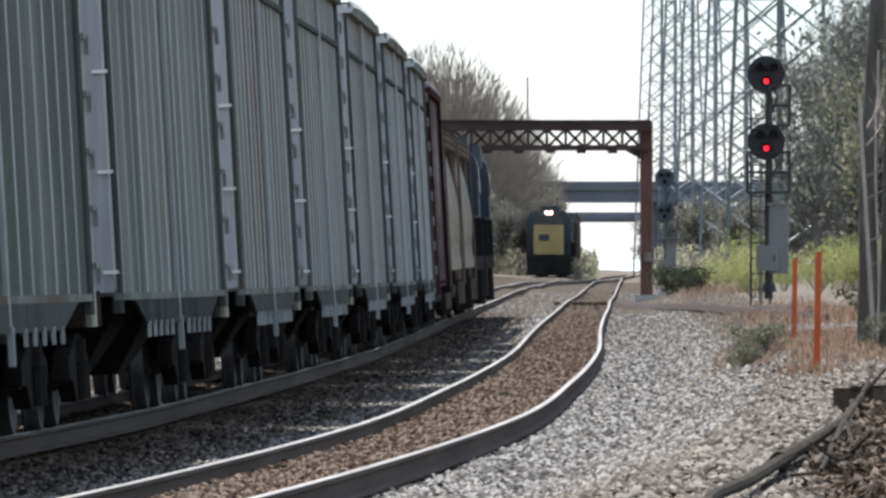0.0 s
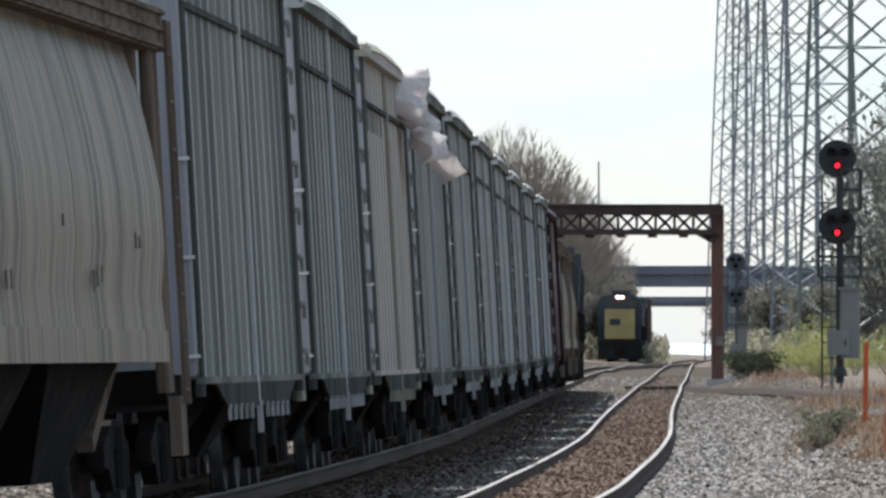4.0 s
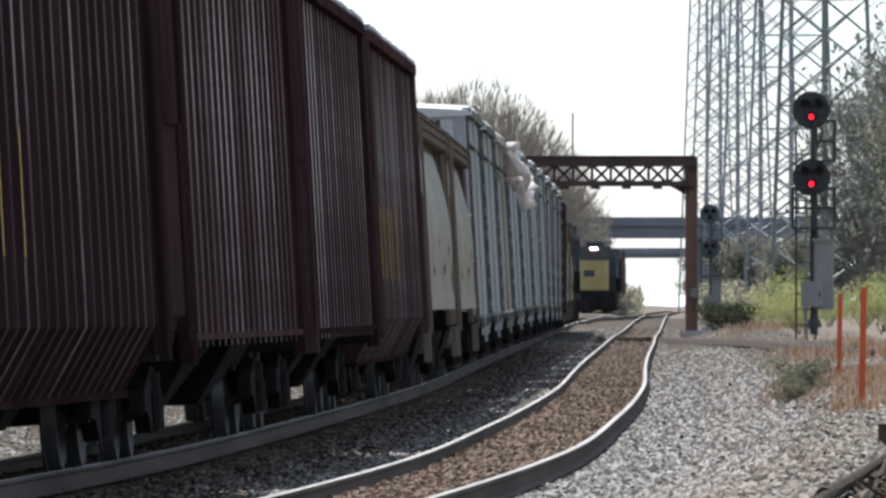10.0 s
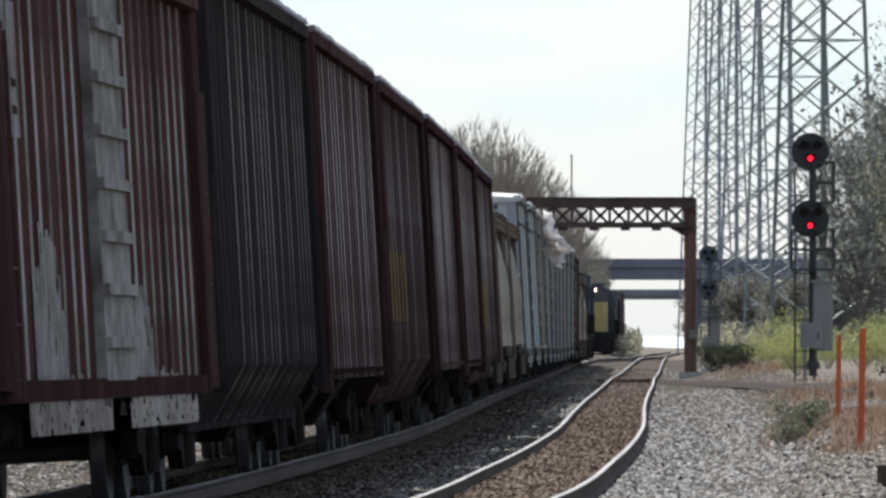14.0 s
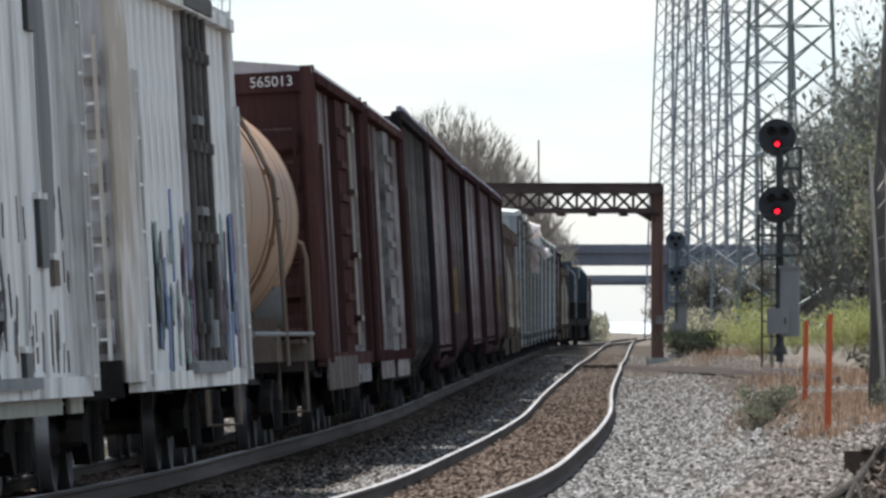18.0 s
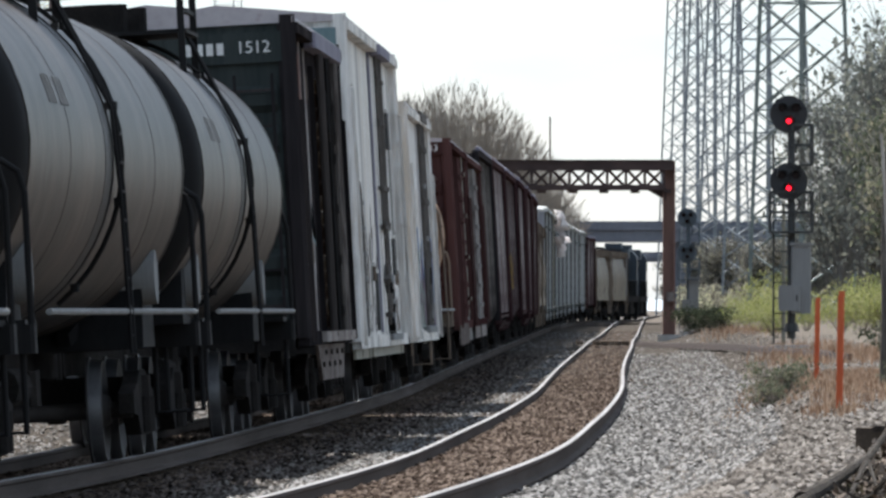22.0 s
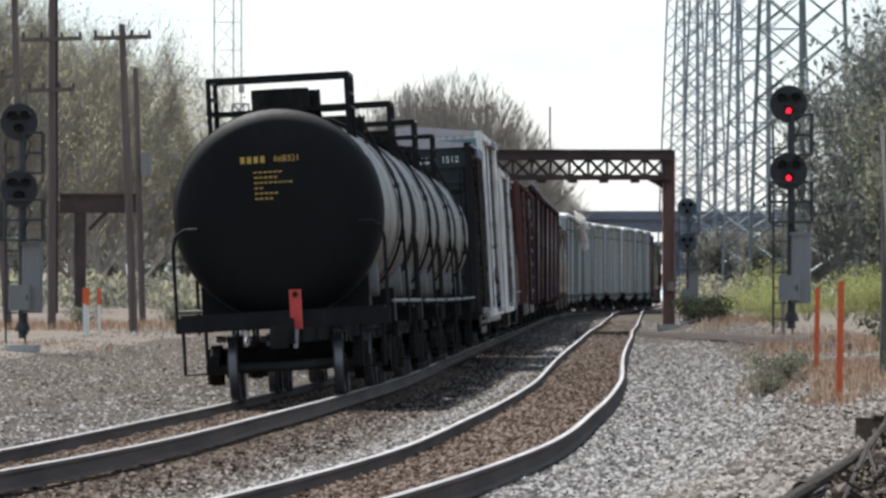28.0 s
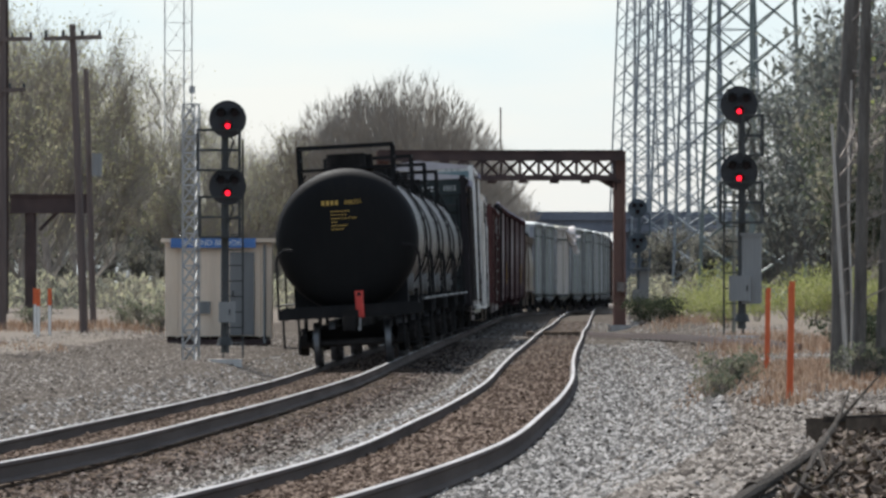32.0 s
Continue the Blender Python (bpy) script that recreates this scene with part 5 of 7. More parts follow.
    lettering("202070", .17, INK, grey, pose(.92, -(long(368, 386) - 2.8) / 2 - .092, 4.52, 90, 0, 0), "number")
    mk = Shape()
    for k in range(2):
        mk.box((.85 + k * .13, -(long(368, 386) - 2.8) / 2 - .092, 4.76), (.09, .012, .12))
    part("owner_mark", mk, INK, grey, "plain dark bars")
    for a, b in ((386, 403.2), (420.6, 438), (438, 456.4), (456.4, 475), (475, 494), (494, 513), (513, 532.5), (532.5, 552.5)):
        couple(copy_thing(grey, Matrix()), a, b)
    pale = couple(hopper("grey_hopper_car", "pale off-white ribbed hopper car with a grey upper band", long(403.2, 420.6), PALE_CAR, PALE_STRIP, 4.95, 1.10, 9.6, True, 0, group="grey hopper cars"), 403.2, 420.6)
    short = couple(hopper("open_hopper_car", "short rust-brown ribbed open hopper car", long(552.5, 568), BROWN_CAR, BROWN_RIB, 4.75, 1.05, 11.5, False, 0, roof=False, group="ribbed hopper cars"), 552.5, 568)
    couple(copy_thing(cream, Matrix()), 568, 588)
    couple(copy_thing(cream, Matrix()), 588, 608)
    eng = couple(locomotive("dark blue freight engine at the head of the train", 1), 608, 629.3)
    couple(copy_thing(eng, Matrix()), 629.3, 650.6)
    # torn sheet of film that flaps from the top of a grey hopper
    flap = []
    for i, (w, h) in enumerate(((1.2, .8), (1.0, .9), (.7, .9))):
        s = Shape()
        n = 7
        for a in range(n):
            for b in range(n):
                u, v = a / (n - 1) - .5, b / (n - 1)
                s.v.append((.16 * math.sin(7 * u + 4 * v + i) + .16 * noise.noise((u * 5, v * 5, i)), u * w * (1 - .35 * v + .3 * noise.noise((u * 3, v * 5, 9 + i))), -v * h))
        s.f = [(a * n + b, a * n + b + 1, (a + 1) * n + b + 1, (a + 1) * n + b) for a in range(n - 1) for b in range(n - 1)]
        ob = part("loose_film", s, PLASTIC, pale, "torn white plastic film flapping in the wind", smooth=True)
        th = ob.modifiers.new("thickness", "SOLIDIFY")
        th.thickness = .008
        flap.append(ob)
    return flap


FLAPS = build_train()


# ---- wayside signals ----
def build_signal(label, at, lit=(True, True), height=4.72, gap=1.38, flip=1, box=True, paint=None):
    black, steel = paint or SIGNAL_BLACK, paint or DARK_STEEL
    t = thing("railway_signal", label, "railway signal", at, group="two-headed wayside signals")
    part("base", Shape().box((0, 0, -.18), (.7, .7, .7), cut=.08), CONCRETE, t)
    part("mast", Shape().tube((0, .05, .3), (0, .05, height + .1), .085, .075, 14), steel, t, smooth=True)
    part("mast_collar", Shape().tube((0, .05, .45), (0, .05, .62), .17, .12, 14), steel, t, smooth=True)
    for k, on in enumerate(lit):
        z = height - gap * k
        h = thing("signal_head", "", "")
        h.parent = t
        h.matrix_basis = Matrix.Translation((.06 * -flip, -.12, z))
        part("backplate", Shape().tube((0, -.03, 0), (0, .03, 0), .385, .385, 40), black, h, "round black backplate", smooth=True)
        part("housing", Shape().tube((0, .03, -.05), (0, .34, -.05), .24, .16, 20), black, h, smooth=True)
        for dx, dz, lens in ((0, -.14, RED_LIGHT if on else LENS_OFF), (-.14, .12, LENS_OFF), (.14, .12, LENS_OFF)):
            n = 14
            v = Shape()
            for i in range(n):
                a0, a1 = math.pi * (-.15 + 1.3 * i / n), math.pi * (-.15 + 1.3 * (i + 1) / n)
                v.add([(dx + .105 * math.cos(a), -.03 - d, dz + .105 * math.sin(a)) for d in (0, .24) for a in (a0, a1)], [(0, 1, 3, 2)])
            part("visor", v, black, h)
            rr = .05 if lens is RED_LIGHT else .075
            part("lens", Shape().tube((dx, -.055, dz), (dx, -.032, dz), rr, rr, 18), lens, h, "glowing red lens" if lens is RED_LIGHT else "")
        x0, x1 = (-.44, .42) if k else (.02, .42)
        if flip < 0:
            x0, x1 = (-.52, .30) if k else (-.56, .30)
        zt, zb = z - .22, z - 1.05
        zm = (zb + zt) / 2
        floor_plate = part("platform", Shape().box(((x0 + x1) / 2, .1, zb), (x1 - x0, .74, .04)), steel, t, "dark railed service platform")
        for y in (-.25, .45):
            for x in (x0, x1):
                part("upright", Shape().beam((x, y, zb), (x, y, zt), .05), steel, floor_plate)
            for zz in (zb, zt, zm):
                part("crossbar", Shape().beam((x0, y, zz), (x1, y, zz), .045), steel, floor_plate)
        for x in (x0, x1):
            for zz in (zt, zm):
                part("crossbar", Shape().beam((x, -.25, zz), (x, .45, zz), .045), steel, floor_plate)
        part("conduit", Shape().tube((.06, .1, z - .8), (.18, -.02, z - .45), .02, .02, 6).tube((.18, -.02, z - .45), (.05, -.02, z - .25), .02, .02, 6), steel, t)
    jb = part("junction_box", Shape().box((-.05 * flip, -.16, 1.14), (.44, .2, .52) if box else (.34, .2, .42), cut=.02), GREY_BOX, t, "pale junction box")
    part("latch", Shape().box((.10, -.27, 1.14), (.03, .03, .12)), steel, jb)
    if box:
        bx = part("cabinet", Shape().box((.20 * flip, .1, 1.52), (.41, .42, 1.40), cut=.03), GREY_BOX, t, "grey equipment cabinet")
        part("cabinet_roof", Shape().box((.20 * flip, .1, 2.25), (.48, .5, .06)), GREY_BOX, bx)
    ld = Shape()
    for dy in (-.2, .2):
        ld.beam((-.16 * flip + dy, .42, .2), (-.16 * flip + dy, .42, height - .4), .04)
    for k in range(12):
        ld.beam((-.16 * flip - .2, .42, .5 + k * .32), (-.16 * flip + .2, .42, .5 + k * .32), .025)
    part("ladder", ld, steel, t)
    return t


PPM = 86.0
build_signal("two-headed signal showing red, beside the gravel bank", place(1313, PPM, .47), (True, True), 4.92)
build_signal("two-headed signal showing red, by the relay house", place(398, PPM, -.02), (True, True), 5.11, flip=-1, box=False)
build_signal("dark-backed two-headed signal on a concrete footing", place(-48, PPM, .27), (False, False), 4.75, flip=1)
build_signal("small far signal beyond the gantry", place(1131, 45.0), (False, False), 4.6, paint=HAZED_STEEL)


# ---- relay house, lattice mast, poles ----
def build_relay_house(at):
    t = thing("relay_house", "beige metal relay house with a blue station sign", "equipment hut", at)
    part("wall", Shape().box((1.35, 1.0, 1.32), (2.7, 2.0, 2.44), cut=.02), BEIGE, t)
    seam = Shape()
    for k in range(6):
        seam.box((.3 + k * .42, -.012, 1.32), (.03, .03, 2.4))
    part("wall_seam", seam, BEIGE, t)
    d = part("door", Shape().box((1.95, -.03, 1.25), (.62, .06, 2.1)), GREY_BOX, t, "grey access door")
    part("handle", Shape().box((1.72, -.08, 1.25), (.04, .06, .16)), DARK_STEEL, d)
    part("roof", Shape().box((1.35, 1.0, 2.60), (2.9, 2.3, .10), cut=.03), BEIGE, t)
    part("skid", Shape().box((1.35, .1, .06), (2.6, .2, .22)).box((1.35, 1.8, .06), (2.6, .2, .22)), RUST_DARK, t)
    s = part("sign", Shape().box((1.22, -.16, 2.53), (2.15, .04, .24)), BLUE_SIGN, t, "blue name board")
    lettering("BOUND BROOK", .20, OFF_WHITE, s, pose(1.22, -.182, 2.53, 90, 0, 0), "lettering", .003)
    v = part("vent", Shape().box((1.0, -.03, .9), (.3, .05, .3)), GREY_BOX, t)
    part("conduit", Shape().tube((2.52, -.06, 0), (2.52, -.06, 2.5), .035, .035, 8), GREY_BOX, t)


build_relay_house(place(292, 70.0))


def lattice(width, z1, leg, brace, step, mat, t, sides=3, taper=0.0, flare=0.0):
    """Legs and diagonal bracing of a lattice mast, about its own foot."""
    rings = []
    n = int(z1 / step)
    for i in range(n + 1):
        z = i * step
        k = (1 - taper * z / z1)
        rings.append([Vector((width * k / math.sqrt(2 if sides == 4 else 3) * math.cos(2 * math.pi * j / sides + math.pi / 4), width * k / math.sqrt(2 if sides == 4 else 3) * math.sin(2 * math.pi * j / sides + math.pi / 4), z)) for j in range(sides)])
    for j in range(sides):
        part("leg", Shape().beam(rings[0][j], rings[-1][j], leg), mat, t)
        s = Shape()
        j2 = (j + 1) % sides
        for i in range(n):
            s.beam(rings[i][j], rings[i + 1][j2], brace)
            if sides == 4:
                s.beam(rings[i][j2], rings[i + 1][j], brace)
            s.beam(rings[i + 1][j], rings[i + 1][j2], brace)
        part("lattice_face", s, mat, t)


mast = thing("lattice_mast", "slender galvanised lattice mast beside the relay house", "lattice mast", place(340, 84.0, .05))
lattice(.36, 5.7, .036, .034, .34, GALV_PALE, mast)
part("cap", Shape().box((0, 0, 5.75), (.12, .12, .16), cut=.03), GALV_PALE, mast)
antenna = thing("antenna_tower", "tall thin lattice antenna tower behind the trees", "antenna tower", place(319, 26.0))
lattice(1.9, 44.0, .08, .022, 1.9, GALV_PALE, antenna)


def utility_pole(label, at, h, arms, lean=0.0, r=.13):
    t = thing("utility_pole", label, "utility pole", at, group="utility poles")
    top = Vector((lean * h, 0, h))
    part("pole", Shape().tube((0, 0, -.4), top, r, r * .72, 10), POLE_WOOD, t, smooth=True)
    for z, w in arms:
        p = top * (z / h)
        arm = part("crossarm", Shape().beam(p + Vector((-w / 2, -.12, 0)), p + Vector((w / 2, -.12, .05)), .10, .12), POLE_WOOD, t)
        for x in (-w / 2 + .06, -w / 6, w / 6, w / 2 - .06):
            part("insulator", Shape().tube(p + Vector((x, -.12, .05)), p + Vector((x, -.12, .24)), .05, .035, 8), DARK_STEEL, arm)
    return t


utility_pole("leaning wooden utility pole with a crossarm", place(150, 64.0), 8.5, ((8.10, 1.6),), -.04)
up = utility_pole("short weathered pole with a grey transformer can", place(166, 58.0), 7.9, (), -.03, .11)
part("transformer", Shape().tube((.1, -.18, 4.6), (.1, -.18, 5.3), .16, .16, 12), GREY_BOX, up)
utility_pole("tall wooden utility pole with crossarms", place(4, 60.0), 10.0, ((8.5, 1.8), (7.0, 1.4)), 0)
utility_pole("leaning wooden utility pole", place(-72, 58.0), 10.0, ((7.6, 1.5),), -.06, .14)
utility_pole("thin wooden utility pole", place(-44, 66.0), 10.5, ((9.0, 1.4),), -.03, .12)
utility_pole("far thin bare pole behind the gantry", place(886, 14.0), 24.5, (), 0, .14)


def build_stub_gantry(at):
    t = thing("steel_gantry", "dark rusty steel gantry with a heavy beam", "steel gantry", at)
    part("column", Shape().box((-.35, 0, 7.5), (.22, .4, 15.5)).box((-.35, 0, 7.5), (.36, .12, 15.5)), RUST_DARK, t, "tall dark rusty column")
    part("column", Shape().box((.80, .2, 2.1), (.5, .6, 4.7), cut=.1), RUST_DARK, t, "dark built-up column")
    part("beam", Shape().box((1.7, .2, 4.85), (3.6, .6, .72)).box((1.7, .2, 5.25), (3.6, .8, .1)).box((1.7, .2, 4.48), (3.6, .8, .1)), RUST_DARK, t)
    part("knee_brace", Shape().beam((1.2, .2, 3.7), (2.0, .2, 4.5), .16), RUST_DARK, t)


build_stub_gantry(place(22, 40.0))


def marker(label, at, h, w, white=False, group="orange marker stakes"):
    t = thing("marker_stake", label, "marker stake", at, group=group)
    if white:
        part("post", Shape().box((0, 0, h * .32), (w, w, h * .66), cut=.01), OFF_WHITE, t, "white lower post")
        part("sleeve", Shape().box((0, 0, h * .82), (w * 1.3, w * 1.3, h * .36), cut=.01), ORANGE, t, "orange sleeve")
    else:
        part("post", Shape().box((0, 0, h / 2 - .1), (w, w * .6, h + .2), pose(0, 0, 0, 0, 1, 0).to_3x3(), cut=.006), ORANGE, t)
        part("cap", Shape().box((.018, 0, h + .02), (w * .9, w * .55, .05)), ORANGE, t)


marker("tall orange stake in dry grass", place(1399, 172.0, .45), 1.07, .068)
marker("orange stake behind the signal", place(1358, 125.0, .45), 1.05, .07)
for x, s in ((62, 66.0), (68, 70.0), (88, 68.0)):
    marker("white marker post with an orange sleeve", place(x, s), 1.22, .075, True, "white and orange marker posts")
wp = thing("pale_post", "slim pale post in the brush beside the signal", "post", place(1299, 80.0))
part("post", Shape().tube((0, 0, -.2), (0, 0, 3.3), .05, .04, 8), PALE_STRIP, wp)


# ---- signal gantry over the tracks ----
def build_gantry():
    s = 46.0
    y = 18600 / s
    xr, xl = (1096 - 784) / s, (1096 - 784) / s - 9.1
    z0 = land(xr, y)
    top = 1.38 + (530 - 268) / s
    t = thing("signal_bridge", "rusty steel signal bridge with a truss beam over the tracks", "signal bridge", (0, y, 0))
    for x in (xr, xl):
        ib = [(-.24, -.25), (-.17, -.25), (-.17, -.09), (.17, -.09), (.17, -.25), (.24, -.25), (.24, .25), (.17, .25), (.17, .09), (-.17, .09), (-.17, .25), (-.24, .25)]
        p = Shape().add([(x + u, v, zz) for zz in (z0, top) for u, v in ib], [tuple(range(11, -1, -1)), tuple(range(12, 24))] + [(q, (q + 1) % 12, 12 + (q + 1) % 12, 12 + q) for q in range(12)])
        post = part("post", p, RUST, t, "rust-red steel post")
        part("footing", Shape().box((x, 0, z0), (.9, .9, .5), cut=.1), CONCRETE, post)
    part("notice", Shape().box((xr + .05, -.28, 1.38 + (530 - 508) / s), (.30, .03, .36)), PINK_SILL, t, "small faded pink notice plate")
    zb = top - 1.02
    for dy in (-.45, .45):
        part("top_chord", Shape().box(((xr + xl) / 2, dy, top - .18), (xr - xl + .4, .22, .36)), RUST_DARK, t)
        part("bottom_chord", Shape().box(((xr + xl) / 2, dy, zb), (xr - xl - .3, .18, .2)), RUST_DARK, t)
        n = 12
        w = (xr - xl - .4) / n
        for i in range(n):
            a, b = xl + .2 + i * w, xl + .2 + (i + 1) * w
            for p, q in (((a, dy, zb), (b, dy, top - .3)), ((b, dy, zb), (a, dy, top - .3)), ((b, dy, zb), (b, dy, top - .3))):
                part("web_member", Shape().beam(p, q, .10), RUST_DARK, t)
    part("walkway", Shape().box(((xr + xl) / 2, 0, top + .02), (xr - xl + .3, 1.3, .05)), RUST_DARK, t)
    for x in (xr - .5, xl + .5):
        part("knee_brace", Shape().add([(x - .5, -.1, zb), (x + .4, -.1, zb), (x + .4, -.1, zb - .5), (x - .5, .1, zb), (x + .4, .1, zb), (x + .4, .1, zb - .5)], [(0, 1, 2), (5, 4, 3), (0, 3, 4, 1), (1, 4, 5, 2), (2, 5, 3, 0)]), RUST_DARK, t)
    for i in range(6):
        part("cable_clamp", Shape().box((xl + 3 + i * 1.2, 0, zb - .14), (.35, .5, .14)), RUST_DARK, t)


build_gantry()


# ---- two rails laid on the bank, boards between the rails ----
spare = thing("spare_rail", "old rail lying along the gravel bank", "spare rail", group="spare rails")
pts = [Vector((x, y, land(x, y) + .12)) for x, y in ((4.97, 362), (5.60, 318), (5.56, 275), (5.56, 232), (5.83, 202), (6.36, 187))]
bar = Shape()
for p, q in zip(pts[:-1], pts[1:]):
    bar.beam(p, q, .07, .11)
part("bar", bar, RUST_DARK, spare)
copy_thing(spare, pose(.22, 16, -.01, 0, 0, 0))
boards = thing("track_boards", "dark timber boards laid level with the rails of the empty track", "timber boards")
for d in (-1.1, -.5, -.25, 0, .25, .5):
    part("board", Shape().box((main_line(368) + d, 368, rise(368) - .06), (.22, 5.0, .12), cut=.02), WOOD_TIE, boards)


# ---- transmission towers ----
def build_pylon(at, leg=.20, brace=.095, steel=None):
    steel = steel or GALV
    t = thing("lattice_pylon", "tall galvanised steel lattice pylon", "pylon", at, group="row of lattice pylons")
    w0, w1, H1 = 3.75, 1.2, 48.0
    zs = [1.75 * k for k in range(28)]
    c = lambda z, j: Vector((0, 0, z)) + Matrix.Rotation(radians(42), 3, "Z") @ Vector(((w0 + (w1 - w0) * z / H1) / 2 * (1, 1, -1, -1)[j], (w0 + (w1 - w0) * z / H1) / 2 * (-1, 1, 1, -1)[j], 0))
    for j in range(4):
        part("leg", Shape().beam(c(-.5, j), c(H1, j), leg), steel, t)
        s = Shape()
        k = (j + 1) % 4
        for n, (za, zb) in enumerate(zip(zs[:-1], zs[1:])):
            s.beam(c(za, j), c(zb, k), brace)
            s.beam(c(za, k), c(zb, j), brace)
            if n % 3 == 2:
                s.beam(c(zb, j), c(zb, k), brace)
        part("lattice_face", s, steel, t)
    return t


build_pylon((15.2, 516, land(15.2, 516)), .19, .07)
# far pylons take the haze-paled steel
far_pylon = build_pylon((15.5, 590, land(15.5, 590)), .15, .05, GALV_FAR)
tagged(far_pylon, "steel lattice pylon farther along the line, paled for haze")
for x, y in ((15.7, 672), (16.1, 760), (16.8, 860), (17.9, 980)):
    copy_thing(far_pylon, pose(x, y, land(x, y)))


# ---- road bridges far along the line ----
def build_overpass(label, y, z0, z1, xs):
    t = thing("road_bridge", label, "road bridge", (0, y, 0), group="road bridges over the line")
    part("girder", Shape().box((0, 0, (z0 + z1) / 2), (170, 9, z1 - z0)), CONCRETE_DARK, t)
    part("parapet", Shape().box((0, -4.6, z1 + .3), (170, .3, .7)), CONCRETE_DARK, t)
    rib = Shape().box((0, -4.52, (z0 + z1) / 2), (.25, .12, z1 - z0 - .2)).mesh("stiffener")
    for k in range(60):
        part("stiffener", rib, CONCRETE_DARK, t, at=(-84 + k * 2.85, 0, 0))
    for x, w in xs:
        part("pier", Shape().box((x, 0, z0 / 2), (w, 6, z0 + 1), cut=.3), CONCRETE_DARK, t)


build_overpass("dark road bridge over the tracks in the distance", 850, 6.8, 7.8, ((2.0, 2.2), (15.7, 3.2), (24, 3), (-18, 2.5), (-40, 2.5), (45, 3)))
build_overpass("second road bridge farther off", 1150, 6.55, 6.95, ((24.5, 2.0), (34, 2.5), (-12, 2.5)))

# ---- far end of the line ----
def build_ridge():
    """A low wooded ridge added far behind the bridges, its pale blue-grey standing for haze."""
    s = Shape()
    rng = random.Random(77)
    n = 220
    for k in range(n + 1):
        x = -340 + 680 * k / n
        h = 3.6 + 1.0 * noise.noise((x * .02, 3, 0)) + .6 * noise.noise((x * .11, 9, 0)) + rng.uniform(-.15, .15)
        s.v += [(x, 2380, -2), (x, 2400, h), (x, 2440, h * .9), (x, 2460, -2)]
    for k in range(n):
        s.f += [(k * 4 + j, k * 4 + 4 + j, k * 4 + 5 + j, k * 4 + 1 + j) for j in range(3)]
    tagged(part("backdrop", s, RIDGE), "low far ridge added in a pale blue-grey that paints the haze", "ridge", kind="structure")


build_ridge()

# ---- waiting train ----
wy = 703.0
head = locomotive("oncoming freight engine with a yellow nose and lit headlight", -1, True, "locomotive", LOCO_YELLOW)
wait = lambda d: pose(old_line(wy + d), wy + d, rise(wy + d), 0, 0, -1.2)
head.matrix_basis = wait(10.5)
follow = copy_thing(head, wait(31.8))
tagged(follow, "second engine of the waiting train")
for o in [q for q in follow.children_recursive if q.name.startswith("headlight")]:
    bpy.data.objects.remove(o)
rear = boxcar("dull red boxcar of the waiting train", 17.0, RED_CAR, BROWN_RIB, 4.5, door="y")
rear.matrix_basis = wait(51.0)


# ---- loose stones of the track bed ----
def scatter(name, label, mat, spots, low, high, seed):
    """Rough little stones, joined: spots is an array of x, y, z."""
    rng = np.random.default_rng(seed)
    n = len(spots)
    base = np.array([(1, 0, 0), (.5, .8, .1), (-.6, .7, -.1), (-1, -.1, 0), (-.4, -.8, .1), (.6, -.75, 0), (.15, .1, .75)])
    tri = np.array([(0, 1, 6), (1, 2, 6), (2, 3, 6), (3, 4, 6), (4, 5, 6), (5, 0, 6)])
    size = rng.uniform(low, high, (n, 1, 1)) * rng.uniform(.7, 1.3, (n, 1, 3))
    turn = rng.uniform(0, 2 * np.pi, n)
    tilt = rng.uniform(-.5, .5, n)
    p = base[None] * size * rng.uniform(.7, 1.3, (n, 7, 1))
    x, z = p[:, :, 0].copy(), p[:, :, 2].copy()
    p[:, :, 0], p[:, :, 2] = x * np.cos(tilt)[:, None] - z * np.sin(tilt)[:, None], x * np.sin(tilt)[:, None] + z * np.cos(tilt)[:, None]
    x, y = p[:, :, 0].copy(), p[:, :, 1].copy()
    p[:, :, 0], p[:, :, 1] = x * np.cos(turn)[:, None] - y * np.sin(turn)[:, None], x * np.sin(turn)[:, None] + y * np.cos(turn)[:, None]
    p += spots[:, None, :]
    f = (tri[None] + (np.arange(n) * 7)[:, None, None]).reshape(-1, 3)
    me = bpy.data.meshes.new(name)
    me.vertices.add(n * 7)
    me.vertices.foreach_set("co", p.reshape(-1))
    me.loops.add(len(f) * 3)
    me.loops.foreach_set("vertex_index", f.reshape(-1).astype(np.int32))
    me.polygons.add(len(f))
    me.polygons.foreach_set("loop_start", np.arange(len(f), dtype=np.int32) * 3)
    me.update(calc_edges=True)
    tagged(part(name, me, mat), label, "gravel", kind="stuff")


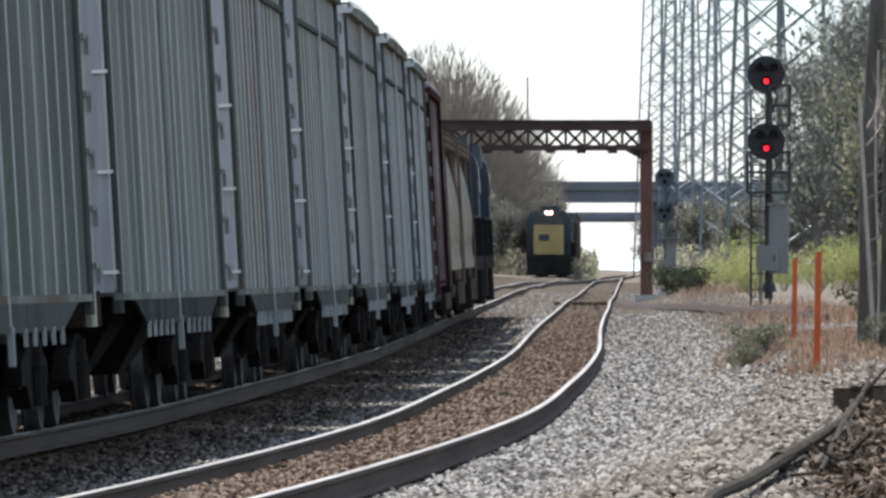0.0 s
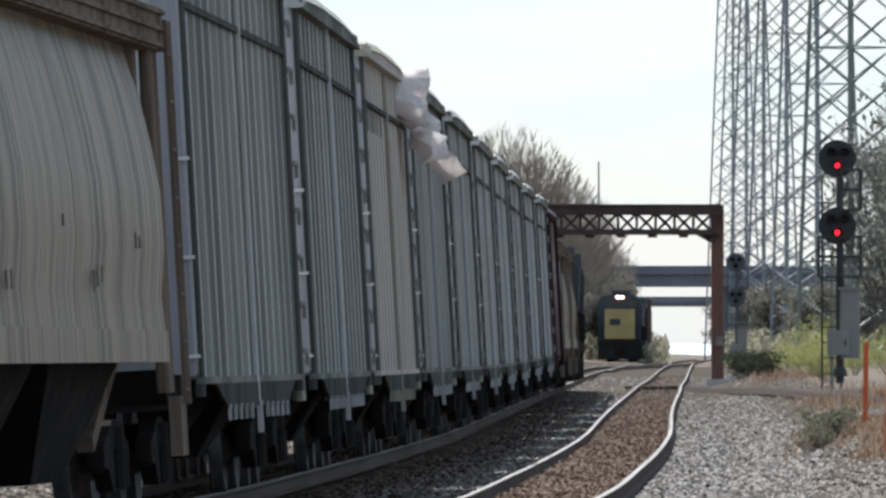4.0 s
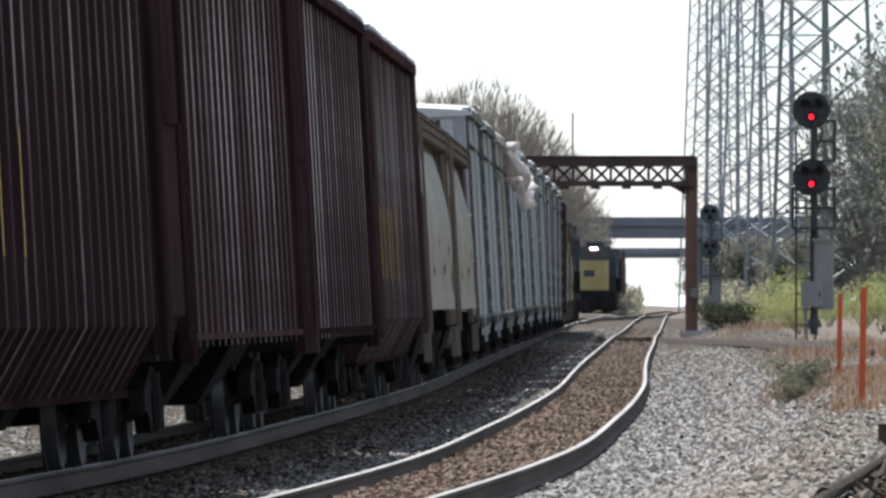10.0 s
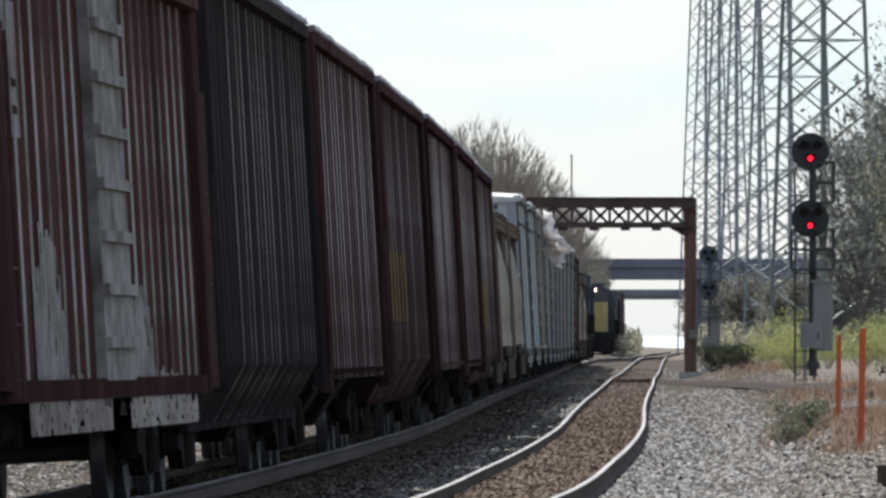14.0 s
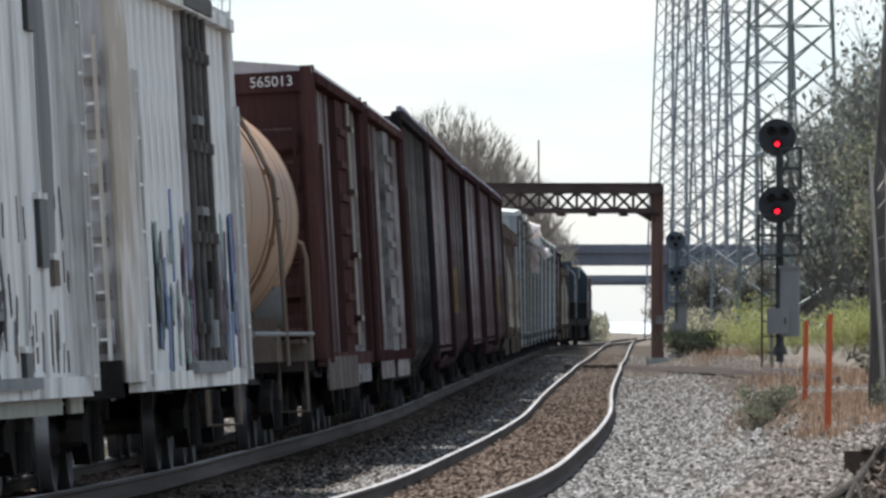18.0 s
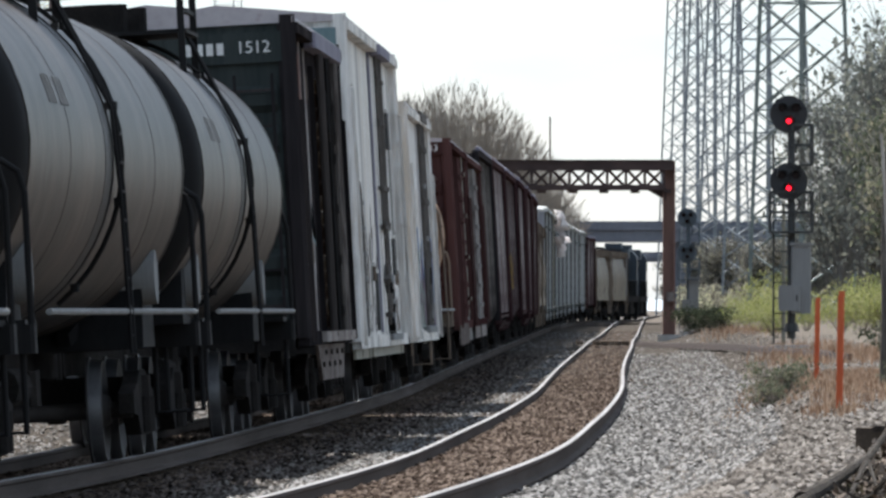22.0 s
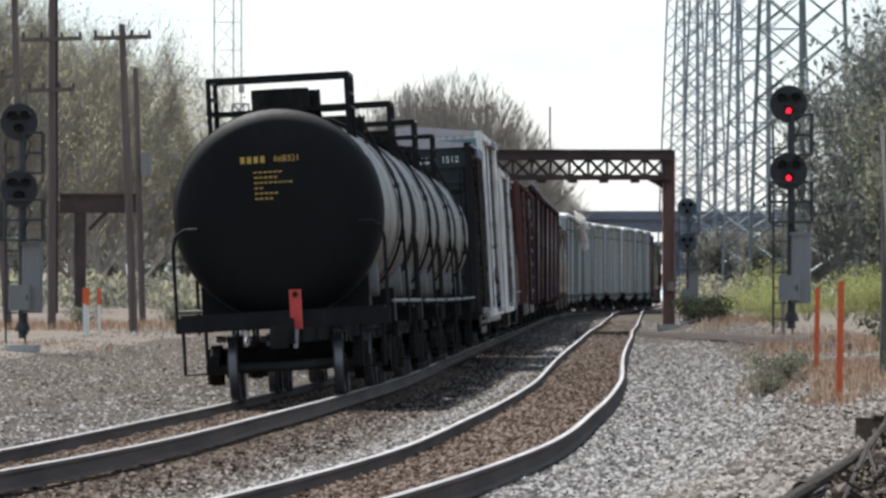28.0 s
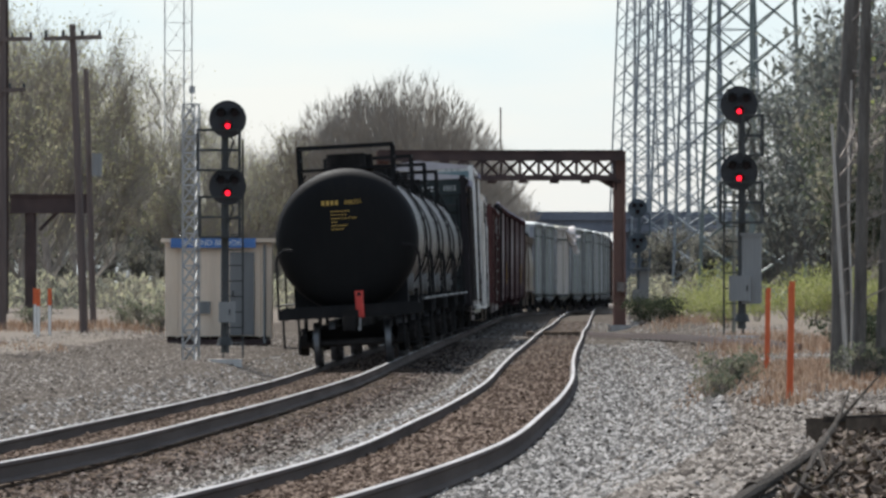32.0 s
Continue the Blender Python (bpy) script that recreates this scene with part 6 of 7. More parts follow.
def stones():
    rng = np.random.default_rng(7)
    table_y = np.arange(20, 720, 1.0)
    mid = np.array([east(y) for y in table_y])
    gap = np.array([apart(y) for y in table_y])

    def spots(n, lo, hi, d0, d1, empty, near=1.0, sink=.0):
        u = rng.random(n)
        y = 1 / (1 / lo + u * (1 / hi - 1 / lo)) if near else lo + u * (hi - lo)
        d = rng.uniform(d0, d1, n)
        x = np.interp(y, table_y, mid) + (np.interp(y, table_y, gap) if empty else 0) + d
        z = np.array([land(a, b) for a, b in zip(x, y)])
        return np.c_[x, y, z + rng.uniform(-.012, .032, n) - sink]

    # between the rails, up to the tie tops; beside the train's rail, dark for its shadow
    scatter("rusty_ballast", "rust-brown ballast stones between the rails", STONE_RUST, np.vstack([spots(36000, 50, 330, -.70, .70, True, sink=-.02), spots(2500, 330, 520, -.7, .7, True, near=0, sink=-.03), spots(26000, 50, 330, -.70, .70, False, sink=-.045),
            spots(7000, 60, 300, .8, 1.7, False)]), .017, .036, 1)
    # the train's shadow strip is put into these darker stones
    scatter("oily_ballast", "ballast beside the train's track, darkened for the train's shadow", STONE_DARK, np.vstack([spots(15000, 60, 330, .8, 2.1, False), spots(4000, 60, 330, -.7, .7, False, sink=-.02)]), .019, .042, 4)
    scatter("grey_ballast", "grey crushed-stone ballast beside the tracks", STONE, np.vstack([spots(20000, 50, 330, -1.45, -.80, True), spots(60000, 40, 330, .80, 2.9, True), spots(5000, 330, 520, -3.5, 4.5, True, near=0), spots(9000, 62, 330, -2.4, -.80, False)]), .018, .042, 2)
    scatter("tan_gravel", "tan and grey gravel on the banks", STONE_TAN, np.vstack([spots(84000, 33, 300, 1.8, 6.5, True), spots(46000, 75, 330, -9.5, -1.6, False), spots(9000, 62, 330, 1.6, 2.7, False)]), .012, .034, 3)


stones()


# ---- ties ----
def ties():
    tm = Shape().box((0, 0, -.10), (2.55, .21, .18), cut=.02).mesh("tie")
    for k, tr in enumerate(tracks):
        for i in range(300):
            y = 62 + i * .56
            m = pose(east(y) + (apart(y) if k else 0), y, rise(y) - .165 - (0 if k else sag(y)), 0, 0, -math.degrees(math.atan2(east(y + 1) - east(y - 1), 2)))
            part("tie", tm, WOOD_TIE, tr, at=m)


ties()


# ---- trees and brush ----
def limb(s, a, d, length, r, depth, rng, tips, spread, up):
    """Grows a tapering limb and its branches; gathers the tips."""
    p, q = Vector(a), Vector(d).normalized()
    n = 3 if depth else 2
    for i in range(n):
        q = (q + Vector((rng.gauss(0, .07), rng.gauss(0, .07), rng.gauss(0, .04) + up))).normalized()
        e = p + q * (length / n)
        s.tube(p, e, r * (1 - .28 * i), r * (1 - .28 * (i + 1)), 5 if depth > 1 else 3, False)
        if depth > 0 and (i > 0 or depth > 2):
            for k in range(3 if depth > 1 else 4):
                w = (q + Vector((rng.gauss(0, spread), rng.gauss(0, spread), rng.uniform(-.2, .5)))).normalized()
                limb(s, p + (e - p) * rng.random(), w, length * rng.uniform(.45, .7), r * .5, depth - 1, rng, tips, spread, up)
        p = e
    tips.append(p)


def grow_tree(name, label, h, seed, leaf=None, count=0, size=.2, spread=.75, trunk=.38, bark=BARK, dome=1.0, twigs=2600, arms=4, twig=None):
    rng = random.Random(seed)
    t = thing(name, label, "tree")
    tr, cr, tips = Shape(), Shape(), []
    p = Vector((0, 0, -.5))
    lean = Vector((rng.gauss(0, .05), rng.gauss(0, .05), 1)).normalized()
    n = 6
    r = h * .022 * (trunk / .38)
    for i in range(n):
        e = p + (lean + Vector((rng.gauss(0, .05), rng.gauss(0, .05), 0))) * (h * .66 / n)
        tr.tube(p, e, r * (1 - .13 * i), r * (1 - .13 * (i + 1)), 8, False)
        if i >= 1:
            for k in range(arms):
                a = rng.uniform(0, 2 * math.pi)
                limb(cr, p + (e - p) * rng.random(), (math.cos(a) * spread, math.sin(a) * spread, rng.uniform(.5, 1.1)), h * rng.uniform(.20, .34) * dome, r * .42 * (1 - .1 * i), 2, rng, tips, .45, .12)
        p = e
    part("trunk", tr, bark, t, smooth=True)
    spray = cr
    for k in range(twigs):
        a = rng.choice(tips)
        d = Vector((rng.gauss(0, .4), rng.gauss(0, .4), rng.uniform(.4, 1.2))).normalized()
        b = a + d * rng.uniform(.4, 1.3) * h / 15
        spray.spike(a + Vector((rng.gauss(0, .2), rng.gauss(0, .2), rng.gauss(0, .2))), b, .015)
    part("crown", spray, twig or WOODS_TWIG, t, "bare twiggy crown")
    if leaf:
        lv = Shape()
        for k in range(count):
            a = rng.choice(tips) + Vector((rng.gauss(0, .55), rng.gauss(0, .55), rng.gauss(0, .5))) * h / 14
            m = Euler((rng.uniform(0, 6.3), rng.uniform(0, 6.3), rng.uniform(0, 6.3))).to_matrix()
            w = size * rng.uniform(.6, 1.3)
            lv.add([a + m @ Vector(q) for q in ((-w, 0, 0), (0, -w * .5, 0), (w, 0, w * .2), (0, w * .5, 0))], [(0, 1, 2, 3)])
        part("foliage", lv, leaf, t)
    return t


def grow_dome(name, label, h, seed, clumps=90, fuzz=6000):
    """A broad bare tree: limbs fan out from the fork to a rounded crown of fine upright twigs in bunches."""
    rng = random.Random(seed)
    t = thing(name, label, "tree")
    tr, cr = Shape(), Shape()
    tr.tube((0, 0, -.5), (0, 0, h * .22), h * .03, h * .022, 9, False)
    part("trunk", tr, BARK, t, smooth=True)
    for c in range(clumps):
        a = rng.uniform(0, 2 * math.pi)
        e = math.acos(1 - rng.random() * .95)
        d = Vector((math.sin(e) * math.cos(a), math.sin(e) * math.sin(a), math.cos(e)))
        base = Vector((0, 0, h * rng.uniform(.12, .22)))
        tip = Vector((d.x * h * .50, d.y * h * .50, h * (.24 + .66 * d.z ** .8))) * rng.uniform(.86, 1)
        mid = base.lerp(tip, .5) + Vector((d.x, d.y, -.2)) * h * .05
        cr.tube(base, mid, h * .006, h * .004, 4, False).tube(mid, tip, h * .004, h * .0015, 3, False)
    for k in range(fuzz):
        a = rng.uniform(0, 2 * math.pi)
        e = math.acos(1 - rng.random())
        d = Vector((math.sin(e) * math.cos(a), math.sin(e) * math.sin(a), math.cos(e)))
        rad = rng.uniform(.35, 1) ** .5 * (.93 + .10 * noise.noise(d * 5))
        if noise.noise(d * 7 + Vector((seed, 0, rad * 3))) > .34:
            continue
        p = Vector((d.x * h * .47 * rad, d.y * h * .47 * rad, h * (.16 + .74 * d.z * rad)))
        w = (d * .6 + Vector((rng.gauss(0, .2), rng.gauss(0, .2), .9))).normalized()
        for j in range(3):
            v = (w + Vector((rng.gauss(0, .22), rng.gauss(0, .22), 0))).normalized()
            cr.spike(p, p + v * h * rng.uniform(.03, .075), .021)
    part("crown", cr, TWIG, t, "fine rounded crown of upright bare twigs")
    return t


def plant(tree, spots, label=""):
    for k, (px, ppm, scale) in enumerate(spots):
        x, y, z = place(px, ppm)
        m = pose(x, y, z, 0, 0, (k * 77 + px * 13) % 360) @ Matrix.Scale(scale, 4)
        if k:
            copy_thing(tree, m)
        else:
            tree.matrix_basis = m


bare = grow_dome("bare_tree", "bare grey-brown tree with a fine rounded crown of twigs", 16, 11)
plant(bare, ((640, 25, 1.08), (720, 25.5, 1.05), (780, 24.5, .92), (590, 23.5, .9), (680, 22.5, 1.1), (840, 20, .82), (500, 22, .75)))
spring = grow_tree("spring_tree", "thin tree with sparse yellow-green spring leaves", 14, 23, LEAF_SPRING, 4200, .075, twigs=1800, twig=TWIG)
plant(spring, ((30, 32, 1.06), (95, 33, 0.88), (170, 32, .95), (320, 30, .72), (395, 29, .62), (455, 27, .72), (510, 25, .78), (-30, 35, 1.06), (-110, 38, 1.00), (-190, 38, 1.00), (130, 28, 1.06), (60, 29, 1.14), (350, 26, .8), (430, 24, .85), (560, 24, .7), (200, 27, 1.06), (270, 26, 1.00), (105, 26, 1.19), (10, 27, 1.19)))
dusk = grow_tree("woodland_tree", "dull dark woodland tree with sparse grey-green leaves", 13, 37, WOODS_LEAF, 2600, .17, twigs=1600, twig=DARK_TWIG, bark=DARK_TWIG)
plant(dusk, ((1405, 40, .80), (1475, 46, .95), (1540, 50, 1.0), (1600, 52, 1.05), (1440, 34, .9), (1500, 38, 1.05), (1580, 40, 1.3), (1680, 50, 1.2), (1360, 33, .55), (1550, 44, 1.1), (75, 27, .85), (185, 26, .9), (245, 27, .7), (10, 27, .95), (-90, 28, 1.0), (300, 25, .7)))
thicket = grow_tree("thicket_tree", "low dark tree along the far line", 8, 41, HAZY_BRUSH, 2200, .22, dome=1.2, twigs=500, arms=2)
plant(thicket, ((905, 25, .72), (870, 25, .8), (935, 23.5, .66), (830, 26, .8), (790, 27, .9), (745, 27, .9), (1185, 31, .72), (1225, 31, .72), (1265, 32, .7), (1310, 32, .72), (1165, 28, .72),
                (1150, 25, .7), (1205, 27, .75), (1245, 28, .75), (1290, 31, .72), (1340, 31, .75), (1385, 32, .75), (1430, 33, .75), (1480, 33, .8), (1530, 34, .8), (1570, 34, .8),
                (20, 30, .62), (70, 31, .6), (120, 30, .62), (180, 31, .6), (240, 30, .6), (300, 29, .58), (360, 28, .58), (420, 27, .6), (480, 26, .6), (540, 26, .6), (600, 26, .6), (-40, 31, .62), (-110, 32, .62), (-190, 32, .62), (660, 26, .6), (700, 26, .6),
                (1098, 17, .9), (1120, 18, 1.0), (1160, 20, 1.0), (1205, 20, 1.05), (1250, 20, 1.0), (1300, 20, 1.05), (1350, 21, 1.0), (1400, 21, 1.05), (1450, 21, 1.0), (1500, 21, 1.05), (1555, 21, 1.0)))
pine = grow_tree("evergreen_tree", "dark evergreen tree at the edge of the bank", 12, 53, LEAF_DARK, 5200, .17, spread=.9, twigs=600)
plant(pine, ((1535, 60, .62), (1600, 60, .8)))


def shrub(name, label, w, h, n, mat, seed, size=.08, stems=14):
    rng = random.Random(seed)
    t = thing(name, label, "shrub")
    st, lv = Shape(), Shape()
    ends = []
    for k in range(stems):
        a = rng.uniform(0, 6.3)
        e = Vector((math.cos(a) * w * rng.uniform(.1, .5), math.sin(a) * w * rng.uniform(.1, .5), h * rng.uniform(.45, 1)))
        m = e * .5 + Vector((rng.gauss(0, .05), rng.gauss(0, .05), 0))
        st.tube((0, 0, -.1), m, .018, .012, 5, False).tube(m, e, .012, .005, 4, False)
        ends += [m, e]
        for j in range(4):
            f = e + Vector((rng.gauss(0, w * .14), rng.gauss(0, w * .14), rng.gauss(0, h * .12)))
            st.tube(m, f, .008, .003, 3, False)
            ends.append(f)
    for k in range(n):
        a = rng.choice(ends) + Vector((rng.gauss(0, w * .09), rng.gauss(0, w * .09), rng.gauss(0, h * .09)))
        a.z = max(.03, a.z)
        m = Euler((rng.uniform(0, 6.3), rng.uniform(0, 6.3), rng.uniform(0, 6.3))).to_matrix()
        q = size * rng.uniform(.6, 1.4)
        lv.add([a + m @ Vector(c) for c in ((-q, 0, 0), (0, -q * .45, 0), (q, 0, q * .2), (0, q * .45, 0))], [(0, 1, 2, 3)])
    part("stem", st, BARK, t)
    part("foliage", lv, mat, t)
    return t


bright = shrub("bright_shrub", "yellow-green spring shrub in the brush", 2.6, 1.9, 2400, LEAF_BRIGHT, 5, .05)
plant(bright, ((1265, 58, .8), (1235, 54, .7), (1300, 60, .75), (1440, 62, .85), (1490, 62, .9), (1400, 60, .8), (1540, 62, .9), (1340, 56, .65), (1215, 48, .6), (1285, 66, .6), (1580, 66, .9), (1465, 56, 1.0)))
dim = shrub("dark_shrub", "dense dark green bush by the gantry foot", 1.7, 1.15, 1500, LEAF_DEEP, 6, .06)
plant(dim, ((1136, 47, .85), (1166, 50, .9), (1186, 54, .7), (1510, 110, .7), (1530, 120, .6)))
olive = shrub("olive_shrub", "low olive-brown bush in dry grass", .85, .52, 700, LEAF_DARK, 8, .035)
plant(olive, ((1290, 138, .85), (1262, 142, .7), (1530, 150, .9), (280, 62, 1.4), (255, 60, 1.6), (220, 58, 1.2), (60, 60, 1.3)))


def grass(name, label, patches, seed):
    rng = random.Random(seed)
    s = Shape()
    for px0, px1, p0, p1, n, h in patches:
        for k in range(n):
            ppm = 1 / rng.uniform(1 / p1, 1 / p0)
            px = rng.uniform(px0, px1)
            x, y, z = place(px, ppm)
            edge = min(1, (px - px0) / 90, (p1 - ppm) / (p1 - p0) * 3, (ppm - p0) / (p1 - p0) * 3)
            if noise.noise((x * 2.2, y * .16, 5)) * .8 + edge - .42 < rng.random() * .7:
                continue
            a = rng.uniform(0, 3.2)
            dx, dy = math.cos(a) * .012, math.sin(a) * .012
            b = Vector((rng.gauss(0, .12), rng.gauss(0, .12), rng.uniform(.4, 1))) * h
            s.add([(x - dx, y - dy, z - .03), (x + dx, y + dy, z - .03), (x + b.x * .5 + dx * .7, y + b.y * .5, z + b.z * .6), (x + b.x, y + b.y, z + b.z)], [(0, 1, 2), (0, 2, 3)])
    tagged(part(name, s, STRAW), label, "grass", kind="stuff")


grass("dry_grass", "dry straw-coloured grass on the bank", ((1180, 1480, 108, 150, 8000, .13), (1290, 1640, 112, 190, 10000, .15), (1220, 1600, 70, 110, 7000, .30), (1110, 1300, 45, 66, 2400, .35),
                                                         (-260, 290, 52, 66, 7000, .32), (-260, 120, 74, 84, 1500, .10)), 3)


def undergrowth():
    """Tangled brush along the foot of the woods."""
    rng = random.Random(31)
    s = Shape()
    for px0, px1, p0, p1, n, top in ((-300, 700, 27, 36, 15000, 2.6), (700, 1010, 22, 26, 7000, 3.0), (1112, 1700, 24, 33, 15000, 3.0)):
        for k in range(n):
            ppm = rng.uniform(p0, p1)
            px = rng.uniform(px0, px1)
            x, y, z = place(px, ppm)
            hh = top * (.55 + .45 * noise.noise((px * .02, ppm * .4, 4))) * rng.random() ** .7
            m = Euler((rng.uniform(0, 6.3), rng.uniform(0, 6.3), rng.uniform(0, 6.3))).to_matrix()
            w = rng.uniform(.12, .34)
            a = Vector((x, y, z + hh))
            s.add([a + m @ Vector(q) for q in ((-w, 0, 0), (0, -w * .3, 0), (w, 0, w * .2), (0, w * .3, 0))], [(0, 1, 2, 3)])
    tagged(part("undergrowth", s, BRUSH), "grey-brown tangled undergrowth along the woods", "undergrowth", kind="stuff")


undergrowth()


def weeds():
    """Dull weeds and dead stalks on the bank past the fallen branch."""
    rng = random.Random(19)
    s = Shape()
    for k in range(12000):
        ppm = rng.uniform(215, 400)
        low = 530 + .93 * ppm
        px = 1385 + max(0, (868 - low) / 1.02) + abs(rng.gauss(0, 110))
        x, y, z = place(px, ppm)
        if noise.noise((x * 5, y * .6, 2)) + rng.uniform(-.25, .35) < 0:
            continue
        a = rng.uniform(0, 3.2)
        dx, dy = math.cos(a) * .0035, math.sin(a) * .0035
        h = rng.uniform(.015, .06) * (2.2 if k % 17 == 0 else 1)
        b = Vector((rng.gauss(0, .35), rng.gauss(0, .35), 1)) * h
        s.add([(x - dx, y - dy, z - .02), (x + dx, y + dy, z - .02), (x + b.x * .5 + dx * .7, y + b.y * .5, z + b.z * .6), (x + b.x, y + b.y, z + b.z)], [(0, 1, 2), (0, 2, 3)])
    tagged(part("weeds", s, WEED), "dull brown-green weeds on the bank", "weeds", kind="stuff")


weeds()


# ---- trunks and dead wood on the bank ----
def ring(s, pts, radii, n):
    """One closed skin through the points of a trunk."""
    k = len(s.v)
    for p, r in zip(pts, radii):
        s.v += [(p.x + r * math.cos(a * 2 * math.pi / n), p.y + r * math.sin(a * 2 * math.pi / n), p.z) for a in range(n)]
    for i in range(len(pts) - 1):
        s.f += [(k + i * n + j, k + i * n + (j + 1) % n, k + (i + 1) * n + (j + 1) % n, k + (i + 1) * n + j) for j in range(n)]
    s.f += [tuple(k + (len(pts) - 1) * n + j for j in range(n))]


def near_tree():
    t = thing("sapling", "slim grey tree trunk with a pale vine and few twigs", "tree", place(1488, 142.0))
    rng = random.Random(4)
    s = Shape()
    pts = [Vector((0, 0, -.2)), Vector((.01, 0, .9)), Vector((.0, .02, 2.0)), Vector((.06, 0, 3.2)), Vector((.13, .02, 4.4)), Vector((.2, 0, 5.6))]
    ring(s, pts, [.15, .125, .115, .108, .10, .09], 12)
    part("trunk", s, TRUNK_GREY, t, smooth=True)
    v = Shape()
    for k in range(14):
        a, b = k / 14 * 3.6 + .1, (k + 1) / 14 * 3.6 + .1
        v.tube((.11 + .02 * math.sin(a * 2), -.10, a), (.11 + .02 * math.sin(b * 2), -.10, b), .018, .016, 6, False)
    part("vine", v, BARK_PALE, t, "pale twisting vine")
    tw = Shape()
    tips = []
    for k in range(14):
        z = rng.uniform(1.6, 5.0)
        a = rng.uniform(-1.3, 1.3)
        limb(tw, (.1, 0, z), (math.cos(a), math.sin(a) * .6, rng.uniform(-.1, .8)), rng.uniform(.5, 1.3), .018, 1, rng, tips, .5, .03)
    part("crown", tw, BARK, t)
    lv = Shape()
    for k in range(60):
        a = rng.choice(tips) + Vector((rng.gauss(0, .08), rng.gauss(0, .08), rng.gauss(0, .08)))
        q = rng.uniform(.015, .035)
        lv.add([a + Vector((-q, 0, 0)), a + Vector((0, 0, -q)), a + Vector((q, .01, 0)), a + Vector((0, 0, q))], [(0, 1, 2, 3)])
    part("foliage", lv, LEAF_BRIGHT, t)
    for k, (px, ppm, h, lean, r, m) in enumerate(((1519, 150, 5.5, .02, .085, TRUNK_GREY), (1500, 146, 3.2, -.06, .03, BARK_PALE), (1560, 150, 5.5, .04, .1, TRUNK_GREY))):
        o = thing("sapling", ("slim dark sapling trunk", "pale broken sapling leaning on a trunk", "rough dark trunk wound with vines")[k] + " on the bank", "tree", place(px, ppm))
        st = Shape()
        ring(st, [Vector((lean * h * q / 6, .03 * math.sin(q), h * q / 6 - .1)) for q in range(7)], [r * (1 - .05 * q) for q in range(7)], 9)
        part("trunk", st, m, o, smooth=True)
        br, tp = Shape(), []
        for i in range(7):
            a = rng.uniform(-1.2, 1.2)
            limb(br, (lean * h * .5, 0, rng.uniform(.8, h)), (math.cos(a), math.sin(a), .4), rng.uniform(.4, 1.1), .014, 1, rng, tp, .5, .02)
        part("crown", br, BARK, o)


near_tree()


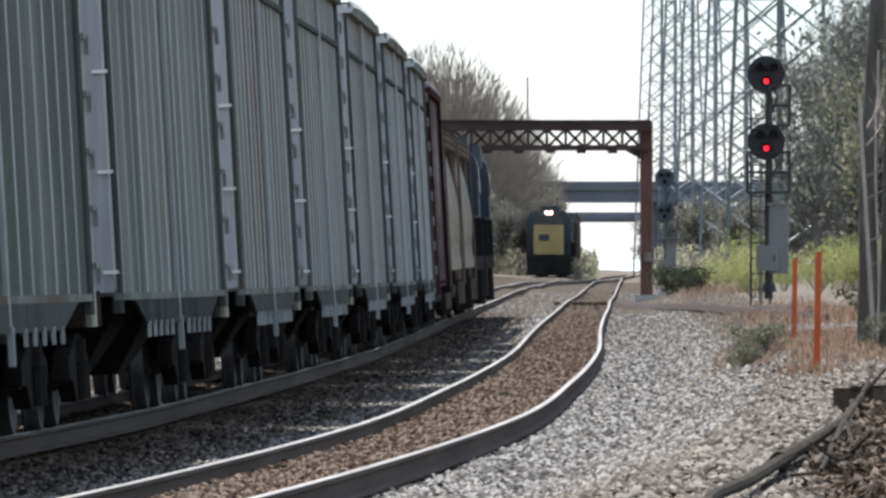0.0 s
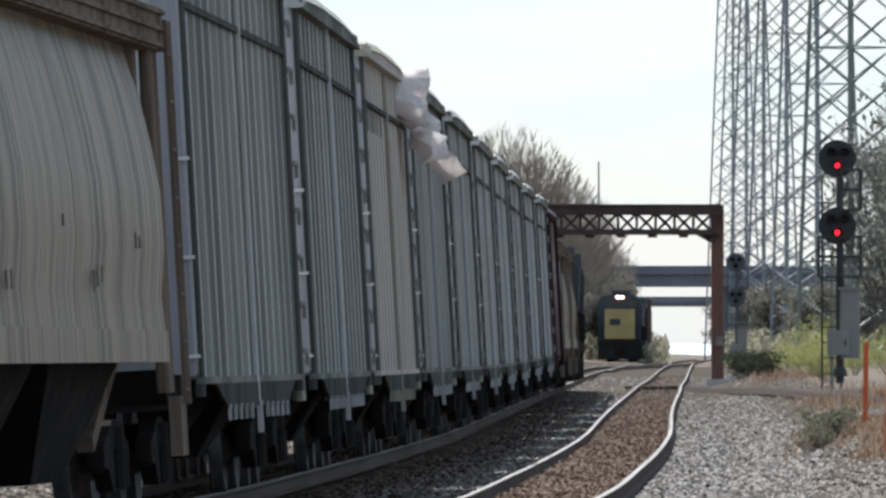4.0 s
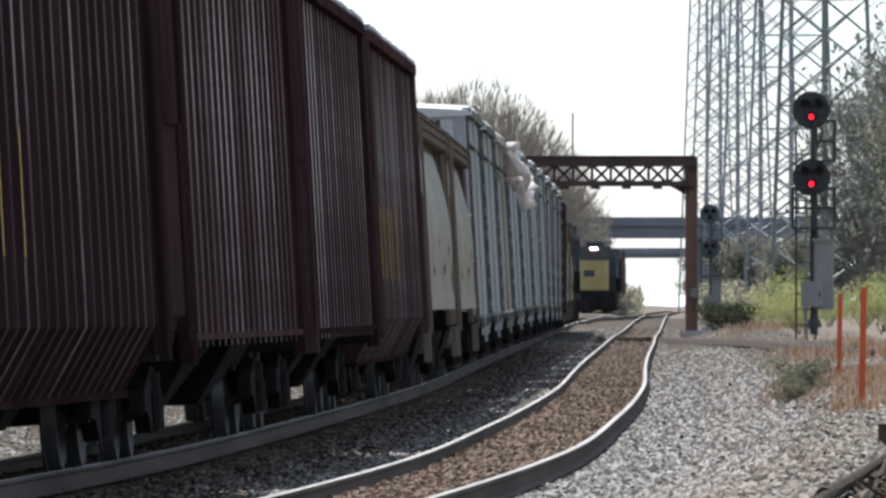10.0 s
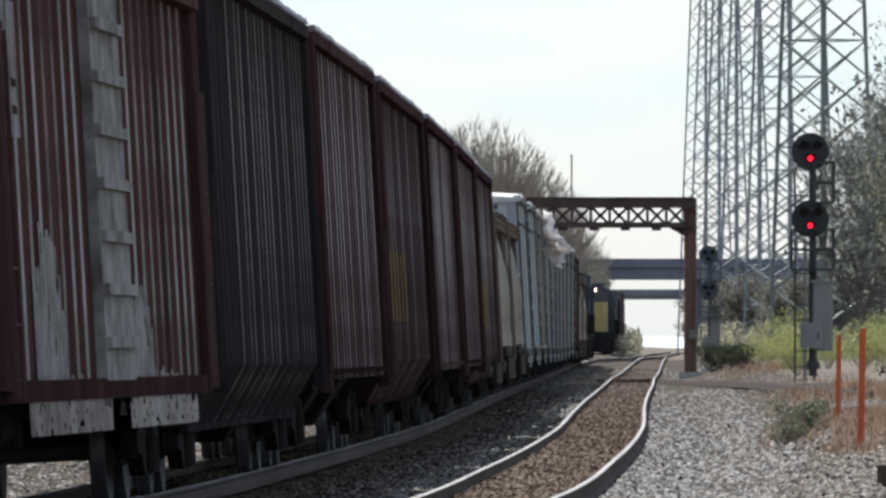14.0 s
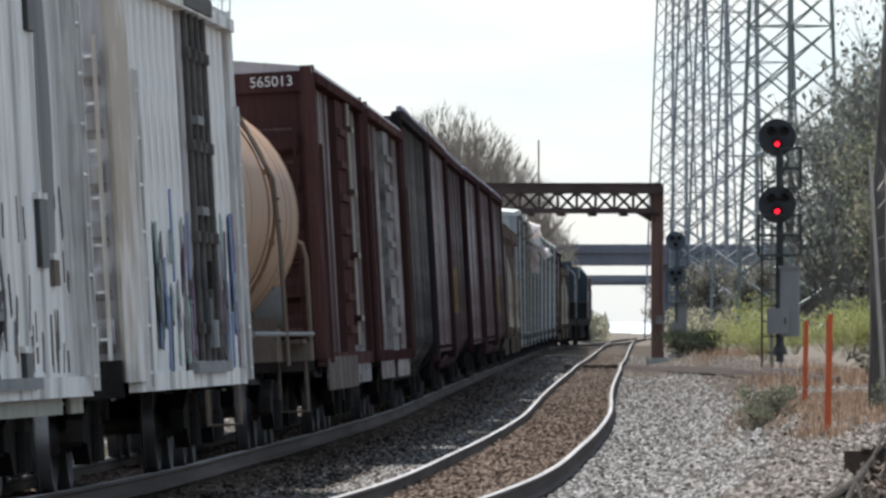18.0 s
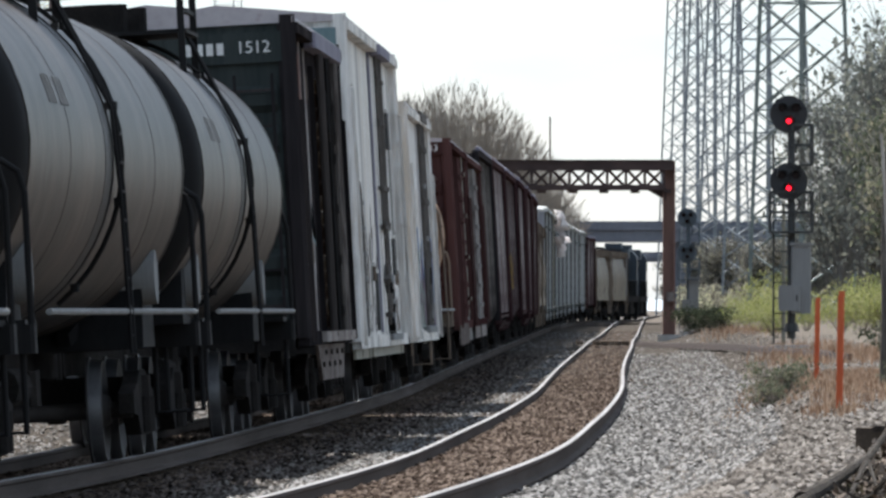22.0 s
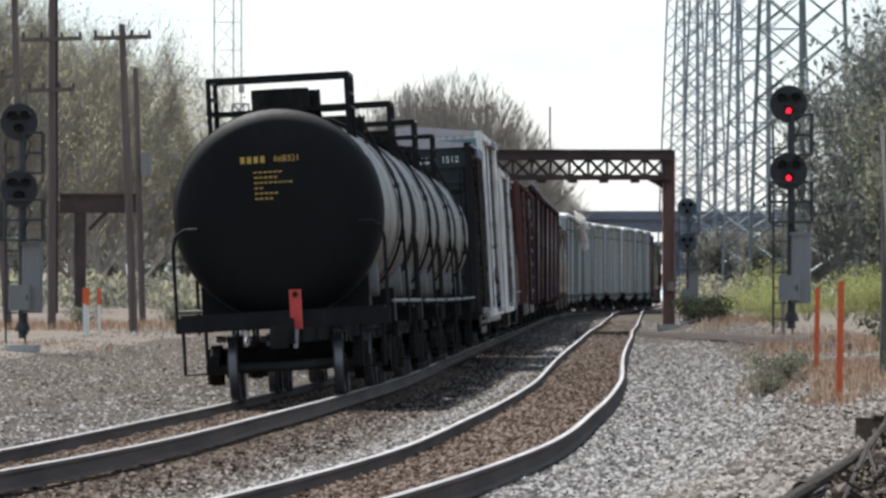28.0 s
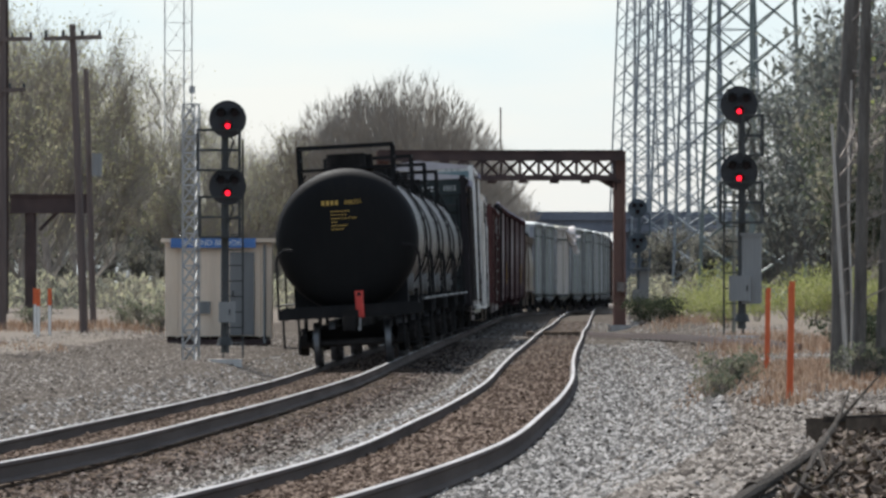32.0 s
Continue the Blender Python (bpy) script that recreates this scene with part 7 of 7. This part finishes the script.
def dead_wood():
    # a long fallen branch, a squared old timber and a tangle of sticks
    def at(px, py, ppm):
        return Vector(((px - 784) / ppm, 18600 / ppm, 1.38 - (py - 530) / ppm))
    b = thing("fallen_branch", "long dark fallen branch with a broken end, lying on gravel", "branch")
    pts = [at(1330, 868, 384), at(1390, 834, 346), at(1447, 795, 318), at(1478, 752, 304), at(1504, 690, 296)]
    s = Shape()
    for k in range(4):
        s.tube(pts[k], pts[k + 1], (.042, .033, .026, .016)[k], (.033, .026, .016, .007)[k], 9, k == 0)
    part("stem", s, LOG, b, smooth=True)
    part("root_knot", Shape().tube(at(1322, 866, 384), at(1336, 892, 384), .050, .030, 9).tube(at(1318, 874, 388), at(1302, 880, 388), .030, .012, 7), LOG, b, "knotted broken root end", smooth=True)
    part("side_branch", Shape().tube(pts[2], at(1405, 885, 404), .018, .009, 7), LOG, b)
    part("side_branch", Shape().tube(pts[2], at(1470, 860, 372), .014, .007, 6), LOG, b)
    part("side_branch", Shape().tube(pts[3], at(1560, 660, 300), .012, .005, 6), LOG, b)
    c = thing("fallen_branch", "crooked dark fallen branch lying on gravel", "branch")
    q = [at(1120, 1005, 540), at(1180, 965, 494), at(1215, 930, 455), at(1275, 905, 426), at(1345, 862, 378)]
    s = Shape()
    for k in range(4):
        s.tube(q[k], q[k + 1], (.018, .024, .026, .03)[k], (.024, .026, .03, .03)[k], 8, False)
    part("stem", s, LOG, c, smooth=True)
    part("side_branch", Shape().tube(q[2], at(1190, 985, 520), .016, .007, 6), LOG, c)
    ti = thing("old_timber", "squared old timber, split and weathered", "timber")
    part("beam", Shape().beam(at(1462, 760, 262), at(1660, 752, 256), .30, .15), WOOD_TIE, ti)
    part("split_face", Shape().beam(at(1464, 742, 263), at(1660, 734, 257), .06, .04), LOG, ti)
    rng = random.Random(12)
    for k in range(40):
        px, py = rng.uniform(1400, 1600), rng.uniform(780, 890)
        if py < 850 - (px - 1420) * .45:
            py = 850 - (px - 1420) * .45 + rng.uniform(0, 40)
        o = thing("dead_stick", "dry dead stick in the brush pile", "stick", group="brush pile sticks")
        a = at(px, py, (py - 530) / .90)
        d = Vector((rng.gauss(0, .2), rng.gauss(0, .5), rng.gauss(.0, .06)))
        m = a + d * .5 + Vector((rng.gauss(0, .03), 0, rng.gauss(0, .03)))
        r = rng.uniform(.004, .012)
        part("stick", Shape().tube(a - d * .4, m, r, r * .8, 6).tube(m, a + d, r * .8, r * .4, 6), LOG if k % 7 else BARK, o)
    litter = Shape()
    for k in range(5200):
        px, py = rng.gauss(1540, 75), rng.uniform(735, 960)
        if px < 1440 - (py - 800) * .75:
            continue
        ppm = (py - 530) / .93
        x, y = (px - 784) / ppm, 18600 / ppm
        z = land(x, y) + abs(rng.gauss(0, .04)) + .02
        m = Euler((rng.uniform(-.8, .8), rng.uniform(-.8, .8), rng.uniform(0, 6.3))).to_matrix()
        q = rng.uniform(.015, .05)
        litter.add([Vector((x, y, z)) + m @ Vector(c) for c in ((-q, 0, 0), (0, -q * .5, 0), (q, 0, q * .3), (0, q * .5, 0))], [(0, 1, 2, 3)])
    tagged(part("leaf_litter", litter, LITTER), "dark leaf litter and bark bits under dead wood", "leaf litter", kind="stuff")


dead_wood()


# ---- how the train runs ----
SPEED, TAIL = 17.85, 113.3


def car_pose(y, half):
    """A car's pose with its middle at y, riding with both its trucks on the curve."""
    xa, xb = east(y - half), east(y + half)
    za, zb = rise(y - half) - sag(y - half), rise(y + half) - sag(y + half)
    yaw = -math.degrees(math.atan2(xb - xa, 2 * half))
    lean = -math.degrees(math.atan2(cant(y), GAUGE))
    pitch = math.degrees(math.atan2(zb - za, 2 * half))
    return pose((xa + xb) / 2, y, (za + zb) / 2, pitch, 0, yaw) @ pose(0, 0, 0, 0, lean, 0)


def motions():
    for car, a, b in CARS:
        walk(car, [(float(t), car_pose(TAIL + SPEED * (t - 26) + (a + b) / 2, (b - a) * .36)) for t in range(33)])
    for i, ob in enumerate(FLAPS):
        rows = []
        for k in range(129):
            t = k * .25
            rx = 26 * math.sin(4.1 * t + 1.9 * i) + 12 * math.sin(9.7 * t + i)
            ry = -18 + 16 * math.sin(3.3 * t + 2.3 * i)
            rz = 24 * math.sin(2.7 * t + i)
            rows.append((t, pose(1.72, 4.9 + .5 * i + .12 * math.sin(5 * t + i), 5.10 - .42 * i + .1 * math.sin(6.1 * t + i), rx, ry, rz)))
        walk(ob, rows)


motions()
